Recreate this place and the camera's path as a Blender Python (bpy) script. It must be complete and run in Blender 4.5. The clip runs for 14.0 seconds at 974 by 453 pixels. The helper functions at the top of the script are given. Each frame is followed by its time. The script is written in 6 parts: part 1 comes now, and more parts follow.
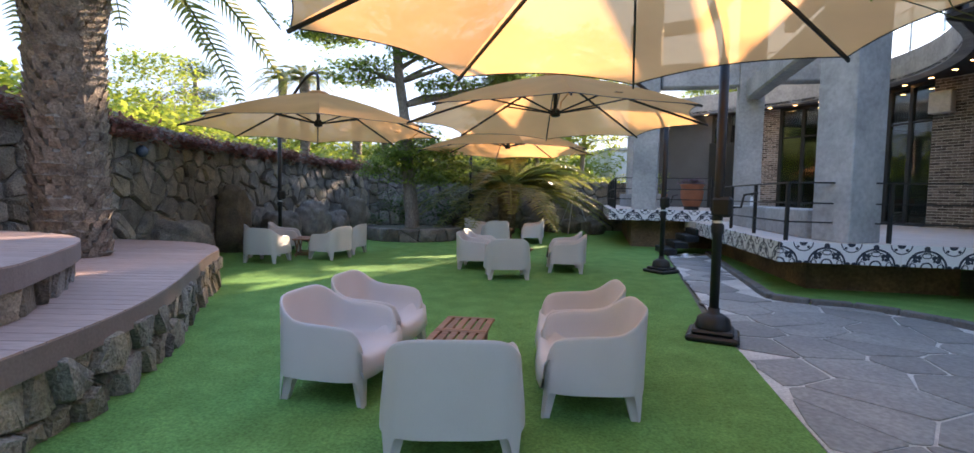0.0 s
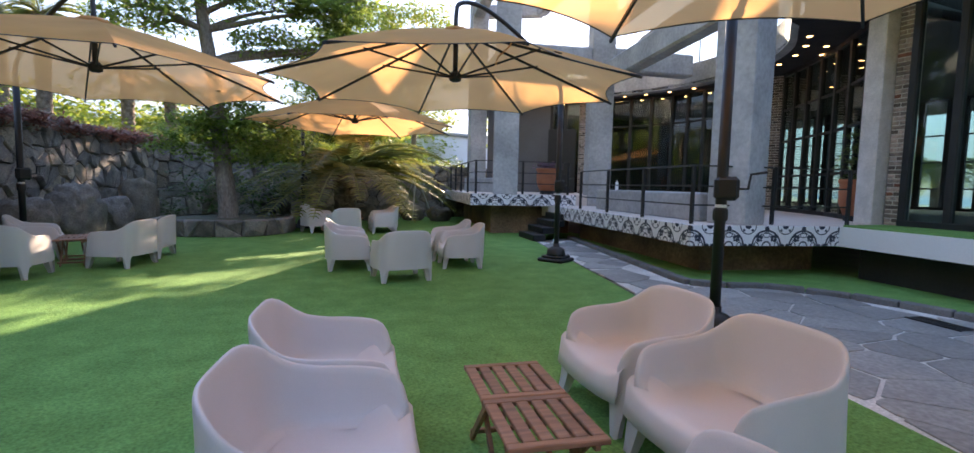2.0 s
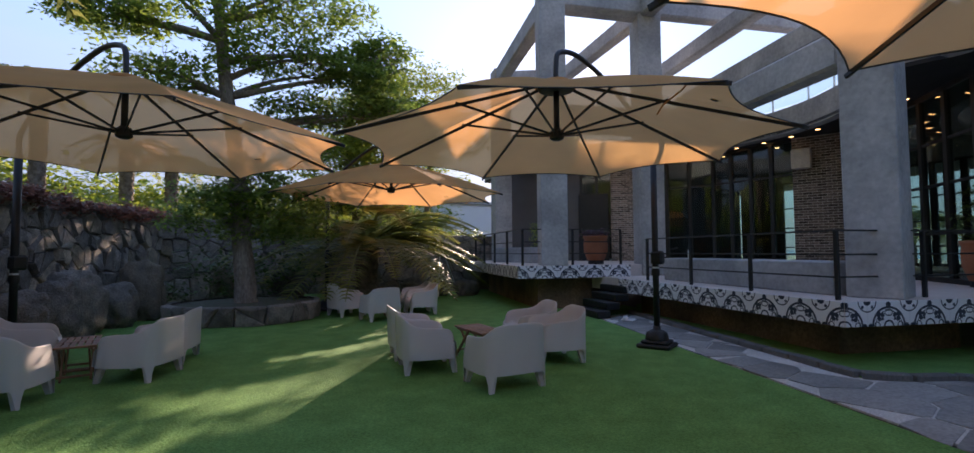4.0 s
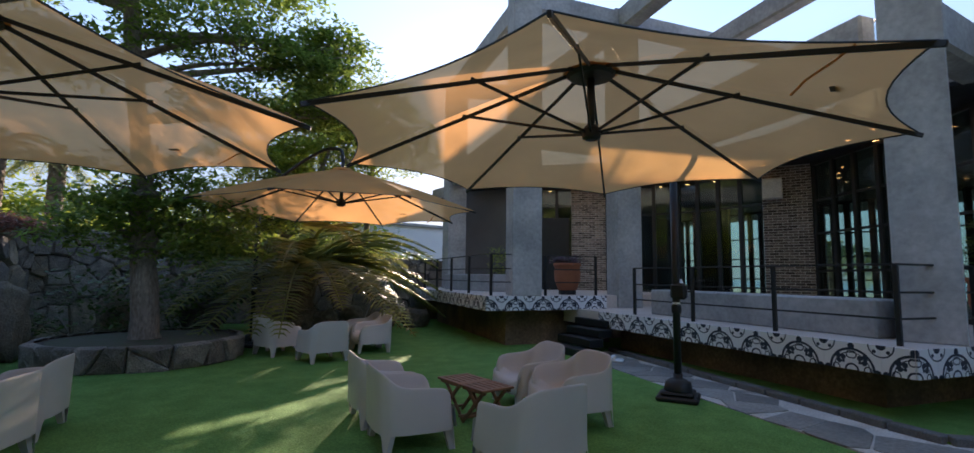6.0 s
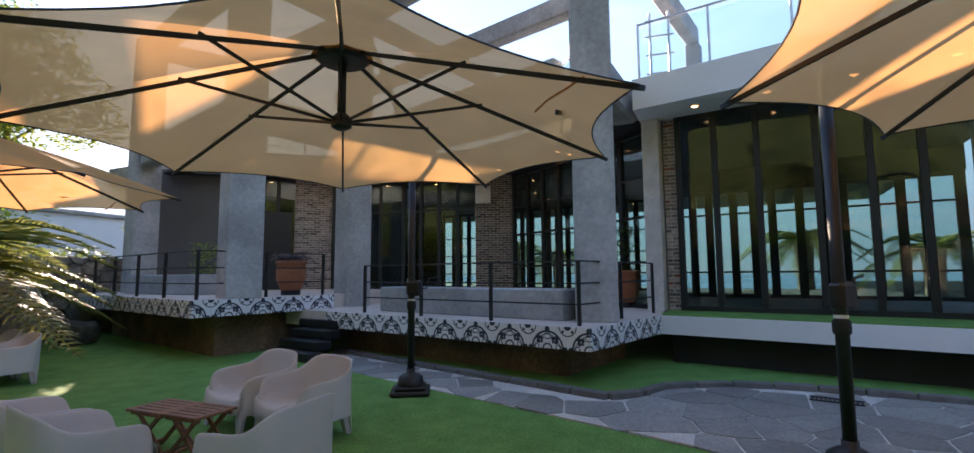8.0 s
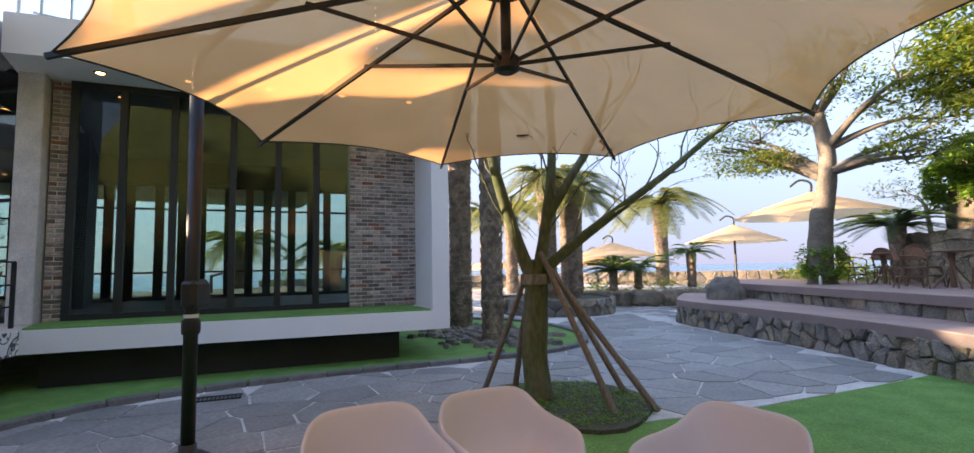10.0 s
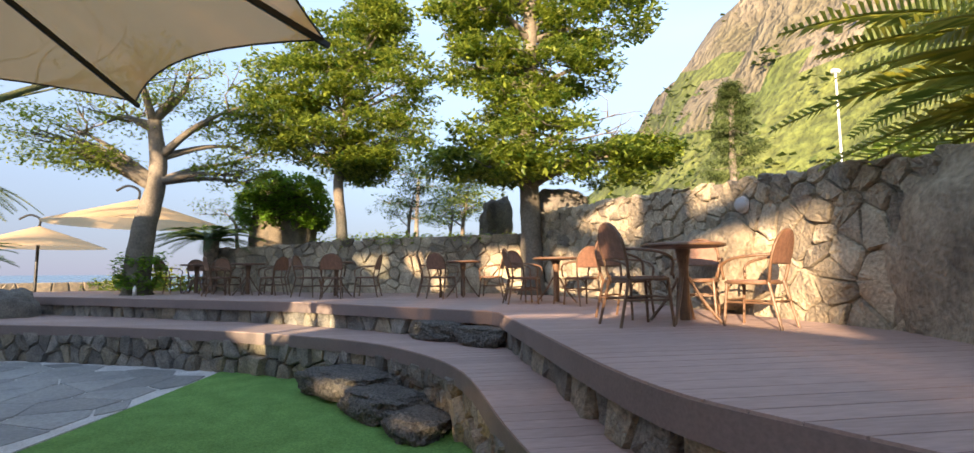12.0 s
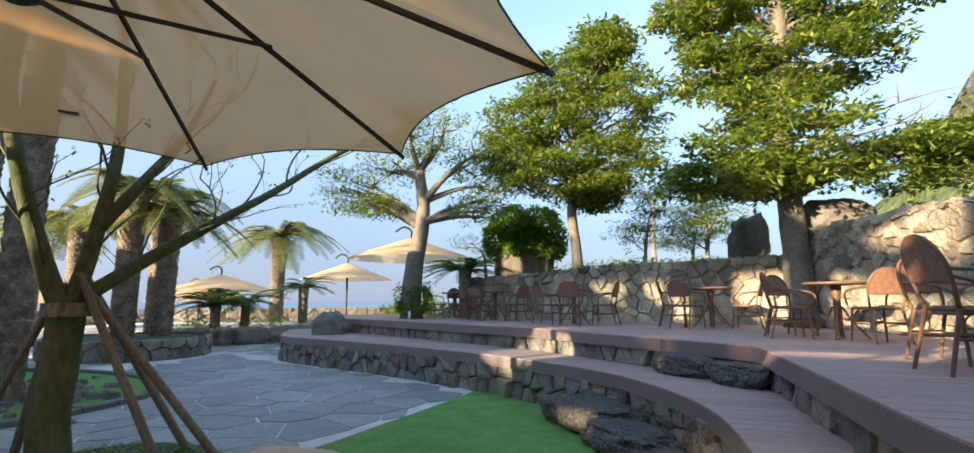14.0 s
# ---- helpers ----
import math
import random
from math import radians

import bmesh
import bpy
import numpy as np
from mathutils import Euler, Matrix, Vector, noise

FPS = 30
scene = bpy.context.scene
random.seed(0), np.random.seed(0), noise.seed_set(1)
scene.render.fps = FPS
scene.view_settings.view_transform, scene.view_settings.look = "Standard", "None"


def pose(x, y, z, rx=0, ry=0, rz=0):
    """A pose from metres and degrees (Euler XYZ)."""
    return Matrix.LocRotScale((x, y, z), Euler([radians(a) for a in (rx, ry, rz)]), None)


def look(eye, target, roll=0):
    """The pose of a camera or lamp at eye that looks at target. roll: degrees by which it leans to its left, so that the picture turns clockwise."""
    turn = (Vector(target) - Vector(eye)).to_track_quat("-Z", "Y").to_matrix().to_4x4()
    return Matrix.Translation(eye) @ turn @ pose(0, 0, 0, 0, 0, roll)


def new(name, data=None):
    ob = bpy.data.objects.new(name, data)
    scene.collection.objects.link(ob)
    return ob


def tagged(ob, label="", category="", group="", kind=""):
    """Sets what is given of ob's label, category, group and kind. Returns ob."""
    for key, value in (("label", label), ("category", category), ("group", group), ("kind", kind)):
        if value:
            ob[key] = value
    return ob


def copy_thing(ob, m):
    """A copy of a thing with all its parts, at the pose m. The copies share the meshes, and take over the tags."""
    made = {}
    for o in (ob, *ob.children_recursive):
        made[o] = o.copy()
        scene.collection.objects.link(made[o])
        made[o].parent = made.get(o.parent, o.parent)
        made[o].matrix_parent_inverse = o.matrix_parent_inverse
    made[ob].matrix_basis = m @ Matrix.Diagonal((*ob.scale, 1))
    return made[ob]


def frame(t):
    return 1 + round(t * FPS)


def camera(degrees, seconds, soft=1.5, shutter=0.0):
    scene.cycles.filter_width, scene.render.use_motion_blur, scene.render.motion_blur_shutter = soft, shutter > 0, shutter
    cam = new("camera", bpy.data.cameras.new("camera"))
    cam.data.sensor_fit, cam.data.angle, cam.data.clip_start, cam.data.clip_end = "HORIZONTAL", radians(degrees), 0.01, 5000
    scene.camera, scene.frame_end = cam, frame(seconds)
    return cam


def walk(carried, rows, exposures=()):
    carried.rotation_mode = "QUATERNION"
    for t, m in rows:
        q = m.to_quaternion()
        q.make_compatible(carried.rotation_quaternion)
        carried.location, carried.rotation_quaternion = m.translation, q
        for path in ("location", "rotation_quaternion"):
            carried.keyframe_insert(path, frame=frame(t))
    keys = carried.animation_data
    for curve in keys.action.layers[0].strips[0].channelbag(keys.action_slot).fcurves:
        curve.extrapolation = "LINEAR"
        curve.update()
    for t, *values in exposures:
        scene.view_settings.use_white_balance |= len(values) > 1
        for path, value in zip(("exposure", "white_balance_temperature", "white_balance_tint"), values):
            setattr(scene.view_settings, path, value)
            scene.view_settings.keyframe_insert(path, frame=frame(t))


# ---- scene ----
cam = camera(88.4, 14.0)
METRES, EYE, TILT, LEAN, TURN = 7.75, 1.35, 0.0, 0.0, 0.0
ROWS = [
    (0.0, -0.0026, -0.0061, 0.0059, 0.04, -3.58, -0.97),
    (0.5, -0.0456, 0.0500, -0.0006, -3.81, -4.17, -1.02),
    (1.0, -0.0821, 0.1087, -0.0046, -9.20, -4.69, -1.04),
    (1.5, -0.1206, 0.1648, -0.0046, -15.77, -4.88, -1.13),
    (2.0, -0.1518, 0.2227, -0.0058, -22.40, -4.74, -1.28),
    (2.5, -0.1850, 0.2787, -0.0007, -28.34, -2.95, -0.87),
    (3.0, -0.2135, 0.3356, 0.0074, -32.95, 0.07, -0.33),
    (3.5, -0.2339, 0.3972, 0.0165, -30.89, 2.17, 0.52),
    (4.0, -0.2654, 0.4517, 0.0107, -24.17, 2.80, 0.38),
    (6.5, -0.2762, 0.7062, 0.0171, -38.21, 6.81, -0.10),
    (7.0, -0.2833, 0.7190, 0.0164, -46.17, 6.53, 0.86),
    (9.5, -0.2391, 0.6711, 0.0214, -102.44, 5.37, 0.06),
    (10.0, -0.2299, 0.6356, 0.0145, -121.16, 4.68, 1.17),
    (10.5, -0.2263, 0.6128, 0.0109, -138.79, 4.51, 1.38),
    (11.0, -0.2248, 0.6073, 0.0088, -157.1, 4.5, 0.78),
    (11.5, -0.2244, 0.599, 0.0074, -174.92, 4.9, 0.69),
    (12.0, -0.2279, 0.5946, 0.0062, -189.03, 5.14, 0.32),
    (12.5, -0.2279, 0.5926, 0.0073, -193.42, 8.33, -0.29),
    (13.0, -0.2282, 0.5913, 0.0073, -191.83, 9.95, -0.44),
    (13.5, -0.2274, 0.5897, 0.0064, -181.64, 10.23, -0.84),
    (14.0, -0.2283, 0.578, 0.0056, -162.49, 8.38, 0.12),
]
walk(cam, [(t, pose(0, 0, EYE, TILT, LEAN, TURN) @ pose(METRES * x, METRES * y, METRES * z, 90 + pitch, roll, yaw)) for t, x, y, z, yaw, pitch, roll in ROWS],
     exposures=[(0.0, 2.73, 6550, 22), (1.5, 2.73, 6550, 23), (2.5, 2.66, 6450, 23), (3.0, 2.33, 6350, 24), (4.0, 1.57, 6250, 26), (6.5, 1.68, 6150, 18), (7.2, 1.78, 6100, 18), (9.5, 2.6, 6950, 27),
                (10.5, 2.3, 7150, 22), (11.5, 2.15, 7400, 20), (12.5, 2.05, 7150, 15), (13.3, 1.92, 6900, 12), (14.0, 2.1, 6650, 11)])

# ---- light ----
SUN_BEARING, SUN_UP = 31.5, 14.0
world = bpy.data.worlds.new("sky")
scene.world = world
world.use_nodes = True
wn = world.node_tree
sky = wn.nodes.new("ShaderNodeTexSky")
sky.sky_type, sky.sun_disc = "NISHITA", False
sky.sun_elevation, sky.sun_rotation = radians(SUN_UP), radians(SUN_BEARING)
sky.air_density, sky.dust_density, sky.ozone_density = 1.0, 0.15, 1.6
# thin high cloud, whitening the blue in soft streaks
tc = wn.nodes.new("ShaderNodeTexCoord")
mp = wn.nodes.new("ShaderNodeMapping")
mp.inputs["Scale"].default_value = (1.2, 1.2, 4.0)
cl = wn.nodes.new("ShaderNodeTexNoise")
cl.inputs["Scale"].default_value, cl.inputs["Detail"].default_value = 2.2, 7
rp = wn.nodes.new("ShaderNodeValToRGB")
rp.color_ramp.elements[0].position, rp.color_ramp.elements[1].position = 0.48, 0.85
rp.color_ramp.elements[1].color = (0.55, 0.55, 0.55, 1)
mx = wn.nodes.new("ShaderNodeMix")
mx.data_type = "RGBA"
mx.inputs["B"].default_value = (2.9, 3.2, 3.8, 1)
wn.links.new(tc.outputs["Generated"], mp.inputs["Vector"])
wn.links.new(mp.outputs["Vector"], cl.inputs["Vector"])
wn.links.new(cl.outputs["Fac"], rp.inputs["Fac"])
sunward = wn.nodes.new("ShaderNodeVectorMath")
sunward.operation = "DOT_PRODUCT"
sunward.inputs[1].default_value = (math.sin(radians(SUN_BEARING)), math.cos(radians(SUN_BEARING)), 0)
wn.links.new(tc.outputs["Generated"], sunward.inputs[0])
near_sun = wn.nodes.new("ShaderNodeMapRange")
near_sun.interpolation_type = "SMOOTHSTEP"
near_sun.inputs["From Min"].default_value, near_sun.inputs["From Max"].default_value = -0.5, 0.7
wn.links.new(sunward.outputs["Value"], near_sun.inputs["Value"])
veil = wn.nodes.new("ShaderNodeMapRange")
veil.inputs["To Min"].default_value, veil.inputs["To Max"].default_value = 0.3, 1.0
wn.links.new(near_sun.outputs["Result"], veil.inputs["Value"])
thin = wn.nodes.new("ShaderNodeMath")
thin.operation = "MULTIPLY"
wn.links.new(rp.outputs["Color"], thin.inputs[0])
wn.links.new(veil.outputs["Result"], thin.inputs[1])
wn.links.new(thin.outputs[0], mx.inputs["Factor"])
wn.links.new(sky.outputs["Color"], mx.inputs["A"])
# pale blue haze low over the sea, thinning upwards
sep = wn.nodes.new("ShaderNodeSeparateXYZ")
hz = wn.nodes.new("ShaderNodeMapRange")
hz.interpolation_type = "SMOOTHSTEP"
hz.inputs["From Min"].default_value, hz.inputs["From Max"].default_value = -0.02, 0.75
hz.inputs["To Min"].default_value, hz.inputs["To Max"].default_value = 0.95, 0.0
haze = wn.nodes.new("ShaderNodeMix")
haze.data_type = "RGBA"
tone = wn.nodes.new("ShaderNodeMix")
tone.data_type = "RGBA"
tone.inputs["A"].default_value, tone.inputs["B"].default_value = (0.43, 0.61, 1.04, 1), (0.86, 0.97, 1.26, 1)
wn.links.new(near_sun.outputs["Result"], tone.inputs["Factor"])
wn.links.new(tone.outputs["Result"], haze.inputs["B"])
wn.links.new(tc.outputs["Generated"], sep.inputs["Vector"])
wn.links.new(sep.outputs["Z"], hz.inputs["Value"])
wn.links.new(hz.outputs["Result"], haze.inputs["Factor"])
wn.links.new(mx.outputs["Result"], haze.inputs["A"])
wn.links.new(haze.outputs["Result"], wn.nodes["Background"].inputs["Color"])
wn.nodes["Background"].inputs["Strength"].default_value = 0.15
sun = new("sun", bpy.data.lights.new("sun", "SUN"))
sun.data.energy, sun.data.angle, sun.data.color = 4.3, radians(0.6), (1.0, 0.80, 0.55)
b, e = radians(SUN_BEARING), radians(SUN_UP)
sun.matrix_world = look((0, 0, 0), (-math.sin(b) * math.cos(e), -math.cos(b) * math.cos(e), -math.sin(e)))

# ---- materials ----


def mat(name, colour, rough=0.6, metal=0.0, vary=0.15, scale=6.0, fine=60.0, bump=0.2, depth=0.01, second=None, amount=0.5, coord="Object", each=0.0, spec=0.5, stretch=(1, 1, 1)):
    """A surface: base colour with two scales of variation, fine relief, an optional second colour in patches."""
    m = bpy.data.materials.new(name)
    m.use_nodes = True
    n, l = m.node_tree.nodes, m.node_tree.links
    p = n["Principled BSDF"]
    p.inputs["Roughness"].default_value, p.inputs["Metallic"].default_value = rough, metal
    p.inputs["Specular IOR Level"].default_value = spec
    c = n.new("ShaderNodeTexCoord")
    mpg = n.new("ShaderNodeMapping")
    mpg.inputs["Scale"].default_value = stretch
    l.new(c.outputs[coord], mpg.inputs["Vector"])
    big = n.new("ShaderNodeTexNoise")
    big.inputs["Scale"].default_value, big.inputs["Detail"].default_value = scale, 5
    sml = n.new("ShaderNodeTexNoise")
    sml.inputs["Scale"].default_value, sml.inputs["Detail"].default_value = fine, 4
    for t in (big, sml):
        l.new(mpg.outputs["Vector"], t.inputs["Vector"])
    base = n.new("ShaderNodeMix")
    base.data_type = "RGBA"
    base.inputs["A"].default_value = (*colour, 1)
    base.inputs["B"].default_value = (*(second or tuple(v * (1 - vary) for v in colour)), 1)
    r = n.new("ShaderNodeMapRange")
    r.inputs["From Min"].default_value, r.inputs["From Max"].default_value = 0.5 - 0.18 * (1.6 - amount), 0.78 - 0.25 * amount
    l.new(big.outputs["Fac"], r.inputs["Value"])
    l.new(r.outputs["Result"], base.inputs["Factor"])
    hsv = n.new("ShaderNodeHueSaturation")
    l.new(base.outputs["Result"], hsv.inputs["Color"])
    mm = n.new("ShaderNodeMapRange")
    mm.inputs["From Min"].default_value, mm.inputs["From Max"].default_value = 0.3, 0.7
    mm.inputs["To Min"].default_value, mm.inputs["To Max"].default_value = 1 - vary, 1 + vary
    l.new(sml.outputs["Fac"], mm.inputs["Value"])
    last = mm.outputs["Result"]
    if each:
        oi = n.new("ShaderNodeObjectInfo")
        rr = n.new("ShaderNodeMapRange")
        rr.inputs["To Min"].default_value, rr.inputs["To Max"].default_value = 1 - each, 1 + each
        l.new(oi.outputs["Random"], rr.inputs["Value"])
        gi = n.new("ShaderNodeNewGeometry")
        r2 = n.new("ShaderNodeMapRange")
        r2.inputs["To Min"].default_value, r2.inputs["To Max"].default_value = 1 - each, 1 + each
        l.new(gi.outputs["Random Per Island"], r2.inputs["Value"])
        a = n.new("ShaderNodeMath")
        a.operation = "MULTIPLY"
        l.new(rr.outputs["Result"], a.inputs[0])
        l.new(r2.outputs["Result"], a.inputs[1])
        q = n.new("ShaderNodeMath")
        q.operation = "MULTIPLY"
        l.new(a.outputs[0], q.inputs[0])
        l.new(last, q.inputs[1])
        last = q.outputs[0]
    l.new(last, hsv.inputs["Value"])
    l.new(hsv.outputs["Color"], p.inputs["Base Color"])
    rg = n.new("ShaderNodeMapRange")
    rg.inputs["To Min"].default_value, rg.inputs["To Max"].default_value = max(0.02, rough - 0.12), min(1, rough + 0.12)
    l.new(big.outputs["Fac"], rg.inputs["Value"])
    l.new(rg.outputs["Result"], p.inputs["Roughness"])
    if bump:
        bp = n.new("ShaderNodeBump")
        bp.inputs["Strength"].default_value, bp.inputs["Distance"].default_value = bump, depth
        l.new(sml.outputs["Fac"], bp.inputs["Height"])
        l.new(bp.outputs["Normal"], p.inputs["Normal"])
    return m


def leafy(name, colour, second, gloss=0.45, through_light=0.45):
    """Leaf: a diffuse face that lets some light through, a little different from leaf to leaf."""
    m = bpy.data.materials.new(name)
    m.use_nodes = True
    n, l = m.node_tree.nodes, m.node_tree.links
    p = n["Principled BSDF"]
    p.inputs["Roughness"].default_value = gloss
    g = n.new("ShaderNodeNewGeometry")
    mixc = n.new("ShaderNodeMix")
    mixc.data_type = "RGBA"
    mixc.inputs["A"].default_value, mixc.inputs["B"].default_value = (*colour, 1), (*second, 1)
    l.new(g.outputs["Random Per Island"], mixc.inputs["Factor"])
    l.new(mixc.outputs["Result"], p.inputs["Base Color"])
    t = n.new("ShaderNodeBsdfTranslucent")
    hs = n.new("ShaderNodeHueSaturation")
    hs.inputs["Hue"].default_value, hs.inputs["Value"].default_value = 0.48, 1.5
    l.new(mixc.outputs["Result"], hs.inputs["Color"])
    l.new(hs.outputs["Color"], t.inputs["Color"])
    s = n.new("ShaderNodeMixShader")
    s.inputs["Fac"].default_value = through_light
    l.new(p.outputs["BSDF"], s.inputs[1])
    l.new(t.outputs["BSDF"], s.inputs[2])
    l.new(s.outputs["Shader"], n["Material Output"].inputs["Surface"])
    return m


def fabric(name, colour, seen_through=0.5, weave=0.0):
    m = bpy.data.materials.new(name)
    m.use_nodes = True
    n, l = m.node_tree.nodes, m.node_tree.links
    p = n["Principled BSDF"]
    p.inputs["Roughness"].default_value = 0.9
    p.inputs["Specular IOR Level"].default_value = 0.1
    c = n.new("ShaderNodeTexCoord")
    a = n.new("ShaderNodeTexNoise")
    a.inputs["Scale"].default_value, a.inputs["Detail"].default_value = 1.6, 6
    w = n.new("ShaderNodeTexNoise")
    w.inputs["Scale"].default_value = 260
    l.new(c.outputs["Object"], a.inputs["Vector"])
    l.new(c.outputs["Object"], w.inputs["Vector"])
    r = n.new("ShaderNodeValToRGB")
    r.color_ramp.elements[0].position, r.color_ramp.elements[1].position = 0.3, 0.7
    r.color_ramp.elements[0].color = (*[v * 0.88 for v in colour], 1)
    r.color_ramp.elements[1].color = (*colour, 1)
    l.new(a.outputs["Fac"], r.inputs["Fac"])
    l.new(r.outputs["Color"], p.inputs["Base Color"])
    bp = n.new("ShaderNodeBump")
    bp.inputs["Strength"].default_value, bp.inputs["Distance"].default_value = 0.15, 0.002
    l.new(w.outputs["Fac"], bp.inputs["Height"])
    l.new(bp.outputs["Normal"], p.inputs["Normal"])
    t = n.new("ShaderNodeBsdfTranslucent")
    l.new(r.outputs["Color"], t.inputs["Color"])
    s = n.new("ShaderNodeMixShader")
    s.inputs["Fac"].default_value = seen_through
    l.new(p.outputs["BSDF"], s.inputs[1])
    l.new(t.outputs["BSDF"], s.inputs[2])
    # open weave: a share of the cloth is holes
    o = n.new("ShaderNodeBsdfTransparent")
    o.inputs["Color"].default_value = (1.0, 0.84, 0.6, 1)
    h = n.new("ShaderNodeMixShader")
    h.inputs["Fac"].default_value = weave
    l.new(s.outputs["Shader"], h.inputs[1])
    l.new(o.outputs["BSDF"], h.inputs[2])
    l.new(h.outputs["Shader"], n["Material Output"].inputs["Surface"])
    return m


def glassy(name, tint, gloss=0.05):
    m = bpy.data.materials.new(name)
    m.use_nodes = True
    n, l = m.node_tree.nodes, m.node_tree.links
    n.remove(n["Principled BSDF"])
    t = n.new("ShaderNodeBsdfTransparent")
    t.inputs["Color"].default_value = (*tint, 1)
    g = n.new("ShaderNodeBsdfGlossy")
    g.inputs["Roughness"].default_value = 0.01
    f = n.new("ShaderNodeLayerWeight")
    pw = n.new("ShaderNodeMath")
    pw.operation = "POWER"
    pw.inputs[1].default_value = 3.5
    l.new(f.outputs["Facing"], pw.inputs[0])
    k = n.new("ShaderNodeMapRange")
    k.inputs["To Min"].default_value, k.inputs["To Max"].default_value = gloss, 0.9
    l.new(pw.outputs[0], k.inputs["Value"])
    s = n.new("ShaderNodeMixShader")
    l.new(k.outputs["Result"], s.inputs["Fac"])
    l.new(t.outputs["BSDF"], s.inputs[1])
    l.new(g.outputs["BSDF"], s.inputs[2])
    l.new(s.outputs["Shader"], n["Material Output"].inputs["Surface"])
    return m


def glow(name, colour, strength):
    m = bpy.data.materials.new(name)
    m.use_nodes = True
    p = m.node_tree.nodes["Principled BSDF"]
    p.inputs["Emission Color"].default_value, p.inputs["Emission Strength"].default_value = (*colour, 1), strength
    return m


def tile_pattern(name):
    """White encaustic tile with a dark blue-black motif: rings about the corners, a flower in the middle."""
    m = bpy.data.materials.new(name)
    m.use_nodes = True
    n, l = m.node_tree.nodes, m.node_tree.links
    p = n["Principled BSDF"]
    p.inputs["Roughness"].default_value = 0.35
    c = n.new("ShaderNodeTexCoord")
    sx = n.new("ShaderNodeSeparateXYZ")
    l.new(c.outputs["Object"], sx.inputs["Vector"])

    def op(kind, a, b2=None):
        k = n.new("ShaderNodeMath")
        k.operation = kind
        for i, v in enumerate((a, b2)):
            if v is None:
                continue
            if isinstance(v, (int, float)):
                k.inputs[i].default_value = v
            else:
                l.new(v, k.inputs[i])
        return k.outputs[0]

    u = op("MULTIPLY", sx.outputs["X"], 2 / 0.3)
    v = op("MULTIPLY", sx.outputs["Z"], 2 / 0.3)

    def length(x, y):
        return op("SQRT", op("ADD", op("MULTIPLY", x, x), op("MULTIPLY", y, y)))

    def ring(d, r0, r1):
        return op("MULTIPLY", op("GREATER_THAN", d, r0), op("LESS_THAN", d, r1))

    def spot(x, y):
        return length(op("SUBTRACT", u, x), op("SUBTRACT", v, y))

    # scrolls about one corner, a trefoil on the diagonal, small leaves at the other corners
    corner, far_corner = spot(1.0, -1.0), spot(-1.0, 1.0)
    shape = ring(corner, 1.42, 1.60)
    for s in (ring(corner, 1.22, 1.29), ring(far_corner, 0.78, 0.88), ring(far_corner, -1, 0.34), ring(spot(0.05, -0.05), -1, 0.21), ring(spot(0.42, -0.12), -1, 0.19), ring(spot(0.12, -0.42), -1, 0.19),
              ring(spot(0.42, -0.42), -1, 0.12), ring(corner, 0.36, 0.5), ring(spot(1.0, 0.72), -1, 0.24), ring(spot(-0.72, -1.0), -1, 0.24), ring(spot(0.9, 0.1), 0.2, 0.29), ring(spot(-0.1, -0.9), 0.2, 0.29), ring(spot(-0.55, 0.55), -1, 0.13)):
        shape = op("MAXIMUM", shape, s)
    mixc = n.new("ShaderNodeMix")
    mixc.data_type = "RGBA"
    mixc.inputs["A"].default_value, mixc.inputs["B"].default_value = (0.78, 0.78, 0.79, 1), (0.02, 0.028, 0.05, 1)
    l.new(shape, mixc.inputs["Factor"])
    l.new(mixc.outputs["Result"], p.inputs["Base Color"])
    return m


TURF = mat("artificial_turf", (0.155, 0.325, 0.085), 0.9, vary=0.3, scale=3.0, fine=55, bump=1.0, depth=0.012, second=(0.115, 0.25, 0.065), spec=0.15)
FLAG = mat("flagstone", (0.20, 0.205, 0.20), 0.6, vary=0.22, scale=2.2, fine=28, bump=0.5, depth=0.006, second=(0.28, 0.28, 0.265), each=0.2)
GROUT = mat("mortar_joint", (0.66, 0.65, 0.62), 0.9, vary=0.25, scale=3, fine=50, bump=0.5)
KERB = mat("basalt_kerb", (0.16, 0.16, 0.155), 0.85, vary=0.25, scale=5, fine=60, bump=0.6, each=0.12)
LAVA = mat("lava_stone", (0.125, 0.115, 0.105), 0.92, vary=0.35, scale=5, fine=45, bump=1.0, depth=0.03, second=(0.25, 0.225, 0.19), each=0.32)
TANROCK = mat("tan_lava_stone", (0.31, 0.255, 0.18), 0.92, vary=0.3, scale=4, fine=40, bump=1.0, depth=0.03, second=(0.17, 0.15, 0.12), each=0.28)
PALEROCK = mat("pale_tan_rock", (0.44, 0.37, 0.26), 0.92, vary=0.3, scale=3, fine=34, bump=1.0, depth=0.03, second=(0.25, 0.21, 0.155), amount=0.45, each=0.26)
POREROCK = mat("porous_black_lava", (0.085, 0.078, 0.07), 0.95, vary=0.6, scale=9, fine=38, bump=1.0, depth=0.06, second=(0.15, 0.135, 0.115), amount=0.4)
BOULDERROCK = mat("pitted_boulder", (0.36, 0.30, 0.215), 0.93, vary=0.3, scale=2.0, fine=20, bump=0.9, depth=0.05, second=(0.13, 0.105, 0.075), amount=0.5)
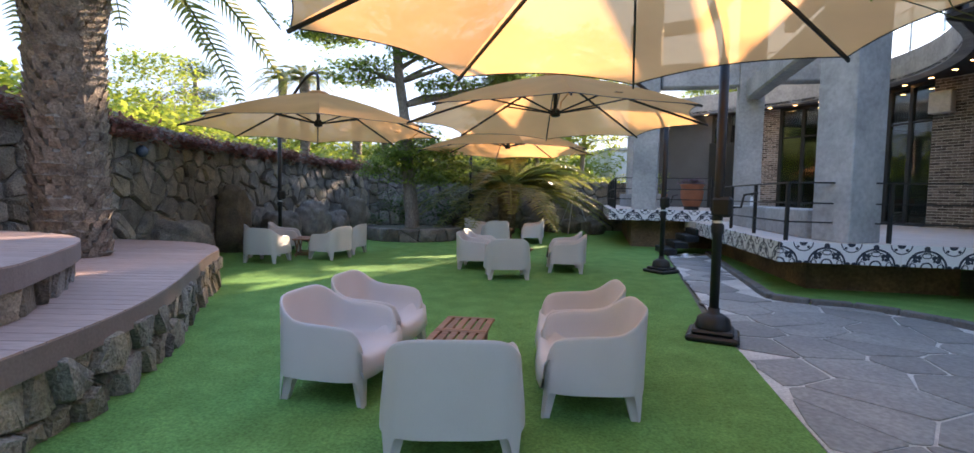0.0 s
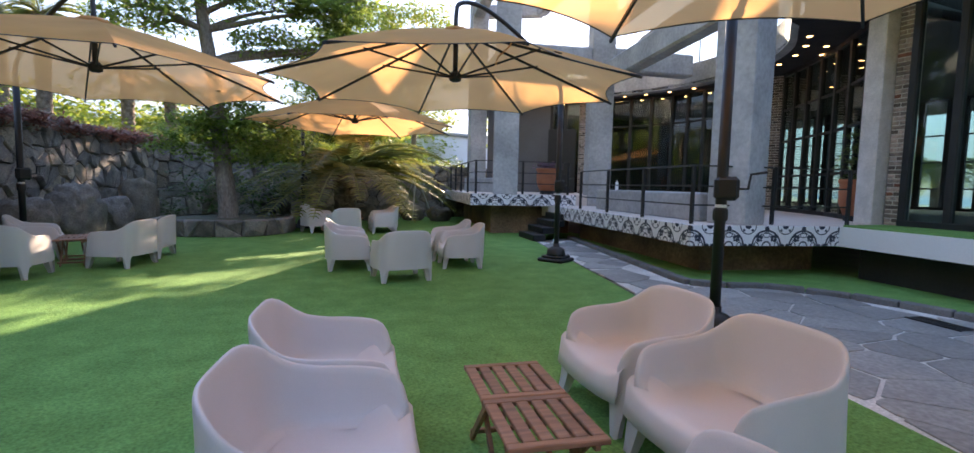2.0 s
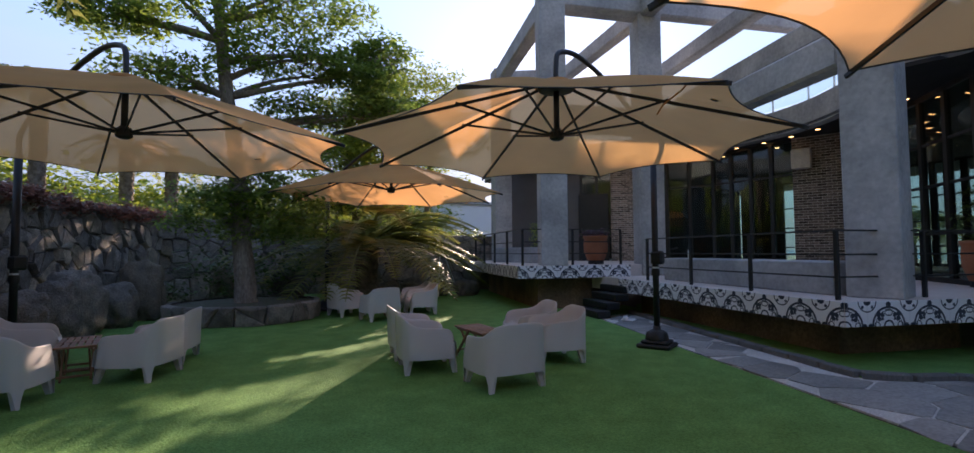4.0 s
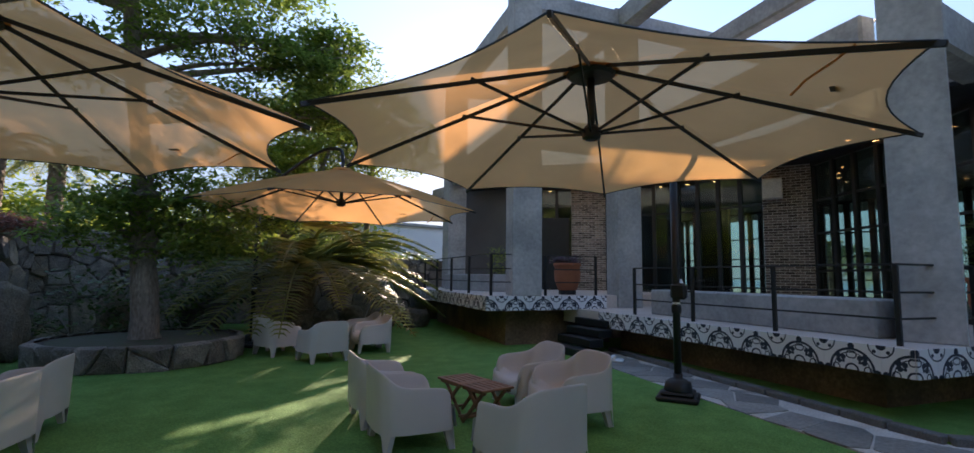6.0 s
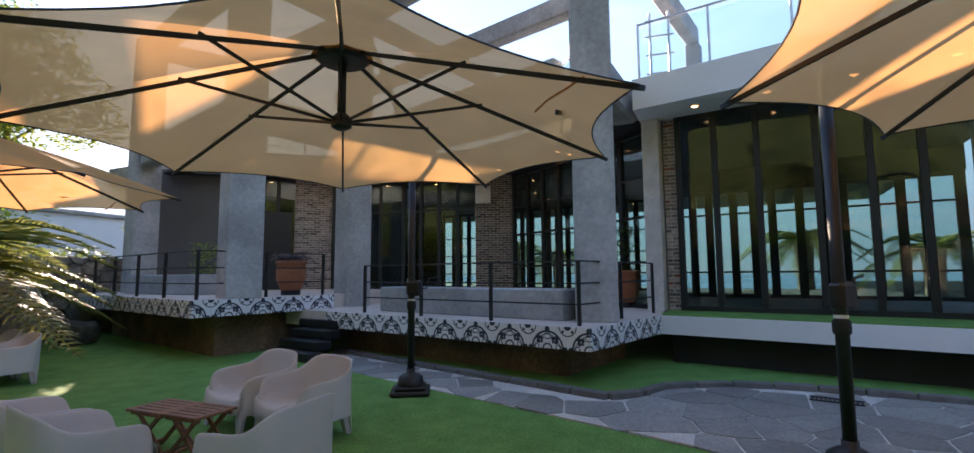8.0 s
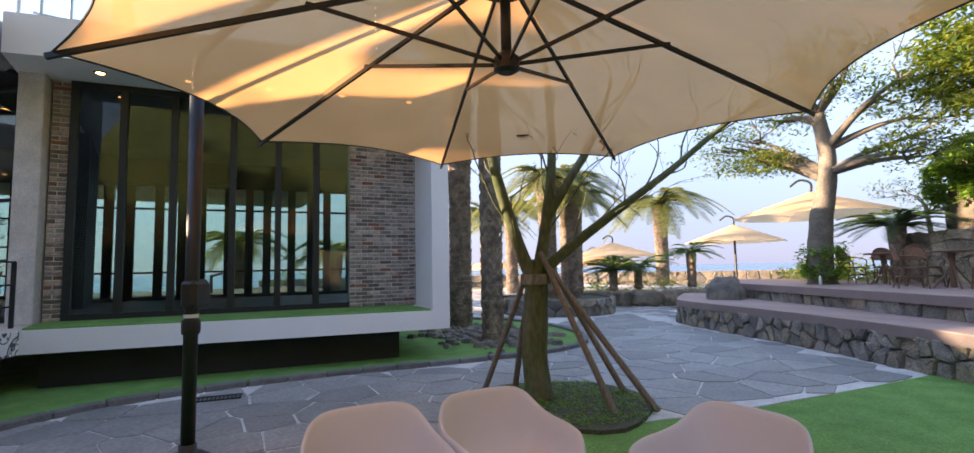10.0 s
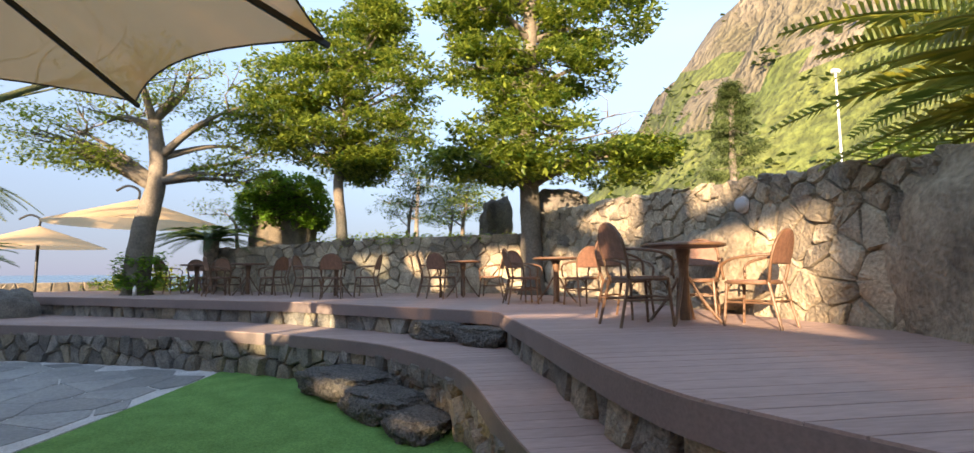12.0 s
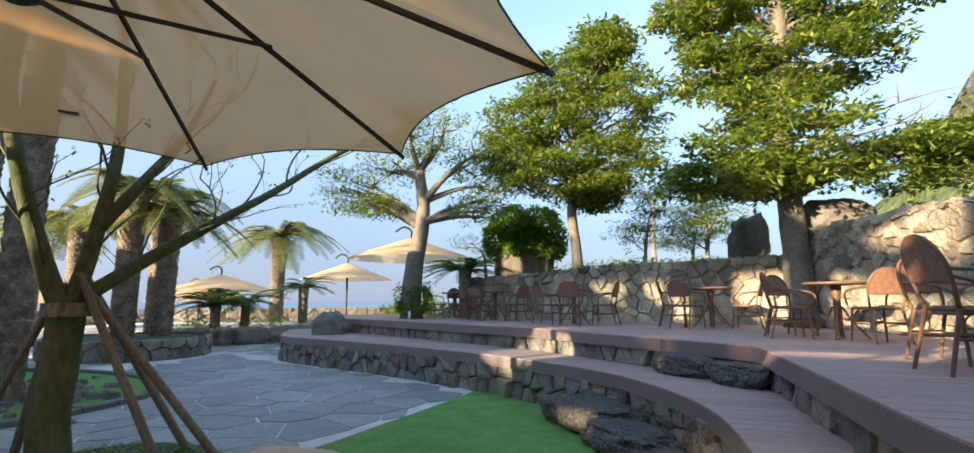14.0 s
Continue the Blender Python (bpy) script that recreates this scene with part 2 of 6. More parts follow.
MORTAR = mat("tan_mortar", (0.34, 0.28, 0.195), 0.95, vary=0.3, scale=3, fine=40, bump=0.9, depth=0.02, second=(0.17, 0.14, 0.10), amount=0.4)
EARTH = mat("dark_earth_joint", (0.05, 0.043, 0.036), 0.95, vary=0.3, scale=4, fine=30, bump=0.8)
SOIL = mat("soil", (0.07, 0.055, 0.04), 0.95, vary=0.4, scale=6, fine=50, bump=1.0, second=(0.05, 0.07, 0.03))
WOODDECK = mat("composite_deck_board", (0.40, 0.28, 0.245), 0.7, vary=0.14, scale=1.2, fine=60, bump=0.3, depth=0.003, each=0.08, stretch=(0.15, 1, 1))
FASCIA = mat("deck_fascia", (0.21, 0.155, 0.14), 0.7, vary=0.12, scale=2, fine=60, bump=0.2)
CONCRETE = mat("weathered_concrete", (0.44, 0.435, 0.425), 0.85, vary=0.14, scale=1.2, fine=14, bump=0.35, second=(0.30, 0.30, 0.295), amount=0.7)
DECKFLOOR = mat("pale_deck_tile", (0.66, 0.58, 0.52), 0.6, vary=0.1, scale=2, fine=30, bump=0.15)
WHITE = mat("white_render", (0.78, 0.79, 0.80), 0.7, vary=0.04, scale=1.5, fine=80, bump=0.1)
BLACKPAINT = mat("black_painted_steel", (0.011, 0.013, 0.014), 0.5, vary=0.2, scale=8, fine=80, bump=0.08)
BLACKWALL = mat("black_painted_wall", (0.018, 0.018, 0.02), 0.75, vary=0.2, scale=2, fine=30, bump=0.2)
GREYWALL = mat("grey_render", (0.12, 0.12, 0.125), 0.8, vary=0.1, scale=1.5, fine=40, bump=0.2)
RUST = mat("rusty_base_wall", (0.075, 0.05, 0.035), 0.85, vary=0.3, scale=1.5, fine=20, bump=0.4, second=(0.22, 0.14, 0.08), amount=0.5)
BRICK = mat("old_grey_brick", (0.16, 0.14, 0.135), 0.9, vary=0.3, scale=14, fine=90, bump=0.6, second=(0.34, 0.275, 0.24), each=0.62)
BRICKRED = mat("old_red_brick", (0.26, 0.11, 0.075), 0.9, vary=0.3, scale=14, fine=90, bump=0.6, each=0.2)
LIME = mat("lime_mortar", (0.62, 0.59, 0.55), 0.95, vary=0.2, scale=6, fine=70, bump=0.5)
RESIN = mat("grey_beige_moulded_plastic", (0.60, 0.565, 0.56), 0.42, vary=0.05, scale=2.5, fine=300, bump=0.05, depth=0.001)
TEAK = mat("oiled_acacia", (0.24, 0.115, 0.06), 0.55, vary=0.3, scale=3, fine=40, bump=0.3, depth=0.002, each=0.2, stretch=(0.12, 1, 1))
WICKER = mat("brown_wicker", (0.25, 0.125, 0.08), 0.55, vary=0.3, scale=20, fine=150, bump=0.8, depth=0.004)
CANE = mat("rattan_cane", (0.16, 0.085, 0.045), 0.45, vary=0.25, scale=10, fine=60, bump=0.3)
PALECANVAS = fabric("cream_canvas", (0.86, 0.63, 0.38), 0.5)
CANVAS = fabric("beige_canvas", (0.80, 0.42, 0.165), 0.54, 0.085)
LABELCLOTH = mat("care_label", (0.22, 0.12, 0.07), 0.8, vary=0.3, scale=30)
TERRACOTTA = mat("terracotta", (0.36, 0.13, 0.06), 0.8, vary=0.15, scale=4, fine=50, bump=0.2)
BARK = mat("grey_brown_bark", (0.17, 0.14, 0.11), 0.95, vary=0.35, scale=5, fine=30, bump=0.9, depth=0.02, second=(0.24, 0.21, 0.17), stretch=(1, 1, 0.35))
PALEBARK = mat("pale_grey_bark", (0.20, 0.17, 0.135), 0.95, vary=0.25, scale=3, fine=25, bump=0.6, depth=0.015, second=(0.125, 0.11, 0.085))
MOSSBARK = mat("mossy_bark", (0.125, 0.12, 0.07), 0.95, vary=0.3, scale=4, fine=25, bump=0.8, depth=0.015, second=(0.075, 0.095, 0.03), stretch=(1, 1, 0.4))
PALMBARK = mat("palm_trunk_scales", (0.31, 0.25, 0.195), 0.95, vary=0.35, scale=6, fine=40, bump=0.8, depth=0.02, second=(0.14, 0.105, 0.08), each=0.15)
POLE = mat("weathered_pole", (0.24, 0.19, 0.15), 0.9, vary=0.3, scale=3, fine=50, bump=0.4, stretch=(1, 1, 0.2))
STEEL = mat("galvanised_tube", (0.6, 0.6, 0.6), 0.35, metal=0.9, vary=0.1)
LEAF = leafy("broad_leaf", (0.038, 0.105, 0.016), (0.30, 0.37, 0.055))
LEAFDARK = leafy("dark_leaf", (0.028, 0.06, 0.014), (0.075, 0.13, 0.025))
LEAFMID = leafy("mid_green_leaf", (0.06, 0.12, 0.022), (0.20, 0.30, 0.06), 0.45, 0.6)
LEAFBRIGHT = leafy("bright_leaf", (0.12, 0.21, 0.025), (0.29, 0.35, 0.05))
IVY = leafy("ivy_leaf", (0.08, 0.20, 0.02), (0.18, 0.33, 0.04))
PALMLEAF = leafy("palm_leaflet", (0.09, 0.13, 0.03), (0.24, 0.25, 0.065))
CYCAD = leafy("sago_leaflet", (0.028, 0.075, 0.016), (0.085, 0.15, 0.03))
# the sago leaf again, with sunlight put into its yellow-green
CYCADSUNLIT = leafy("sago_leaflet_painted_sun", (0.14, 0.19, 0.03), (0.38, 0.37, 0.06))
DRYLEAF = leafy("dry_vine", (0.13, 0.065, 0.045), (0.26, 0.13, 0.08))
HILLROCK = mat("cliff_rock", (0.21, 0.18, 0.135), 0.95, vary=0.35, scale=0.05, fine=0.5, bump=1.0, depth=3.0, second=(0.11, 0.10, 0.06), stretch=(1, 1, 0.3))
HILLGREEN = leafy("hill_scrub", (0.035, 0.065, 0.014), (0.10, 0.14, 0.03), 0.8, 0.2)
HILLTURF = mat("hill_vegetation", (0.07, 0.10, 0.024), 0.95, vary=0.4, scale=0.06, fine=0.5, bump=1.0, depth=2.0, second=(0.12, 0.145, 0.04))
SEA = mat("sea_water", (0.08, 0.17, 0.25), 0.25, vary=0.1, scale=0.02, fine=0.4, bump=0.2, depth=0.3)
LAND = mat("open_ground", (0.17, 0.165, 0.155), 0.9, vary=0.2, scale=0.3, fine=6, bump=0.4, second=(0.12, 0.13, 0.09), amount=0.3)
GLASS = glassy("tinted_glass", (0.72, 0.83, 0.81), 0.04)
CLEAR = glassy("clear_glass", (0.9, 0.95, 0.95), 0.04)
TILE = tile_pattern("encaustic_tile")
WARM = glow("downlight_lens", (1.0, 0.52, 0.18), 2.2)
WHITEPAINT = mat("white_sign", (0.7, 0.75, 0.75), 0.5, vary=0.05)
FLOWER = leafy("violet_flower", (0.20, 0.08, 0.16), (0.10, 0.12, 0.05))
BRASSY = mat("drain_grate", (0.05, 0.05, 0.05), 0.6, metal=0.6)

# ---- mesh helpers ----


class Geo:
    """Gathers points and faces for one mesh."""

    def __init__(self):
        self.v, self.f = [], []

    def add(self, pts, faces):
        o = len(self.v)
        self.v += [tuple(p) for p in pts]
        self.f += [tuple(i + o for i in q) for q in faces]
        return self

    def box(self, a, c, m=None):
        (x0, y0, z0), (x1, y1, z1) = a, c
        p = [Vector(q) for q in ((x0, y0, z0), (x1, y0, z0), (x1, y1, z0), (x0, y1, z0), (x0, y0, z1), (x1, y0, z1), (x1, y1, z1), (x0, y1, z1))]
        if m is not None:
            p = [m @ q for q in p]
        return self.add(p, ((3, 2, 1, 0), (4, 5, 6, 7), (0, 1, 5, 4), (1, 2, 6, 5), (2, 3, 7, 6), (3, 0, 4, 7)))

    def soft(self, a, c, r=0.01, m=None):
        """A box with chamfered edges."""
        g = bmesh.new()
        bmesh.ops.create_cube(g, size=1)
        s = [c[i] - a[i] for i in range(3)]
        for q in g.verts:
            q.co = Vector([(a[i] + c[i]) / 2 + q.co[i] * s[i] for i in range(3)])
        bmesh.ops.bevel(g, geom=g.edges[:], offset=min(r, min(s) * 0.4), segments=1, affect="EDGES")
        g.verts.index_update()
        pts = [m @ q.co if m is not None else q.co.copy() for q in g.verts]
        self.add(pts, [[q.index for q in f.verts] for f in g.faces])
        g.free()
        return self

    def bar(self, a, c, w, h):
        """A rectangular bar from a to c, w wide and h high."""
        a, c = Vector(a), Vector(c)
        d = c - a
        m = Matrix.Translation(a) @ d.to_track_quat("X", "Z").to_matrix().to_4x4()
        return self.soft((0, -w / 2, -h / 2), (d.length, w / 2, h / 2), min(w, h) * 0.12, m)

    def tube(self, path, radii, n=8, caps=True, wobble=0.0):
        path = [Vector(p) for p in path]
        if isinstance(radii, (int, float)):
            radii = [radii] * len(path)
        o, k = len(self.v), len(path)
        side = None
        for i, p in enumerate(path):
            d = (path[min(i + 1, k - 1)] - path[max(i - 1, 0)]).normalized()
            if side is None:
                side = d.orthogonal().normalized()
            side = (side - d * side.dot(d)).normalized()
            up = d.cross(side)
            for j in range(n):
                t = 2 * math.pi * j / n
                r = radii[i] * (1 + wobble * noise.noise(p * 3 + Vector((math.cos(t), math.sin(t), 0))))
                self.v.append(tuple(p + side * math.cos(t) * r + up * math.sin(t) * r))
        for i in range(k - 1):
            for j in range(n):
                j2 = (j + 1) % n
                self.f.append((o + i * n + j, o + i * n + j2, o + (i + 1) * n + j2, o + (i + 1) * n + j))
        if caps:
            self.f.append(tuple(o + j for j in reversed(range(n))))
            self.f.append(tuple(o + (k - 1) * n + j for j in range(n)))
        return self

    def turned(self, profile, at=(0, 0, 0), n=20):
        """A lathe: (radius, height) pairs, with caps."""
        o = len(self.v)
        for r, z in profile:
            for j in range(n):
                t = 2 * math.pi * j / n
                self.v.append((at[0] + r * math.cos(t), at[1] + r * math.sin(t), at[2] + z))
        for i in range(len(profile) - 1):
            for j in range(n):
                j2 = (j + 1) % n
                self.f.append((o + i * n + j, o + i * n + j2, o + (i + 1) * n + j2, o + (i + 1) * n + j))
        self.f.append(tuple(o + j for j in reversed(range(n))))
        self.f.append(tuple(o + (len(profile) - 1) * n + j for j in range(n)))
        return self

    def prism(self, poly, z0, z1):
        n = len(poly)
        return self.add([(x, y, z0) for x, y in poly] + [(x, y, z1) for x, y in poly],
                        [tuple(reversed(range(n))), tuple(range(n, 2 * n))] + [(i, (i + 1) % n, n + (i + 1) % n, n + i) for i in range(n)])

    def mesh(self, name, material, smooth=False):
        me = bpy.data.meshes.new(name)
        me.from_pydata(self.v, [], self.f)
        if material:
            me.materials.append(material)
        if smooth:
            me.polygons.foreach_set("use_smooth", [True] * len(me.polygons))
        me.update()
        return me


def part(name, geo, material, parent, label="", smooth=False):
    me = geo if isinstance(geo, bpy.types.Mesh) else geo.mesh(name, material, smooth)
    ob = new(name, me)
    ob.parent = parent
    if label:
        tagged(ob, label)
    return ob


def thing(name, m, label, category, group="", kind=""):
    ob = new(name)
    ob.empty_display_size = 0.1
    ob.matrix_basis = m
    return tagged(ob, label, category, group, kind)


def solid(name, geo, material, label="", category="", group="", kind="", smooth=False):
    return tagged(new(name, geo.mesh(name, material, smooth)), label, category, group, kind)


def arc(pts, steps=6):
    """A smooth line through the points (Catmull-Rom)."""
    p = [Vector(q) for q in pts]
    p = [2 * p[0] - p[1]] + p + [2 * p[-1] - p[-2]]
    out = []
    for i in range(1, len(p) - 2):
        for k in range(steps):
            t = k / steps
            out.append(0.5 * (2 * p[i] + (p[i + 1] - p[i - 1]) * t + (2 * p[i - 1] - 5 * p[i] + 4 * p[i + 1] - p[i + 2]) * t * t + (3 * p[i] - 3 * p[i + 1] + p[i + 2] - p[i - 1]) * t ** 3))
    out.append(p[-2])
    return out


def clip(poly, nx, ny, d):
    """The part of a polygon where nx*x + ny*y <= d."""
    out = []
    for i in range(len(poly)):
        a, c = poly[i], poly[(i + 1) % len(poly)]
        da, dc = nx * a[0] + ny * a[1] - d, nx * c[0] + ny * c[1] - d
        if da <= 0:
            out.append(a)
        if (da < 0 < dc) or (dc < 0 < da):
            t = da / (da - dc)
            out.append((a[0] + (c[0] - a[0]) * t, a[1] + (c[1] - a[1]) * t))
    return out


def cells(pts, bounds):
    """Voronoi cells of the points inside a convex outline."""
    P = np.array(pts)
    res = []
    for i, p in enumerate(P):
        d = ((P - p) ** 2).sum(1)
        poly = list(bounds)
        for j in np.argsort(d)[1:19]:
            q = P[j]
            n = q - p
            poly = clip(poly, n[0], n[1], float((q @ q - p @ p) / 2))
            if len(poly) < 3:
                break
        res.append(poly if len(poly) >= 3 else None)
    return res


def inset(poly, d, jit=0.0, rng=random):
    """Shrinks a convex cell and rounds its corners a little."""
    cx, cy = sum(p[0] for p in poly) / len(poly), sum(p[1] for p in poly) / len(poly)
    out = []
    n = len(poly)
    for i in range(n):
        a, p, c = poly[i - 1], poly[i], poly[(i + 1) % n]
        for q in (a, c):
            l = math.hypot(q[0] - p[0], q[1] - p[1])
            if l < 1e-5:
                continue
            t = min(0.25, 0.024 / l)
            x, y = p[0] + (q[0] - p[0]) * t, p[1] + (q[1] - p[1]) * t
            r = math.hypot(x - cx, y - cy)
            k = max(0.3, (r - d) / r) if r > 1e-5 else 1
            k *= 1 + rng.uniform(-jit, jit)
            out.append((cx + (x - cx) * k, cy + (y - cy) * k))
    return out


def inside(poly, x, y):
    c = False
    for i in range(len(poly)):
        (x0, y0), (x1, y1) = poly[i - 1], poly[i]
        if (y0 > y) != (y1 > y) and x < (x1 - x0) * (y - y0) / (y1 - y0) + x0:
            c = not c
    return c


def face_stone(poly, place, bulge, rng):
    """A rounded stone over a cell; place(u, v, out) maps the wall's face to the world."""
    g = Geo()
    cx, cy = sum(p[0] for p in poly) / len(poly), sum(p[1] for p in poly) / len(poly)
    n = len(poly)
    rings = []
    tilt = rng.uniform(-0.25, 0.25), rng.uniform(-0.25, 0.25)
    for k, o in ((1.0, -0.03), (0.985, bulge * 0.5), (0.86, bulge * 0.92)):
        ring = []
        for x, y in poly:
            u, v = cx + (x - cx) * k, cy + (y - cy) * k
            ring.append(place(u, v, o + (0 if o < 0 else (tilt[0] * (u - cx) + tilt[1] * (v - cy)) * 0.6 + rng.uniform(-0.02, 0.02))))
        rings.append(ring)
    pts = [p for r in rings for p in r] + [place(cx, cy, bulge)]
    fs = []
    for a in range(2):
        for i in range(n):
            j = (i + 1) % n
            fs.append((a * n + i, a * n + j, (a + 1) * n + j, (a + 1) * n + i))
    for i in range(n):
        fs.append((2 * n + i, 2 * n + (i + 1) % n, 3 * n))
    return g.add(pts, fs)


def stone_wall(name, line, bottoms, tops, size, bulge, materials, label, thick=0.4, parts=300, seed=1, big=0.0, joint=None, gap=0.006):
    """A rubble wall along a line (its stones face the line's right-hand side): a core and one mesh a stone."""
    rng = random.Random(seed)
    line = [Vector((p[0], p[1])) for p in line]
    seg = [(line[i + 1] - line[i]).length for i in range(len(line) - 1)]
    at = [0]
    for s in seg:
        at.append(at[-1] + s)

    def where(u):
        u = min(max(u, 0), at[-1] - 1e-6)
        i = max(k for k in range(len(seg)) if at[k] <= u)
        return i, (u - at[i]) / seg[i]

    def level(values, u):
        if isinstance(values, (int, float)):
            return values
        i, t = where(u)
        return values[i] + (values[i + 1] - values[i]) * t

    def place(u, v, out):
        i, t = where(u)
        d = (line[i + 1] - line[i]).normalized()
        p = line[i] + d * (t * seg[i])
        return (p.x + d.y * out, p.y - d.x * out, v)

    core = Geo()
    steps = max(2, int(at[-1] / 0.35))
    for k in range(steps + 1):
        u = at[-1] * k / steps
        z0, z1 = level(bottoms, u), level(tops, u)
        core.v += [place(u, z0 - 0.05, 0), place(u, z1 - 0.05, 0), place(u, z1 - 0.05, -thick), place(u, z0 - 0.05, -thick)]
    for k in range(steps):
        o = 4 * k
        core.f += [(o + a, o + (a + 1) % 4, o + 4 + (a + 1) % 4, o + 4 + a) for a in range(4)]
    core.f += [(3, 2, 1, 0), tuple(4 * steps + a for a in range(4))]
    wall = solid(name, core, joint or EARTH, label, "stone wall", kind="structure")
    z0, z1 = min(level(bottoms, u) for u in at), max(level(tops, u) for u in at)
    pts = []
    rows = max(1, round((z1 - z0) / size))
    for r in range(rows):
        u = rng.uniform(0, size * 0.5)
        while u < at[-1]:
            pts.append((u + rng.uniform(-0.3, 0.3) * size, z0 + (r + 0.5 + rng.uniform(-0.42, 0.42)) * (z1 - z0) / rows))
            u += size * rng.uniform(0.75, 1.6)
    if big:
        keep, bigs = [], []
        u = rng.uniform(0.3, 1.2)
        while u < at[-1]:
            bigs.append((u, z0 + (z1 - z0) * rng.uniform(0.2, 0.3)))
            u += big * rng.uniform(1.3, 2.6)
        for p in pts:
            if all((p[0] - q[0]) ** 2 + ((p[1] - q[1]) * 0.8) ** 2 > (big * 0.55) ** 2 for q in bigs):
                keep.append(p)
        pts = keep + bigs
    rest = Geo()
    count = 0
    for (u, v), poly in zip(pts, cells(pts, [(0, z0), (at[-1], z0), (at[-1], z1), (0, z1)])):
        if not poly or v > level(tops, u) + 0.1 or v < level(bottoms, u) - 0.1:
            continue
        poly = [(x, min(y, level(tops, x) + rng.uniform(-0.02, 0.05))) for x, y in poly]
        poly = inset(poly, gap, 0.04, rng)
        if len(poly) < 3:
            continue
        s = face_stone(poly, place, bulge * rng.uniform(0.6, 1.4), rng)
        if count < parts:
            part("stone", s, materials[0] if rng.random() < 0.75 else materials[-1], wall)
        else:
            rest.add(s.v, s.f)
        count += 1
    if rest.v:
        tagged(part("stones", rest, materials[0], wall), kind="stuff")
    return wall


def boulder(name, at, size, material, label, seed, category="boulder", z=0.0, turn=0.0, flat=0.0, group=""):
    rng = random.Random(seed)
    g = bmesh.new()
    bmesh.ops.create_icosphere(g, subdivisions=5 if category == "step stone" else 4, radius=1)
    off = Vector((rng.uniform(0, 50), rng.uniform(0, 50), rng.uniform(0, 50)))
    for q in g.verts:
        c = q.co.copy()
        k = 1 + 0.26 * noise.noise(c * 1.1 + off) + 0.16 * noise.noise(c * 2.7 + off) + 0.09 * noise.noise(c * 6 + off) + 0.05 * noise.noise(c * 14 + off)
        c = Vector([math.copysign(abs(a) ** 0.72, a) for a in c]) * k
        if flat and c.z > 0.55:
            c.z = 0.55 + (c.z - 0.55) * (1 - flat)
        q.co = Vector((c.x * size[0] / 2, c.y * size[1] / 2, max(c.z, -0.9) * size[2] / 2))
    me = bpy.data.meshes.new(name)
    g.to_mesh(me)
    g.free()
    me.materials.append(material)
    me.polygons.foreach_set("use_smooth", [True] * len(me.polygons))
    ob = tagged(new(name, me), label, category, group)
    ob.matrix_basis = pose(at[0], at[1], z + size[2] * 0.43, 0, 0, turn)
    return ob


def leaves(centres, count, spread, size, rng, flat=0.6, wide=0.5, droop=0.0):
    """Many small leaves, each a bent pair of triangles, gathered about the centres."""
    g = Geo()
    for c in centres:
        c = Vector(c)
        for k in range(count):
            d = Vector((rng.gauss(0, 1), rng.gauss(0, 1), rng.gauss(0, 1) * flat))
            d = d.normalized() * spread * rng.random() ** 0.45
            p = c + Vector((d.x, d.y, d.z * flat))
            a = Vector((rng.uniform(-1, 1), rng.uniform(-1, 1), rng.uniform(-0.5, 0.35) - droop)).normalized()
            s = a.cross(Vector((rng.uniform(-0.4, 0.4), rng.uniform(-0.4, 0.4), 1))).normalized()
            l = size * rng.uniform(0.6, 1.3)
            w = l * wide
            n = a.cross(s)
            o = len(g.v)
            g.v += [tuple(p), tuple(p + a * l * 0.5 + s * w / 2 + n * l * 0.08), tuple(p + a * l), tuple(p + a * l * 0.5 - s * w / 2 + n * l * 0.08)]
            g.f += [(o, o + 1, o + 2), (o, o + 2, o + 3)]
    return g

# ---- ground ----
g = Geo()
N = 60
span = [math.copysign(abs(i / N) ** 2.2 * 900, i) for i in range(-N, N + 1)]
for y in span:
    for x in span:
        s = (x * 0.75 - y * 0.66) - 34
        z = -0.03 - max(0, min(1, s / 18)) ** 1.3 * 9
        g.v.append((x, y, z))
W = 2 * N + 1
g.f = [(j * W + i, j * W + i + 1, (j + 1) * W + i + 1, (j + 1) * W + i) for j in range(2 * N) for i in range(2 * N)]
solid("ground", g, LAND, "dusty open ground around the garden", "ground", kind="structure", smooth=True)
g = Geo().add([(-3500, -3500, -7.5), (3500, -3500, -7.5), (3500, 3500, -7.5), (-3500, 3500, -7.5)], [(0, 1, 2, 3)])
solid("water", g, SEA, "calm blue sea out to the horizon", "sea", kind="structure")

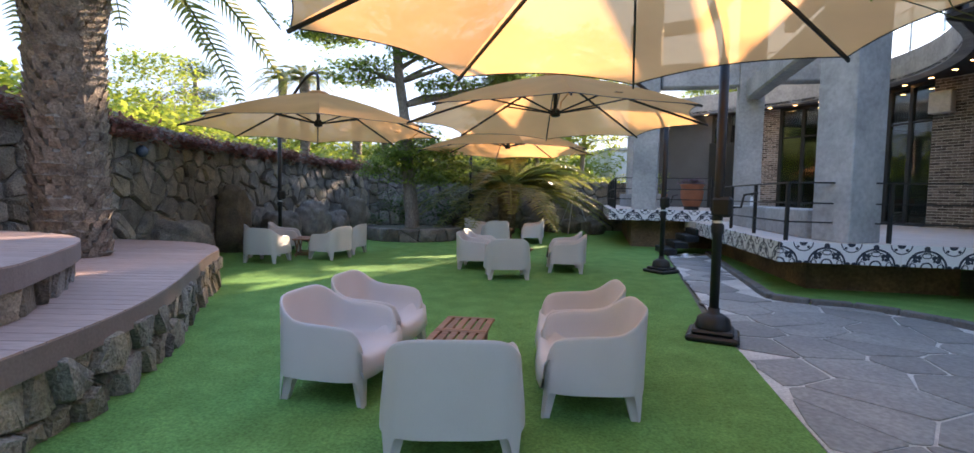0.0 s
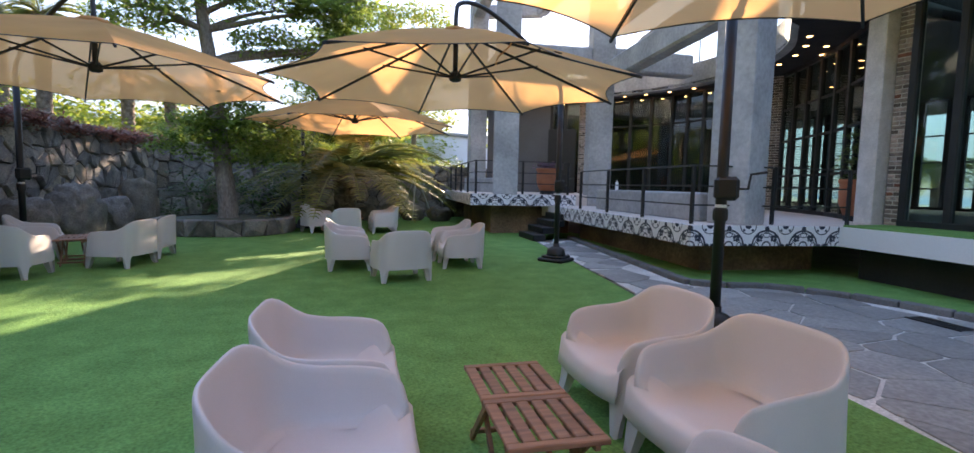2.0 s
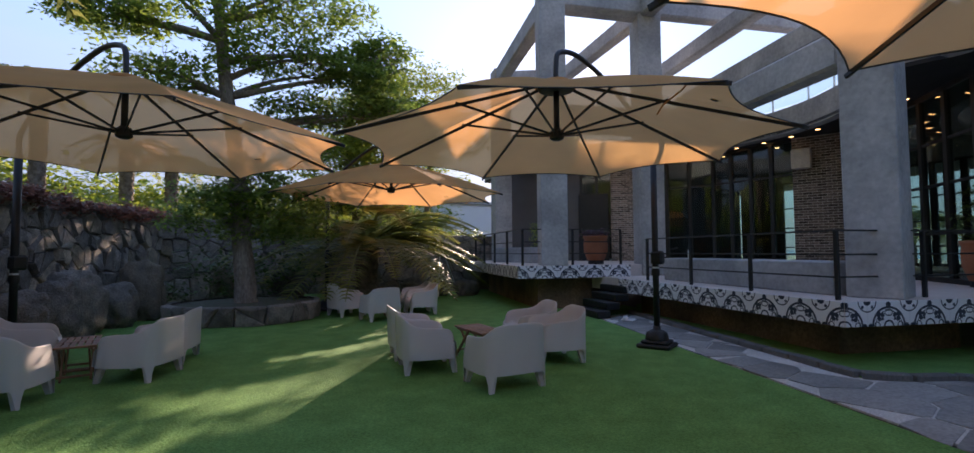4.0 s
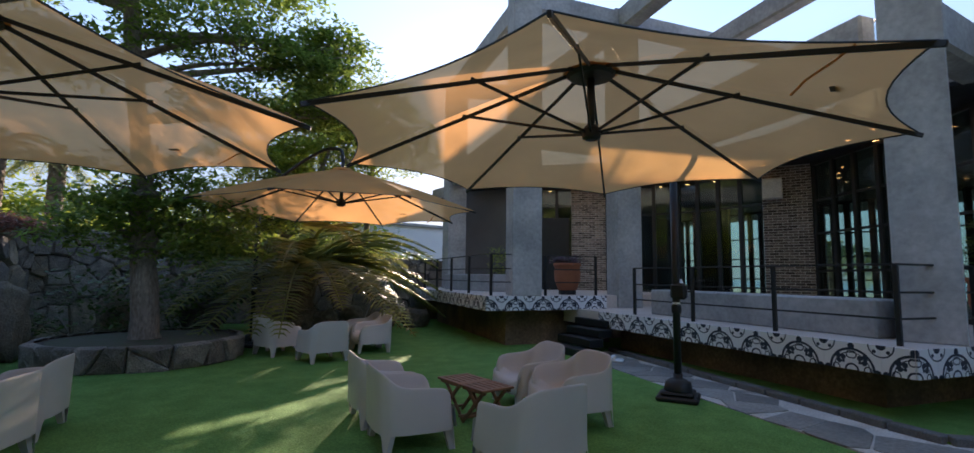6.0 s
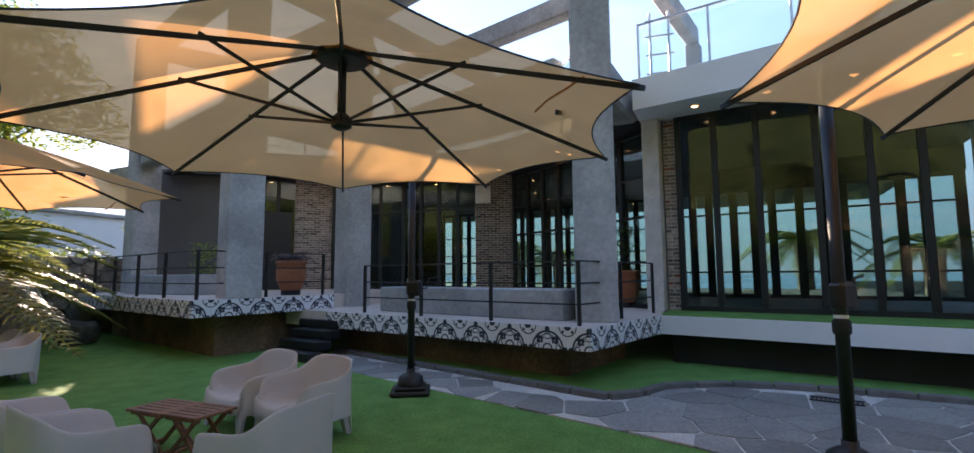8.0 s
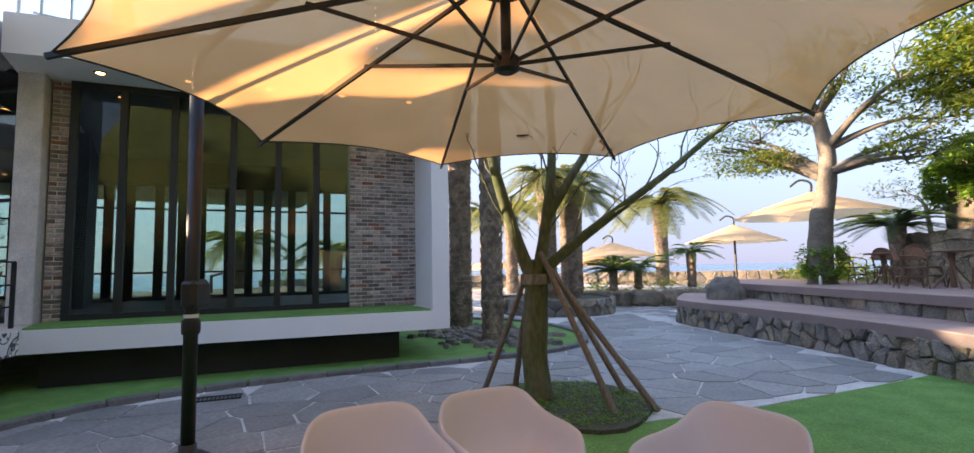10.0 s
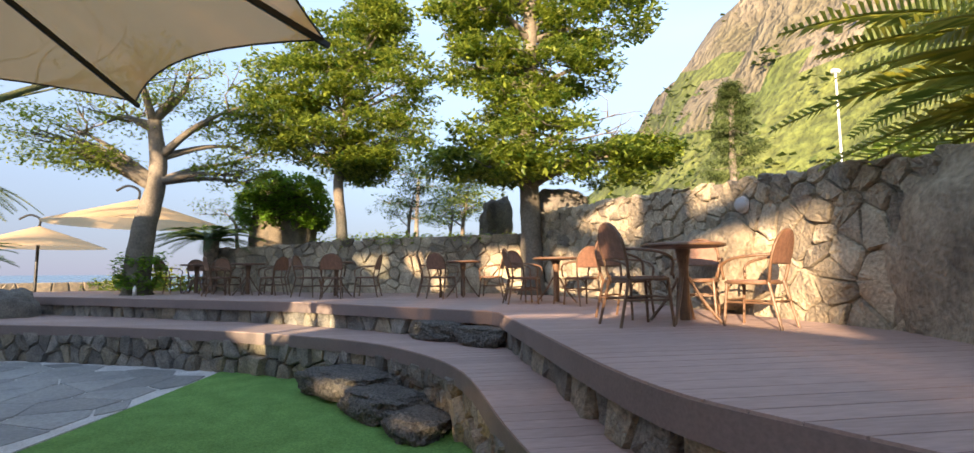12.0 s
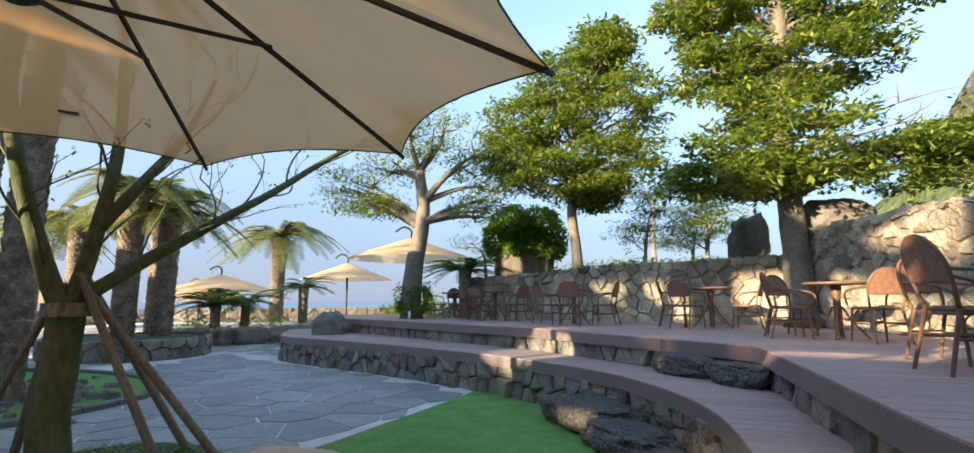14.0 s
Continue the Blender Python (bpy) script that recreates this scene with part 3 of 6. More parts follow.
LAWN_EDGE = [(0.82, -3.3), (0.84, -3.0), (1.02, -1.5), (1.24, 0.05), (1.67, 1.8), (1.88, 2.65), (2.30, 4.39), (2.46, 5.46), (2.96, 7.15), (4.05, 11.0), (4.4, 12.3)]
lawn = LAWN_EDGE + [(6.5, 13.0), (6.5, 21.5), (-1.0, 24.0), (-7.0, 21.0), (-7.5, 8.0), (-4.4, 6.5), (-3.0, 4.0), (-2.6, 0.0), (-1.0, -2.5)]
solid("lawn", Geo().prism(lawn, -0.02, 0.012), TURF, "bright green artificial turf lawn", "lawn", kind="structure")
KERB_LINE = arc([(5.6, 12.6), (4.98, 10.5), (4.28, 7.95), (4.02, 6.95), (4.35, 6.62), (4.85, 6.4), (5.35, 5.6), (5.5, 4.4), (5.42, 3.0), (5.22, 1.4), (5.05, -0.3), (5.5, -1.6), (7.2, -2.6), (9.6, -2.7), (11.5, -1.4)], 6)
strip = [(p.x, p.y) for p in KERB_LINE] + [(16, 2), (16, 14), (7, 14)]
solid("lawn_strip", Geo().prism(strip, -0.02, 0.02), TURF, "strip of artificial turf along the building", "lawn", kind="structure")
base = Geo().prism([(0.8, -3.2), (1.3, 0), (2.3, 4.4), (4.1, 11.0), (4.6, 12.6), (8, 12.6), (8, 4), (14, 3), (26, -6), (30, -22), (6, -22), (5.2, -6)], -0.02, 0.0)
solid("pavement", base, GROUT, "grey crazy-paved flagstone path with pale mortar joints", "pavement", kind="structure")

# kerb blocks
kerb = thing("kerb", Matrix(), "low grey basalt kerb blocks edging the turf strip", "kerb", kind="structure")
lengths = [0.0]
for a, c in zip(KERB_LINE, KERB_LINE[1:]):
    lengths.append(lengths[-1] + (c - a).length)


def along(line, lens, u):
    k = max(i for i in range(len(lens) - 1) if lens[i] <= u)
    t = (u - lens[k]) / (lens[k + 1] - lens[k])
    return line[k].lerp(line[k + 1], t)


u = 0
rng = random.Random(3)
while u < lengths[-1] - 0.5:
    a, c = along(KERB_LINE, lengths, u), along(KERB_LINE, lengths, u + 0.48)
    d = c - a
    m = Matrix.Translation((a.x, a.y, -0.02)) @ Matrix.Rotation(math.atan2(d.y, d.x), 4, "Z")
    part("block", Geo().soft((0.006, -0.07, 0), (d.length - 0.006, 0.07, 0.095 + rng.uniform(-0.006, 0.006)), 0.012, m), KERB, kerb)
    u += 0.49

# ---- terrace ----
LOW_Z, UP_Z = 0.58, 0.94
FOOT = arc([(8.0, -8.0), (6.9, -6.3), (6.0, -5.4), (3.3, -4.4), (0.75, -3.2), (-1.15, -1.85), (-1.95, -0.75), (-2.34, 0.4), (-2.42, 2.0), (-2.56, 3.2), (-2.85, 4.2), (-3.65, 6.2), (-3.95, 7.0), (-4.7, 7.7), (-6.1, 8.0)], 5)
UPFOOT = arc([(8.2, -9.6), (7.0, -8.0), (5.8, -7.2), (3.2, -5.75), (0.4, -4.1), (-0.3, -3.6), (-2.55, -1.55), (-2.88, -1.1), (-2.90, -0.6), (-2.88, 0.8), (-2.86, 2.5), (-3.08, 3.2), (-3.8, 4.4), (-4.7, 4.95), (-6.2, 5.2)], 5)


def offset(line, d):
    out = []
    for i, p in enumerate(line):
        t = (line[min(i + 1, len(line) - 1)] - line[max(i - 1, 0)]).normalized()
        out.append(Vector((p.x + t.y * d, p.y - t.x * d)))
    return out


def deck(name, rim, closing, z, label, step=0.147):
    poly = [(p.x, p.y) for p in rim] + closing
    ob = solid(name, Geo().prism(poly, z - 0.12, z - 0.03), FASCIA, label, "deck", kind="structure")
    y0, y1 = min(p[1] for p in poly), max(p[1] for p in poly)
    y = y0
    while y < y1:
        s = clip(clip(poly, 0, 1, y + step - 0.006), 0, -1, -y)
        if len(s) >= 3:
            part("plank", Geo().prism(s, z - 0.028, z + 0.0008 * math.sin(y * 91)), WOODDECK, ob)
        y += step
    return ob


# the decks lie on the wall side of their rims
side_test = offset(FOOT, 1.0)
SIGN = 1 if side_test[40].x > FOOT[40].x else -1
LOWRIM, UPRIM = offset(FOOT, 0.12 * SIGN), offset(UPFOOT, 0.12 * SIGN)
deck("deck_lower", LOWRIM, [(-6.3, 8.0), (-6.3, 4.8), (-4.0, 4.0), (-3.3, 2.6), (-3.3, -1.1), (-2.8, -1.8), (-0.4, -3.9), (5.6, -7.5), (7.2, -8.6)], LOW_Z, "brown composite-board lower terrace step, curved")
deck("deck_upper", UPRIM, [(-6.3, 5.3), (-6.3, 3.5), (-5.8, 0.0), (-5.0, -5.8), (-0.6, -7.3), (2.8, -9.2), (6.5, -10.6)], UP_Z, "brown composite-board upper terrace deck")
for nm, rim, z in (("fascia_lower", LOWRIM, LOW_Z), ("fascia_upper", UPRIM, UP_Z)):
    g = Geo()
    inner = offset(rim, -0.03 * SIGN)
    for a, c in zip(rim, inner):
        for p, zz in ((a, z - 0.155), (a, z - 0.012), (c, z - 0.012), (c, z - 0.155)):
            g.v.append((p.x + (a.x - c.x) * 0.15, p.y + (a.y - c.y) * 0.15, zz))
    for k in range(len(rim) - 1):
        o = 4 * k
        g.f += [(o + a, o + (a + 1) % 4, o + 4 + (a + 1) % 4, o + 4 + a) for a in range(4)]
    f = solid(nm, g, FASCIA, "dark brown board along the deck's edge", "trim", kind="structure")
    screws = Geo()
    for k in range(3, len(rim) - 1):
        for t in (0.25, 0.75):
            p = rim[k].lerp(rim[k + 1], t)
            q = inner[k].lerp(inner[k + 1], t)
            screws.turned([(0.006, 0), (0.006, 0.004)], (q.x * 0.3 + p.x * 0.7, q.y * 0.3 + p.y * 0.7, z - 0.0115), 6)
    part("screws", screws, BLACKPAINT, f)

facing = FOOT if SIGN > 0 else list(reversed(FOOT))
stone_wall("wall_terrace_foot", facing, -0.02, LOW_Z - 0.10, 0.20, 0.12, (LAVA, TANROCK), "dark lava rubble riser under the lower deck", 0.3, 300, 5)
facing = UPFOOT if SIGN > 0 else list(reversed(UPFOOT))
stone_wall("wall_terrace_riser", facing, LOW_Z - 0.02, UP_Z - 0.12, 0.26, 0.075, (LAVA, TANROCK), "lava and tan rubble riser under the upper deck", 0.3, 300, 6)

for i, (x, y, sx, sy, h, z, tr) in enumerate(((-1.15, -1.35, 1.25, 0.7, 0.40, -0.02, -42), (-1.55, -0.55, 1.05, 0.6, 0.32, -0.02, -55), (-1.85, 0.05, 0.75, 0.5, 0.24, -0.02, -66))):
    boulder("step_stone", (x, y), (sx, sy, h), POREROCK, "porous dark lava slab used as a garden step", 40 + i, "step stone", z, tr, 0.6, "lava steps to the terrace")
for i, (x, y, sx, sy, h, tr) in enumerate(((-2.12, -1.68, 0.78, 0.46, 0.30, -50), (-2.62, -1.05, 0.72, 0.44, 0.28, -56))):
    boulder("step_stone", (x, y), (sx, sy, h), POREROCK, "porous dark lava slab on the lower deck", 50 + i, "step stone", LOW_Z - 0.02, tr, 0.6, "lava steps to the terrace")

# ---- garden walls ----
stone_wall("wall_west", [(-6.0, 4.4), (-6.1, 8.0), (-6.2, 11.2), (-5.6, 15.5), (-4.6, 19.3)], -0.05, [2.55, 2.55, 2.5, 2.5, 2.5], 0.34, 0.12, (LAVA, LAVA, TANROCK), "high wall of dark lava rubble with dry vines on its top", 0.6, 300, 11, 0.95)
stone_wall("wall_north", [(-4.6, 19.3), (-1.0, 21.8), (4.8, 20.6), (8.0, 21.0)], -0.05, [2.5, 2.2, 2.0, 1.9], 0.38, 0.12, (LAVA, LAVA, TANROCK), "lava rubble wall behind the planting", 0.6, 300, 12, 0.9)
stone_wall("wall_terrace_back", [(3.4, -9.4), (-0.6, -7.0), (-4.35, -5.65)], UP_Z - 0.05, [2.0, 2.12, 2.2], 0.235, 0.055, (PALEROCK, PALEROCK, TANROCK), "sunlit rubble wall behind the terrace tables", 0.5, 300, 13, 0.6, MORTAR)
stone_wall("wall_terrace_side", [(-4.35, -5.65), (-5.1, -2.4), (-5.35, 0.4), (-5.5, 2.2), (-6.0, 4.0), (-6.2, 5.6)], UP_Z - 0.05, [2.6, 2.5, 2.32, 2.2, 2.35, 2.55], 0.19, 0.05, (PALEROCK, PALEROCK, TANROCK), "sunlit tan rubble wall beside the terrace", 0.5, 300, 14, 0.62, MORTAR)

# ---- cantilever umbrellas ----


def umbrella(hub, pole, label):
    (hx, hy), (px, py) = hub, pole
    face = math.atan2(py - hy, px - hx)
    arm = math.hypot(px - hx, py - hy)
    t = thing("cantilever_umbrella", pose(hx, hy, 0, 0, 0, math.degrees(face)), label, "patio umbrella", "cantilever umbrellas on the lawn")
    R, RIM, APEX, LOW = 2.5, 2.62, 3.42, 2.80

    def rib_at(k, s):
        a = radians(22.5 + 45 * k)
        return Vector((math.cos(a) * R * s, math.sin(a) * R * s, APEX - (APEX - RIM) * (0.72 * s + 0.28 * s * s)))

    g = Geo()
    NS, NU = 14, 10
    for k in range(8):
        o = len(g.v)
        for i in range(NS + 1):
            s = i / NS
            for j in range(NU + 1):
                w = j / NU
                p = rib_at(k, s).lerp(rib_at(k + 1, s), w)
                pull = 4 * w * (1 - w) * s ** 2
                p.x *= 1 - 0.085 * pull
                p.y *= 1 - 0.085 * pull
                p.z += 0.03 * pull - 0.03 * math.sin(math.pi * s) * 4 * w * (1 - w)
                g.v.append(tuple(p + Vector((0, 0, 0.02))))
        for i in range(NS):
            for j in range(NU):
                a = o + i * (NU + 1) + j
                g.f.append((a, a + NU + 1, a + NU + 2, a + 1))
    canopy = part("canopy", g, CANVAS, t, "beige canvas canopy with scalloped edge", True)
    hem = Geo()
    for k in range(8):
        pts = []
        for j in range(NU + 1):
            w = j / NU
            p = rib_at(k, 1).lerp(rib_at(k + 1, 1), w)
            pull = 4 * w * (1 - w)
            pts.append(Vector((p.x * (1 - 0.085 * pull), p.y * (1 - 0.085 * pull), p.z + 0.03 * pull + 0.016)))
        hem.tube(pts, 0.006, 5)
    part("hem", hem, BLACKPAINT, canopy, "dark stitched hem")
    part("vent_cap", Geo().turned([(0.26, APEX - 0.05), (0.16, APEX + 0.02), (0.02, APEX + 0.05)], n=16), CANVAS, canopy, "canvas vent cap", True)
    lab = rib_at(5, 0.8).lerp(rib_at(6, 0.8), 0.5)
    part("care_label", Geo().soft((lab.x - 0.06, lab.y - 0.035, lab.z - 0.02), (lab.x + 0.06, lab.y + 0.035, lab.z - 0.015), 0.002), LABELCLOTH, canopy, "small brown printed label")
    strap = rib_at(5, 0.86)
    part("tie_strap", Geo().tube([strap, strap + Vector((0.05, 0.10, -0.05)), strap + Vector((0.02, 0.24, -0.14)), strap + Vector((0.06, 0.32, -0.2))], 0.008, 5), CANVAS, canopy)
    for k in range(8):
        rib = part("rib", Geo().bar(rib_at(k, 0.05), rib_at(k, 1.012), 0.022, 0.034), BLACKPAINT, t)
        part("strut", Geo().bar((math.cos(radians(22.5 + 45 * k)) * 0.07, math.sin(radians(22.5 + 45 * k)) * 0.07, LOW), rib_at(k, 0.5) + Vector((0, 0, -0.02)), 0.016, 0.026), BLACKPAINT, rib)
    part("top_hub", Geo().turned([(0.02, APEX - 0.11), (0.2, APEX - 0.10), (0.23, APEX - 0.07), (0.14, APEX - 0.01)], n=18), BLACKPAINT, t)
    part("centre_post", Geo().turned([(0.035, LOW - 0.02), (0.035, APEX - 0.05)], n=12), BLACKPAINT, t, smooth=True)
    part("lower_hub", Geo().turned([(0.05, LOW - 0.07), (0.085, LOW - 0.05), (0.085, LOW + 0.03), (0.045, LOW + 0.07)], n=16), BLACKPAINT, t)
    part("pole", Geo().turned([(0.045, 0.12), (0.045, 2.75)], (arm, 0, 0), 16), BLACKPAINT, t, smooth=True)
    path = arc([(arm, 0, 2.70), (arm - 0.05, 0, 3.05), (arm * 0.72, 0, 3.42), (arm * 0.42, 0, 3.72), (arm * 0.18, 0, 3.86), (0.06, 0, 3.80), (0, 0, 3.62), (0, 0, APEX)], 5)
    part("arm", Geo().tube(path, 0.032, 10), BLACKPAINT, t, smooth=True)
    part("collar", Geo().turned([(0.056, 1.05), (0.06, 1.07), (0.06, 1.13), (0.056, 1.15)], (arm, 0, 0), 14), BLACKPAINT, t)
    part("band", Geo().turned([(0.047, 1.16), (0.047, 1.185)], (arm, 0, 0), 14), WHITEPAINT, t, "pale ring on the pole")
    box = part("crank_box", Geo().soft((arm - 0.06, -0.13, 1.22), (arm + 0.06, 0.06, 1.42), 0.03), BLACKPAINT, t)
    part("crank_handle", Geo().tube([(arm, -0.13, 1.32), (arm, -0.2, 1.32), (arm + 0.02, -0.22, 1.44), (arm + 0.02, -0.34, 1.46)], 0.011, 7), BLACKPAINT, box)
    part("base", Geo().turned([(0.17, 0.10), (0.165, 0.14), (0.15, 0.22), (0.09, 0.26), (0.055, 0.27), (0.055, 0.32)], (arm, 0, 0), 18), BLACKPAINT, t, smooth=True)
    m = Matrix.Translation((arm, 0, 0)) @ Matrix.Rotation(radians(12), 4, "Z")
    part("base_plate", Geo().soft((-0.24, -0.24, 0.012), (0.24, 0.24, 0.075), 0.02, m).soft((-0.19, -0.19, 0.075), (0.19, 0.19, 0.12), 0.03, m), BLACKPAINT, t)
    return t


UMB = "open beige cantilever umbrella on a black steel pole and base"
umbrella((0.87, 3.14), (2.25, 4.87), UMB)
umbrella((1.10, 8.50), (3.25, 9.25), UMB)
umbrella((0.54, 14.45), (-0.58, 16.45), UMB)
umbrella((-3.50, 10.30), (-5.0, 12.0), UMB)

# ---- moulded armchairs ----


def armchair():
    """A one-piece moulded tub chair facing +y, with four short legs."""
    t = thing("armchair", Matrix(), "grey-beige moulded plastic tub armchair on the lawn", "armchair", "tub armchairs on the lawn")
    n, H = 96, 0.695

    def plan(a, k):
        # a: -1 front left, 0 back, 1 front right; k scales the rounded square
        th = a * radians(137) - math.pi / 2
        c, s = math.cos(th), math.sin(th)
        return math.copysign(abs(c) ** 0.55, c) * 0.375 * k, math.copysign(abs(s) ** 0.55, s) * 0.345 * k

    def top(a):
        return H * float(np.interp(abs(a), [0, 0.10, 0.20, 0.30, 0.37, 0.45, 0.55, 0.68, 0.80, 0.88, 0.94, 0.975, 1.0], [1, 0.998, 0.985, 0.955, 0.92, 0.865, 0.81, 0.775, 0.755, 0.725, 0.665, 0.60, 0.545]))

    def foot(a):
        # lifted between the legs
        d = min(abs(abs(a) - q) for q in (0.33, 0.985))
        k = max(0.0, min(1.0, (d - 0.035) / 0.055))
        return 0.012 + 0.175 * k ** 0.45

    g = Geo()
    for i in range(n + 1):
        a = -1 + 2 * i / n
        h, f = top(a), foot(a)
        w = h - f
        ring = [(1.06 - 0.05 * (f / H), f), (1.035, f + w * 0.25), (1.01, f + w * 0.5), (0.985, f + w * 0.75), (0.968, h - 0.02), (0.958, h - 0.004), (0.94, h + 0.002), (0.92, h - 0.006), (0.90, h - 0.03)]
        s0 = 0.315
        ring += [(0.90 - 0.05 * q, h - 0.03 - (h - 0.03 - s0 - 0.03) * q) for q in (0.35, 0.7)] + [(0.82, s0 + 0.035), (0.76, s0 + 0.008), (0.68, s0)]
        for k, z in ring:
            x, y = plan(a, k)
            g.v.append((x, y - 0.10 * max(0, z - 0.25) * (1 if y < 0 else 0.0), z))
    C = 14
    for i in range(n):
        for c in range(C - 1):
            q = i * C + c
            g.f.append((q, q + 1, q + C + 1, q + C))
    g.f.append(tuple(reversed(range(C))))
    g.f.append(tuple(range(n * C, n * C + C)))
    part("shell", g, RESIN, t, smooth=True)
    s = Geo()
    rim = [plan(-1 + 2 * i / 40, 0.69) for i in range(41)]
    x1, y1 = rim[-1]
    NX = 14
    prof = [(-0.30, 0.312), (-0.1, 0.298), (0.06, 0.300), (0.16, 0.310), (0.235, 0.318), (0.272, 0.310), (0.292, 0.288), (0.302, 0.25), (0.312, 0.185), (0.302, 0.18), (0.27, 0.195)]
    for i in range(NX + 1):
        u2 = -1 + 2 * i / NX
        for y, z in prof:
            half = 0.335 if y > 0.2 else 0.30 if y > -0.1 else 0.26
            yy = y + (0.018 * (1 - u2 * u2) if y > 0.25 else 0)
            s.v.append((u2 * half, yy, z + (0.075 * u2 ** 4 if 0.1 < y < 0.30 else 0.02 * u2 ** 4)))
    P = len(prof)
    for i in range(NX):
        for c in range(P - 1):
            q = i * P + c
            s.f.append((q, q + P, q + P + 1, q + 1))
    part("seat", s, RESIN, t, smooth=True)
    for a in (-0.985, -0.33, 0.33, 0.985):
        x, y = plan(a, 1.045)
        sx, sy = math.copysign(1, x), math.copysign(1, y)
        L = Geo()
        up = [(x - sx * 0.02, y - sy * 0.02), (x - sx * 0.10, y - sy * 0.02), (x - sx * 0.10, y - sy * 0.10), (x - sx * 0.02, y - sy * 0.10)]
        dn = [(x, y), (x - sx * 0.045, y), (x - sx * 0.045, y - sy * 0.045), (x, y - sy * 0.045)]
        L.add([(p, q, 0.23) for p, q in up] + [(p, q, 0.012) for p, q in dn], [(0, 1, 2, 3), (7, 6, 5, 4), (0, 4, 5, 1), (1, 5, 6, 2), (2, 6, 7, 3), (3, 7, 4, 0)])
        part("leg", L, RESIN, t)
    return t


def folding_table():
    t = thing("folding_table", Matrix(), "small slatted acacia folding side table", "side table", "slatted tables between armchairs")
    for y in (-0.185, 0.185):
        part("end_rail", Geo().soft((-0.195, y - 0.02, 0.374), (0.195, y + 0.02, 0.397), 0.004), TEAK, t)
    for k in range(6):
        x = -0.168 + k * 0.0672
        part("slat", Geo().soft((x - 0.026, -0.165, 0.378), (x + 0.026, 0.165, 0.396), 0.004), TEAK, t)
    for x in (-0.15, 0.15):
        part("rail", Geo().soft((x - 0.012, -0.19, 0.345), (x + 0.012, 0.19, 0.374), 0.003), TEAK, t)
        for s in (-1, 1):
            part("leg", Geo().bar((x * 0.9 + s * 0.012, -0.20 * s, 0.014), (x * 0.9 + s * 0.012, 0.15 * s, 0.36), 0.02, 0.036), TEAK, t)
    for y in (-0.17, 0.17):
        part("stretcher", Geo().soft((-0.16, y - 0.012, 0.05), (0.16, y + 0.012, 0.075), 0.004), TEAK, t)
    return t


SETS = [
    # table centre, table turn, chairs: x, y, turn (degrees from facing +y)
    ((-0.20, 3.60), -9, [(-0.19, 2.70, 2), (-1.02, 3.48, -102), (-0.92, 4.26, -100), (0.66, 3.31, 87), (0.73, 4.06, 85)]),
    ((0.64, 9.75), 4, [(0.33, 8.40, 4), (-0.20, 9.45, -98), (-0.12, 10.25, -98), (1.46, 9.22, 80), (1.52, 10.0, 80)]),
    ((0.55, 15.05), 4, [(0.22, 14.1, 12), (-0.30, 15.15, -70), (-0.22, 16.0, -75), (1.30, 14.75, 84), (1.36, 15.5, 84)]),
    ((-4.02, 10.95), 10, [(-4.35, 9.82, -8), (-4.85, 10.75, -60), (-4.65, 11.5, -75), (-3.32, 10.5, 68), (-3.2, 11.4, 80)]),
]
first_chair, first_table = armchair(), folding_table()
done = 0
for (tx, ty), tt, chairs in SETS:
    for k in (-0.205, 0.205):
        a = radians(tt)
        m = pose(tx - math.sin(a) * k * 1.02, ty + math.cos(a) * k * 1.02, 0, 0, 0, tt)
        if done == 0:
            first_table.matrix_basis = m
        else:
            copy_thing(first_table, m)
        done += 1
        if k > 0:
            break
    for x, y, a in chairs:
        m = pose(x, y, 0, 0, 0, a)
        if first_chair.matrix_basis == Matrix():
            first_chair.matrix_basis = m
        else:
            copy_thing(first_chair, m)

# ---- building ----
Z1, Z2 = 0.80, 1.08
DECK1 = [(4.25, 7.22), (6.62, 6.66), (8.2, 6.75), (10.2, 8.6), (13.4, 12.4), (12.2, 19.0), (10.0, 19.5), (5.6, 14.4), (5.28, 12.6)]
DECK2 = [(3.36, 13.80), (6.15, 13.25), (9.0, 13.6), (11.6, 19.2), (10.5, 23.0), (5.6, 23.0), (4.55, 19.6)]
solid("deck_terrace", Geo().prism(DECK1, 0.50, Z1), DECKFLOOR, "pale tiled terrace deck of the building", "terrace", kind="structure")
solid("deck_terrace_far", Geo().prism(DECK2, 0.78, Z2), DECKFLOOR, "pale tiled upper terrace deck of the building", "terrace", kind="structure")
tile_mesh = Geo().soft((-0.1485, -0.006, -0.1485), (0.1485, 0.008, 0.1485), 0.002).mesh("tile", TILE)


def tiled_edge(name, a, c, z):
    a, c = Vector(a), Vector(c)
    d = c - a
    n = max(1, round(d.length / 0.3))
    band = thing(name, Matrix(), "edge band of black and white patterned tiles", "tile band", kind="structure")
    nx, ny = d.y / d.length, -d.x / d.length
    for k in range(n):
        p = a + d * ((k + 0.5) / n)
        ob = new("tile", tile_mesh)
        ob.parent = band
        ob.matrix_basis = Matrix.Translation((p.x + nx * 0.010, p.y + ny * 0.010, z)) @ Matrix.Rotation(math.atan2(d.y, d.x), 4, "Z") @ Matrix.Diagonal((d.length / n / 0.3 * (1 if k % 2 else -1), 1, 1, 1))


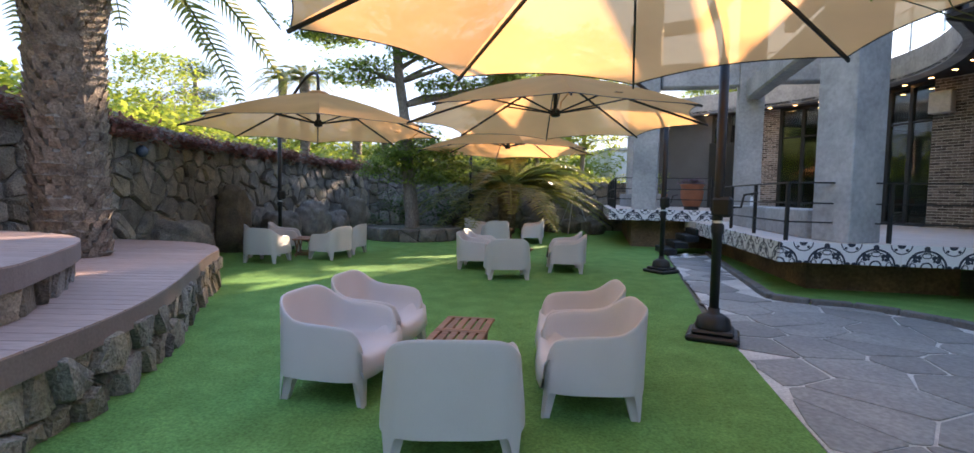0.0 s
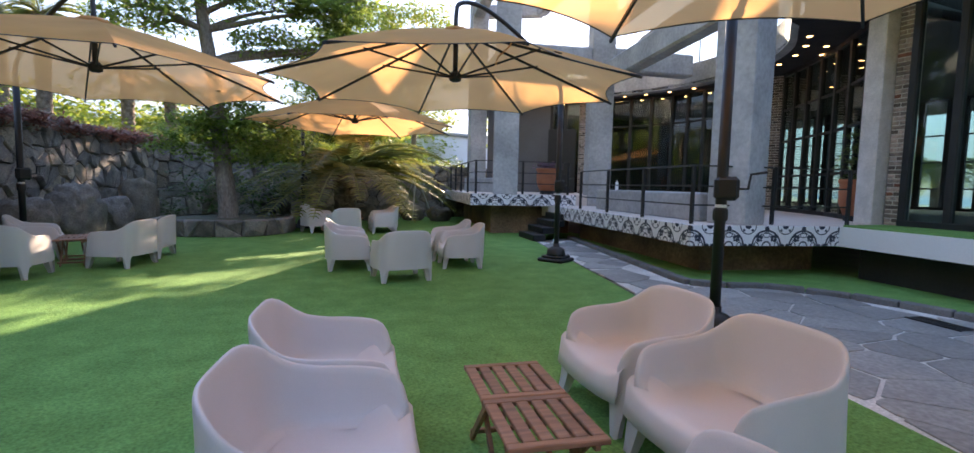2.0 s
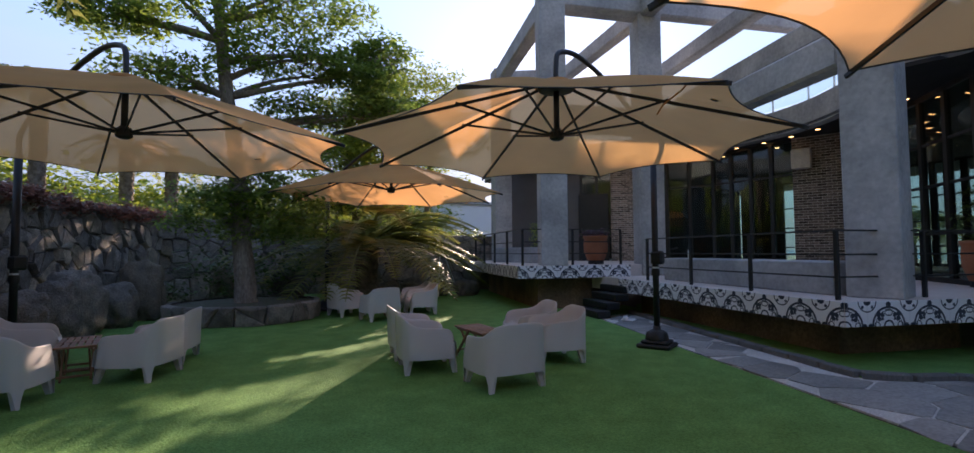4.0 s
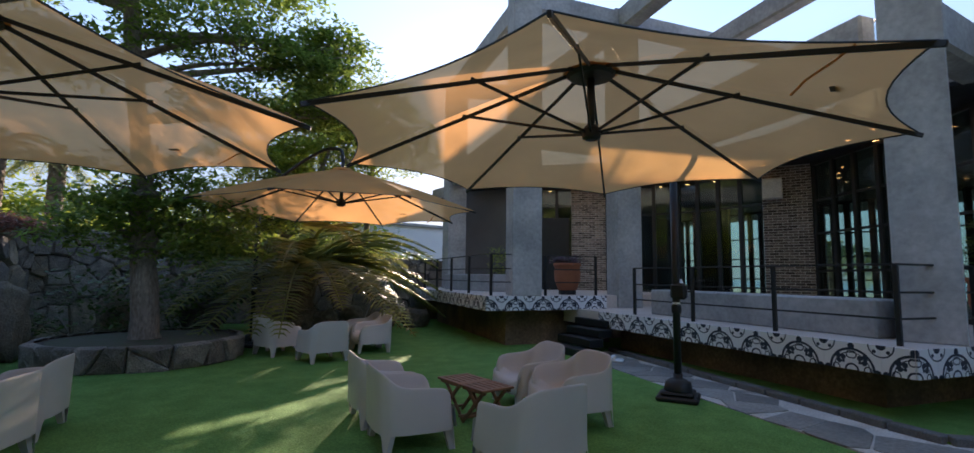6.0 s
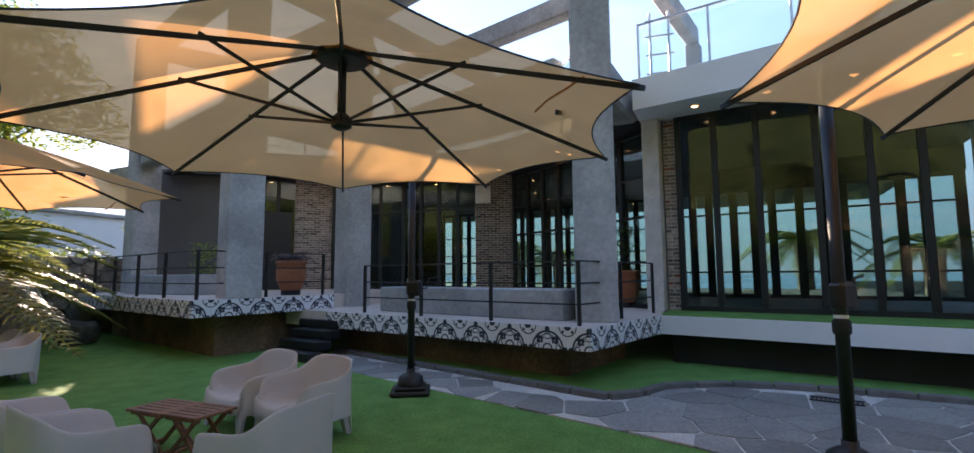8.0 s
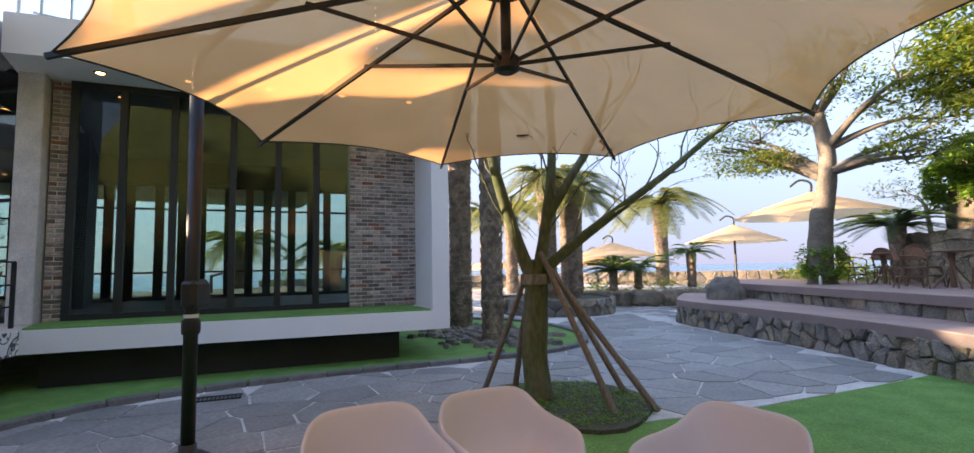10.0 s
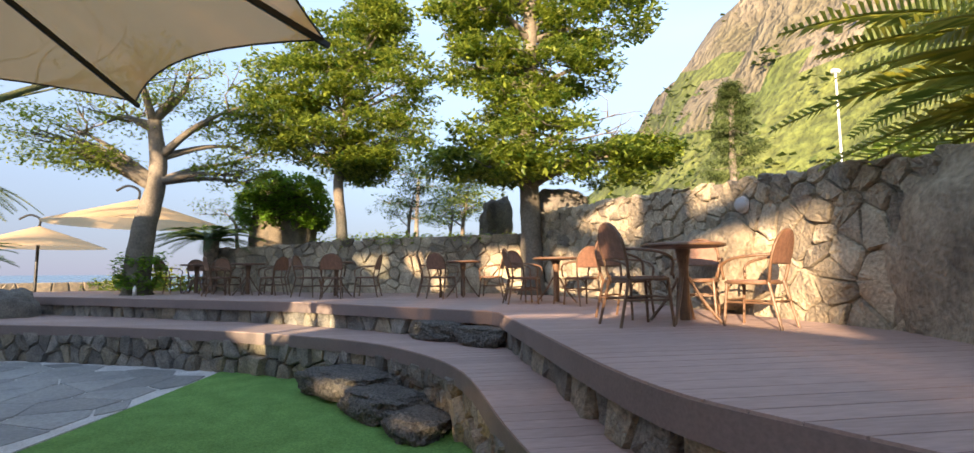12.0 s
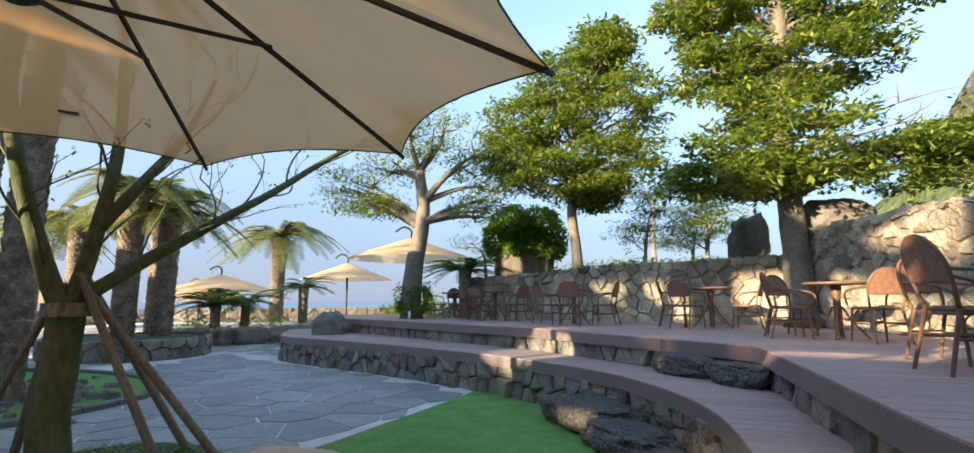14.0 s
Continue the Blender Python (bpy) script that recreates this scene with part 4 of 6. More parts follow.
tiled_edge("tile_band_1", DECK1[8], DECK1[0], 0.65)
tiled_edge("tile_band_2", DECK1[0], DECK1[1], 0.65)
tiled_edge("tile_band_3", DECK2[0], DECK2[1], 0.93)
tiled_edge("tile_band_4", DECK2[6], DECK2[0], 0.93)
# recessed base walls under the decks
solid("wall_base", Geo().prism([(5.0, 7.75), (7.0, 7.3), (7.4, 12.6), (5.9, 12.6)], -0.05, 0.5), RUST, "rust-stained dark base wall under the deck", "base wall", kind="structure")
solid("wall_base_far", Geo().prism([(4.1, 14.2), (6.3, 13.8), (8.0, 20.0), (5.4, 20.0)], -0.05, 0.79), RUST, "rust-stained dark base wall under the far deck", "base wall", kind="structure")
solid("wall_base_block", Geo().prism([(6.9, 6.5), (6.15, 1.85), (9.5, 1.5), (9.8, 6.5)], -0.05, 0.51), BLACKWALL, "black recessed base wall under the glazed room", "base wall", kind="structure")

# steps up to the far deck
st = thing("steps", Matrix(), "black painted steps up to the tiled deck", "steps", kind="structure")
for k in range(4):
    m = Matrix.Translation((4.35 + 0.28 * k, 12.45 + 0.05 * k, 0)) @ Matrix.Rotation(radians(-8), 4, "Z")
    part("step", Geo().soft((0, -0.35, 0.16 * k + 0.012), (0.32 + (0.3 if k == 3 else 0), 0.75, 0.16 * (k + 1)), 0.012, m), BLACKPAINT, st)


def railing(name, pts, z, h=0.86):
    t = thing(name, Matrix(), "black steel railing with three horizontal bars", "railing", kind="structure")
    for a, c in zip(pts, pts[1:]):
        a, c = Vector(a), Vector(c)
        n = max(1, round((c - a).length / 1.55))
        for q in (0.28, 0.56, h):
            part("bar", Geo().bar((a.x, a.y, z + q), (c.x, c.y, z + q), 0.03 if q < h else 0.05, 0.022), BLACKPAINT, t)
        for k in range(n + 1):
            if k == 0 and a != Vector(pts[0]):
                continue
            p = a.lerp(c, k / n)
            part("post", Geo().bar((p.x, p.y, z), (p.x, p.y, z + h), 0.05, 0.05), BLACKPAINT, t)


railing("railing_near", [(5.30, 11.7), (4.44, 7.40), (7.05, 6.82)], Z1)
railing("railing_far", [(6.0, 13.42), (3.54, 13.93), (4.7, 19.5), (7.0, 20.4)], Z2)


def column(name, x, y, z, w, top, turn=-10, d=None):
    d = d or w
    m = pose(x, y, 0, 0, 0, turn)
    return solid(name, Geo().soft((-w / 2, -d / 2, z), (w / 2, d / 2, top), 0.015, m), CONCRETE, "tall weathered concrete column", "column", kind="structure")


TOP = 7.9
column("column_1", 5.30, 7.38, Z1, 0.60, TOP, 15)
column("column_2", 6.9, 13.4, Z1, 0.60, TOP, -20)
column("column_3", 4.36, 13.92, Z2, 0.64, TOP, -22)
column("column_4", 5.7, 19.5, Z2, 0.60, TOP)


def beam(name, a, c, z0, z1, w=0.4):
    a, c = Vector(a), Vector(c)
    return solid(name, Geo().bar((a.x, a.y, (z0 + z1) / 2), (c.x, c.y, (z0 + z1) / 2), w, z1 - z0), CONCRETE, "weathered concrete beam of the open frame", "beam", kind="structure")


beam("beam_ring_1", (5.26, 7.1), (6.92, 13.7), TOP - 0.55, TOP)
beam("beam_ring_2", (7.1, 13.37), (4.1, 13.95), TOP - 0.55, TOP - 0.003)
beam("beam_ring_3", (4.33, 13.7), (5.73, 19.8), TOP - 0.55, TOP - 0.006)
beam("beam_spoke_1", (5.3, 7.38), (11.6, 6.2), TOP - 0.5, TOP - 0.05, 0.3)
beam("beam_spoke_2", (4.4, 13.8), (12.0, 12.2), TOP - 0.5, TOP - 0.05, 0.34)
beam("beam_spoke_3", (5.8, 19.4), (7.7, 18.3), TOP - 0.5, TOP - 0.05, 0.3)
beam("beam_inner_1", (6.9, 13.5), (7.6, 18.2), TOP - 0.52, TOP - 0.06, 0.34)
beam("beam_inner_2", (7.45, 8.2), (9.6, 16.4), 6.75, 7.2, 0.34)
beam("beam_inner_3", (7.6, 8.6), (9.3, 14.6), 5.45, 5.95, 0.36)
beam("beam_low_1", (5.38, 7.7), (6.82, 13.08), 3.98, 4.5, 0.36)
for i, (x, y, z) in enumerate(((7.45, 8.1, 7.2), (11.6, 6.2, 7.4))):
    column("column_roof_%d" % (i + 1), x, y, 4.8, 0.34, z)
beam("beam_low_2", (5.6, 7.4), (7.6, 7.3), 4.35, 4.95, 0.45)
beam("beam_low_3", (7.2, 13.35), (9.6, 13.0), 4.45, 5.05, 0.42)
beam("beam_low_4", (6.6, 13.45), (4.68, 13.88), 4.35, 5.0, 0.42)
beam("beam_low_5", (4.44, 14.25), (5.63, 19.2), 4.35, 5.0, 0.42)

# bench-like concrete upstand
m = Matrix.Translation((4.98, 7.80, 0)) @ Matrix.Rotation(math.atan2(3.89, 0.74), 4, "Z")
solid("concrete_bench", Geo().soft((0, -0.50, Z1), (3.95, 0, Z1 + 0.46), 0.02, m), CONCRETE, "low weathered concrete planter block on the deck", "planter", kind="structure")
solid("concrete_bench_far", Geo().soft((4.9, 15.9, Z2), (5.5, 18.6, Z2 + 0.45), 0.02), CONCRETE, "low weathered concrete planter block on the far deck", "planter", kind="structure")

# glazed block with the white frame
A, B = Vector((7.62, 6.60)), Vector((6.88, 1.10))   # foot of the glazed front
FA, FB = Vector((6.62, 6.66)), Vector((5.54, 1.22))  # front edge of the white frame
ROOF0, ROOF1 = 4.35, 4.90
solid("slab_floor", Geo().prism([tuple(FA), tuple(FB), (9.6, 0.4), (10.4, 6.5)], 0.50, 0.795), WHITE, "white rendered floor slab of the glazed room", "slab", kind="structure")
solid("slab_roof", Geo().prism([(6.75, 7.0), tuple(FB), (9.9, 0.35), (11.0, 7.0)], ROOF0, ROOF1), WHITE, "white rendered roof slab of the glazed room", "slab", kind="structure")
fd = (FB - FA).normalized()
solid("wall_fin", Geo().prism([tuple(FB), tuple(FB - fd * 0.28), (9.6, 0.68), (9.6, 0.38)], 0.795, ROOF0), WHITE, "white rendered end wall of the glazed room", "wall", kind="structure")
solid("lawn_slab", Geo().prism([tuple(FA + Vector((0.05, -0.03))), tuple(FB - fd * 0.30 + Vector((0.03, 0))), tuple(B + Vector((0, 0.3))), tuple(A)], 0.795, 0.822), TURF, "turf strip laid on the white slab", "lawn", kind="structure")


def glazed(name, a, c, z0, z1, widths, label, frame_w=0.09, cross=()):
    a, c = Vector(a), Vector(c)
    d = c - a
    t = thing(name, Matrix(), label, "glazed wall", kind="structure")
    L = d.length
    m = Matrix.Translation((a.x, a.y, 0)) @ Matrix.Rotation(math.atan2(d.y, d.x), 4, "Z")
    tot = sum(widths)
    u = 0
    for k, w in enumerate(widths):
        w = w / tot * L
        fr = part("window_frame", Geo().soft((u, -0.05, z0), (u + frame_w, 0.05, z1), 0.006, m), BLACKPAINT, t)
        part("pane", Geo().box((u + frame_w, -0.006, z0 + 0.09), (u + w, 0.006, z1 - 0.09), m), GLASS, fr)
        for q in cross:
            part("crossbar", Geo().soft((u + frame_w, -0.03, q - 0.025), (u + w, 0.03, q + 0.025), 0.004, m), BLACKPAINT, fr)
        u += w
    part("sill", Geo().soft((0, -0.055, z0 - 0.005), (L, 0.055, z0 + 0.09), 0.006, m), BLACKPAINT, t)
    part("head", Geo().soft((0, -0.055, z1 - 0.09), (L, 0.055, z1 + 0.003), 0.006, m), BLACKPAINT, t)
    return t


fdir = (B - A).normalized()
G0, G1 = A + fdir * 0.20, A + fdir * 4.22
glazed("window_1", G0, G1, 0.82, ROOF0, [0.55, 0.6, 0.75, 0.62, 0.55, 0.55], "black-framed tinted full-height glazing", 0.10)


def brickwork(name, a, c, z0, z1, label, parts=True, depth=0.11, seed=1, L=0.215, H=0.068):
    rng = random.Random(seed)
    a, c = Vector(a), Vector(c)
    d = c - a
    W = d.length
    m = Matrix.Translation((a.x, a.y, 0)) @ Matrix.Rotation(math.atan2(d.y, d.x), 4, "Z")
    wall = solid(name, Geo().box((0, 0.015, z0), (W, 0.24, z1), m), LIME, label, "brick pier", kind="structure")
    rest = Geo()
    count, row, z = 0, 0, z0
    while z < z1 - 0.02:
        x = -L * 0.5 * (row % 2)
        while x < W:
            x0, x1 = max(0.003, x), min(W - 0.003, x + L - 0.014)
            if x1 - x0 > 0.04:
                o = rng.uniform(-0.006, 0.006)
                q = Geo().soft((x0, o, z + 0.002), (x1, 0.09, min(z + H - 0.013, z1)), 0.006, m)
                if parts and count < 300:
                    part("brick", q, BRICKRED if rng.random() < 0.06 else BRICK, wall)
                else:
                    rest.add(q.v, q.f)
                count += 1
            x += L
        row += 1
        z += H
    if rest.v:
        tagged(part("bricks", rest, BRICK, wall), kind="stuff")
    return wall


brickwork("wall_brick_strip", A + Vector((-0.02, 0.02)), G0, 0.80, ROOF0, "narrow strip of old grey brick", True, seed=2)
brickwork("wall_brick_end", G1 + Vector((-0.03, 0)), B + fdir * 0.12, 0.82, ROOF0, "pier of old grey and red reclaimed brick", True, seed=3)
# white plastered post beside the strip
solid("column_plaster", Geo().soft((-0.2, 0, Z1), (0.2, 0.3, 4.4), 0.01, pose(A.x - 0.02, A.y + 0.05, 0, 0, 0, -8)), LIME, "pale plastered post with a ragged edge", "column", kind="structure")

# curved main front
brickwork("wall_brick_middle", (10.68, 12.17), (11.12, 11.2), Z1, 4.35, "pier of old grey brick between windows", False, seed=4)
brickwork("wall_brick_far", (8.7, 17.2), (9.5, 16.5), Z1, 4.35, "pier of old grey brick between windows", False, seed=5)
glazed("window_2", (11.1, 11.15), (9.7, 8.9), Z1, 4.35, [1, 1, 1, 1], "black-framed tinted curved glazing", 0.10, (1.7, 2.6, 3.4))
glazed("window_3", (10.5, 14.6), (10.72, 12.2), Z1, 4.35, [1, 1, 1, 1], "black-framed tinted curved glazing", 0.10, (3.4,))
glazed("window_4", (9.52, 16.5), (10.5, 14.6), Z1, 4.35, [1, 1, 1], "black-framed tinted curved glazing", 0.10, (3.4,))
glazed("window_5", (7.9, 17.85), (8.7, 17.2), Z1, 4.35, [1, 1], "black-framed tinted glazing", 0.10)
glazed("door_1", (9.7, 8.9), (8.05, 7.0), Z1, 4.35, [1, 1, 1], "black-framed glazed entrance screen", 0.12, (1.7, 2.6, 3.4))
solid("wall_grey_far", Geo().prism([(6.3, 19.9), (7.9, 17.8), (8.15, 18.0), (6.55, 20.1)], Z2, 4.5), GREYWALL, "dark grey rendered wall with a black door opening", "wall", kind="structure")
solid("door_2", Geo().soft((-0.5, -0.04, Z2), (0.5, 0.04, 3.35), 0.01, pose(8.2, 17.5, 0, 0, 0, -39)), BLACKPAINT, "tall black door in the grey wall", "door", kind="structure")
EAVE = arc([(7.3, 8.2), (8.7, 9.4), (9.7, 11.2), (9.9, 13.2), (9.3, 15.1), (8.2, 16.6), (6.3, 18.7)], 5)
back = [(6.6, 23.0), (22, 23.0), (22, 7.2), (11.0, 6.5), (7.7, 6.9)]
solid("ceiling", Geo().prism([(p.x, p.y) for p in EAVE] + back, 4.35, 4.42), BLACKWALL, "black soffit with warm downlights", "ceiling", kind="structure")
g = Geo()
inner = [p + Vector((0.35, 0.1)) for p in EAVE]
for a, c in zip(EAVE, inner):
    g.v += [(a.x, a.y, 4.33), (a.x, a.y, 4.95), (c.x, c.y, 4.95), (c.x, c.y, 4.33)]
for k in range(len(EAVE) - 1):
    o = 4 * k
    g.f += [(o + a, o + (a + 1) % 4, o + 4 + (a + 1) % 4, o + 4 + a) for a in range(4)]
solid("beam_eave", g, CONCRETE, "curved weathered concrete eave beam", "beam", kind="structure")
solid("roof", Geo().prism([(p.x + 0.36, p.y) for p in EAVE] + back, 4.42, 4.85), CONCRETE, "flat concrete roof", "roof", kind="structure")

# hidden behind the eave; added only to stop low sun reaching the lawn
solid("wall_sun_block", Geo().prism([(12.6, 8.2), (14.2, 11.5), (14.4, 15.5), (13.4, 20.0), (13.8, 20.1), (14.8, 15.5), (14.6, 11.4), (13.0, 8.0)], 4.85, 5.75), CONCRETE, "unseen low concrete wall on the roof, added to keep sun off the lawn", "wall", kind="structure")


def downlight(x, y, z):
    t = thing("downlight", pose(x, y, z), "small round warm recessed ceiling light", "ceiling light", "soffit downlights")
    part("rim", Geo().turned([(0.075, -0.012), (0.08, 0.0)], n=14), BLACKPAINT, t)
    part("lens", Geo().turned([(0.055, -0.016), (0.055, -0.012)], n=14), WARM, t)


for k in range(2, len(EAVE) - 1, 2):
    p = EAVE[k]
    downlight(p.x + 0.55, p.y, 4.35)
    downlight(p.x + 1.5, p.y + 0.3, 4.35)
for k in range(5):
    p = FA.lerp(FB, 0.12 + 0.2 * k) + Vector((0.5, 0))
    downlight(p.x, p.y, ROOF0)
for x in (8.6, 9.6):
    for y in (2.2, 3.6, 5.0):
        downlight(x, y, ROOF0)

# roof glass balustrade
bal = thing("balustrade", Matrix(), "glass roof balustrade with steel posts", "balustrade", kind="structure")
line = [Vector((p.x + 0.25, p.y)) for p in EAVE[::5]]
for pts, z in ((line, 4.95), ([Vector((6.95, 6.9)), Vector((6.2, 2.2)), Vector((5.85, 1.0))], 4.9)):
    for a, c in zip(pts, pts[1:]):
        n = max(1, round((c - a).length / 1.3))
        for k in range(n):
            p, q = a.lerp(c, k / n), a.lerp(c, (k + 1) / n)
            post = part("post", Geo().tube([(p.x, p.y, z), (p.x, p.y, z + 1.1)], 0.022, 8), STEEL, bal)
            part("pane", Geo().bar((p.x + 0.03, p.y, z + 0.55), (q.x - 0.03, q.y, z + 0.55), 0.012, 0.9), CLEAR, post)
        part("rail", Geo().tube([(a.x, a.y, z + 1.08), (c.x, c.y, z + 1.08)], 0.022, 8), STEEL, bal)

# steel maintenance frame on the roof's edge
fr = thing("roof_frame", pose(7.15, 6.55, 4.9, 0, 0, 98), "narrow galvanised steel frame on the roof edge", "steel frame")
for u in (-0.16, 0.16):
    part("post", Geo().tube([(u, 0, 0), (u, 0, 1.35)], 0.024, 8), STEEL, fr)
for q in (0.2, 0.55, 0.9, 1.2):
    part("rung", Geo().tube([(-0.24, 0, q), (0.24, 0, q)], 0.018, 8), STEEL, fr)
# inside the building: floor, dark back wall with tall bright windows on the sea side
solid("floor_inside", Geo().prism([(7.7, 6.5), (7.0, 1.0), (22, 0.4), (22, 22), (8.0, 18.0), (9.6, 16.6), (10.6, 14.6), (10.8, 12.2), (11.1, 11.3), (9.8, 8.9)], 0.70, 0.81), GREYWALL, "dark polished floor inside the building", "floor", kind="structure")
solid("ceiling_inside", Geo().prism([(7.7, 6.6), (7.0, 1.0), (22, 0.4), (22, 7.0)], 4.33, 4.349), BLACKWALL, "black ceiling of the glazed room", "ceiling", kind="structure")
glazed("window_6", (12.6, 0.75), (13.4, 6.9), 0.82, 3.75, [1, 0.7, 0.8] * 4, "tall black-framed windows on the sea side", 0.2, (1.5, 3.1))
solid("wall_lintel", Geo().prism([(12.5, 0.75), (13.3, 6.9), (13.55, 6.9), (12.75, 0.72)], 3.75, 4.34), BLACKWALL, "black wall above the sea-side windows", "wall", kind="structure")
glazed("window_7", (18.0, 7.5), (19.5, 21.0), 0.82, 4.35, [1, 0.6, 0.5] * 8, "tall black-framed windows on the far side", 0.2, (1.5, 2.35, 3.2))
# next two walls are added to darken the windows by blocking the sky
solid("wall_sky_block_north", Geo().prism([(16.75, 16.9), (16.9, 18.6), (17.1, 18.6), (16.95, 16.9)], 0.8, 4.34), BLACKWALL, "dark inner partition added to block bright sky behind the windows", "wall", kind="structure")
solid("wall_sky_block_back", Geo().prism([(8.6, 20.2), (19.6, 21.0), (19.6, 21.25), (8.6, 20.5)], 0.8, 4.34), BLACKWALL, "dark inner end wall added to block bright sky behind the windows", "wall", kind="structure")
solid("wall_inside", Geo().prism([(10.9, 6.6), (13.4, 6.75), (13.4, 7.0), (10.9, 6.9)], 0.8, 4.34), BLACKWALL, "dark inner wall", "wall", kind="structure")

# ---- planting ----


def palm(name, x, y, z0, h, r, fronds, length, label, leaf, seed, flare=1.15, droop=1.0, bark=None, ring=0.13, lean=(0, 0), group="", wide=0.035, per=26, rough_top=True, leaflet=0.38):
    """A palm: a trunk of overlapping leaf-base scales, and arching fronds with leaflets."""
    rng = random.Random(seed)
    t = thing(name, pose(x, y, z0), label, "palm tree", group)
    prof, z = [], 0.0
    while z < h:
        k = 1 + (flare - 1) * max(0, (z / h - 0.6) / 0.4)
        prof += [(r * k * 0.93, z), (r * k * 1.05, z + ring * 0.75), (r * k * 0.96, z + ring * 0.8)]
        z += ring
    tr = Geo().turned(prof, n=22)
    tr.v = [(a + lean[0] * c / h + 0.04 * r * noise.noise(Vector((a * 5, b2 * 5, c * 4))) * 6, b2 + lean[1] * c / h + 0.04 * r * noise.noise(Vector((b2 * 5, a * 5, c * 4 + 9))) * 6, c) for a, b2, c in tr.v]
    trunk = part("trunk", tr, bark or PALMBARK, t, "scaly palm trunk")
    if rough_top:
        sc = Geo()
        n = int(2 * math.pi * r / 0.14)
        z, row = 0.05, 0
        while z < h:
            k = 1 + (flare - 1) * max(0, (z / h - 0.6) / 0.4)
            for j in range(n):
                a = 2 * math.pi * (j + 0.5 * (row % 2)) / n + rng.uniform(-0.05, 0.05)
                c, s = math.cos(a), math.sin(a)
                rr = r * k
                w = 0.065
                px, py = lean[0] * z / h, lean[1] * z / h
                pts = []
                for du, dz, out in ((-w, 0.0, 0.97), (w, 0.0, 0.97), (w * 0.7, 0.10, 1.07), (-w * 0.7, 0.10, 1.07), (0, 0.13, 1.10)):
                    pts.append((px + c * rr * out - s * du, py + s * rr * out + c * du, z + dz + rng.uniform(-0.01, 0.01)))
                sc.add(pts, [(0, 1, 2, 4, 3), (3, 4, 2, 1, 0)][:1])
            z += 0.105
            row += 1
        tagged(part("bark_cover", sc, PALMBARK, trunk), kind="stuff")
    top = Vector((lean[0], lean[1], h))
    for k in range(fronds):
        a = 2.4 * k + rng.uniform(-0.2, 0.2)
        up = rng.uniform(0.05, 1.0) if fronds > 8 else rng.uniform(0.3, 0.9)
        L = length * rng.uniform(0.85, 1.1)
        path = []
        for i in range(9):
            s = i / 8
            path.append(top + Vector((math.cos(a) * L * s * (0.9 - 0.25 * up * (1 - s)), math.sin(a) * L * s * (0.9 - 0.25 * up * (1 - s)), L * (up * 0.85 * s - (0.55 + 0.35 * up) * droop * s * s))))
        g = Geo().tube(path, [0.03 * length / 2.5 * (1 - 0.8 * i / 8) for i in range(9)], 5)
        path2 = arc(path, 6)
        m = len(path2)
        for i in range(3, m - 1, max(1, m // per)):
            p = path2[i]
            d = (path2[i + 1] - path2[i]).normalized()
            side = d.cross(Vector((0, 0, 1))).normalized()
            f = math.sin(math.pi * min(1, 0.12 + 0.88 * i / m)) ** 0.6
            ll = leaflet * length / 2.5 * f
            for sg in (-1, 1):
                tip = p + (side * sg * 0.85 + d * 0.55 + Vector((0, 0, rng.uniform(0.0, 0.25)))).normalized() * ll
                q = d * wide * length / 2.5
                mid = p.lerp(tip, 0.5) + Vector((0, 0, 0.02))
                g.add([p - q * 0.4, p + q * 0.4, mid + q * 0.5, tip - Vector((0, 0, 0.1 * ll)), mid - q * 0.5], [(0, 1, 2, 3, 4)])
        part("frond", g, leaf, t)
    return t


PALM_LABEL = "tall palm with a scaly brown trunk and arching fronds"
palm("palm_tree", -5.0, 5.95, LOW_Z - 0.05, 4.35, 0.37, 22, 3.3, "stout date palm growing through the timber deck", PALMLEAF, 1, 1.5, 1.15, per=40)
palm("palm_tree", 9.2, -0.95, 0.0, 6.5, 0.27, 16, 2.6, PALM_LABEL, PALMLEAF, 2, 1.25)
palm("palm_tree", 6.6, -0.25, 0.0, 6.8, 0.21, 16, 2.6, "tall palm with a slim brown trunk beside the building", PALMLEAF, 3, 1.0, ring=0.3)
for i, (x, y, h, r, z, L) in enumerate(((18.2, -19.24, 4.7, 0.36, 0.2, 4.2), (21.55, -9.13, 4.2, 0.3, 0.2, 3.0), (11.03, -5.13, 3.9, 0.27, 0.4, 2.1), (10.8, -6.05, 3.3, 0.25, 0.4, 2.2), (12.55, -7.24, 4.2, 0.25, 0.3, 2.6), (18.32, -8.64, 4.0, 0.28, 0.2, 3.0))):
    palm("palm_tree", x, y, z, h, r, 24, L, "date palm with drooping yellow-green fronds by the sea", PALMLEAF, 10 + i, 1.2, 1.05, per=34, wide=0.034)
for i, (x, y, h) in enumerate(((-8.2, 22.5, 5.5), (-6.4, 24.5, 4.2), (-5.2, 25.5, 4.0), (-11.0, 27.0, 6.5))):
    palm("palm_tree", x, y, 0.9, h, 0.2, 14, 2.0, "slim palm behind the stone wall", PALMLEAF, 30 + i, 1.1)
for i, (x, y, h) in enumerate(((25.5, 14.5, 2.6), (27.0, 17.5, 3.2), (21.0, 3.0, 2.9), (19.5, -0.5, 2.4))):
    palm("palm_tree", x, y, -0.2, h, 0.28, 22, 2.8, "date palm on the seaward side of the building", PALMLEAF, 40 + i, 1.2, 1.05, per=30, wide=0.034)
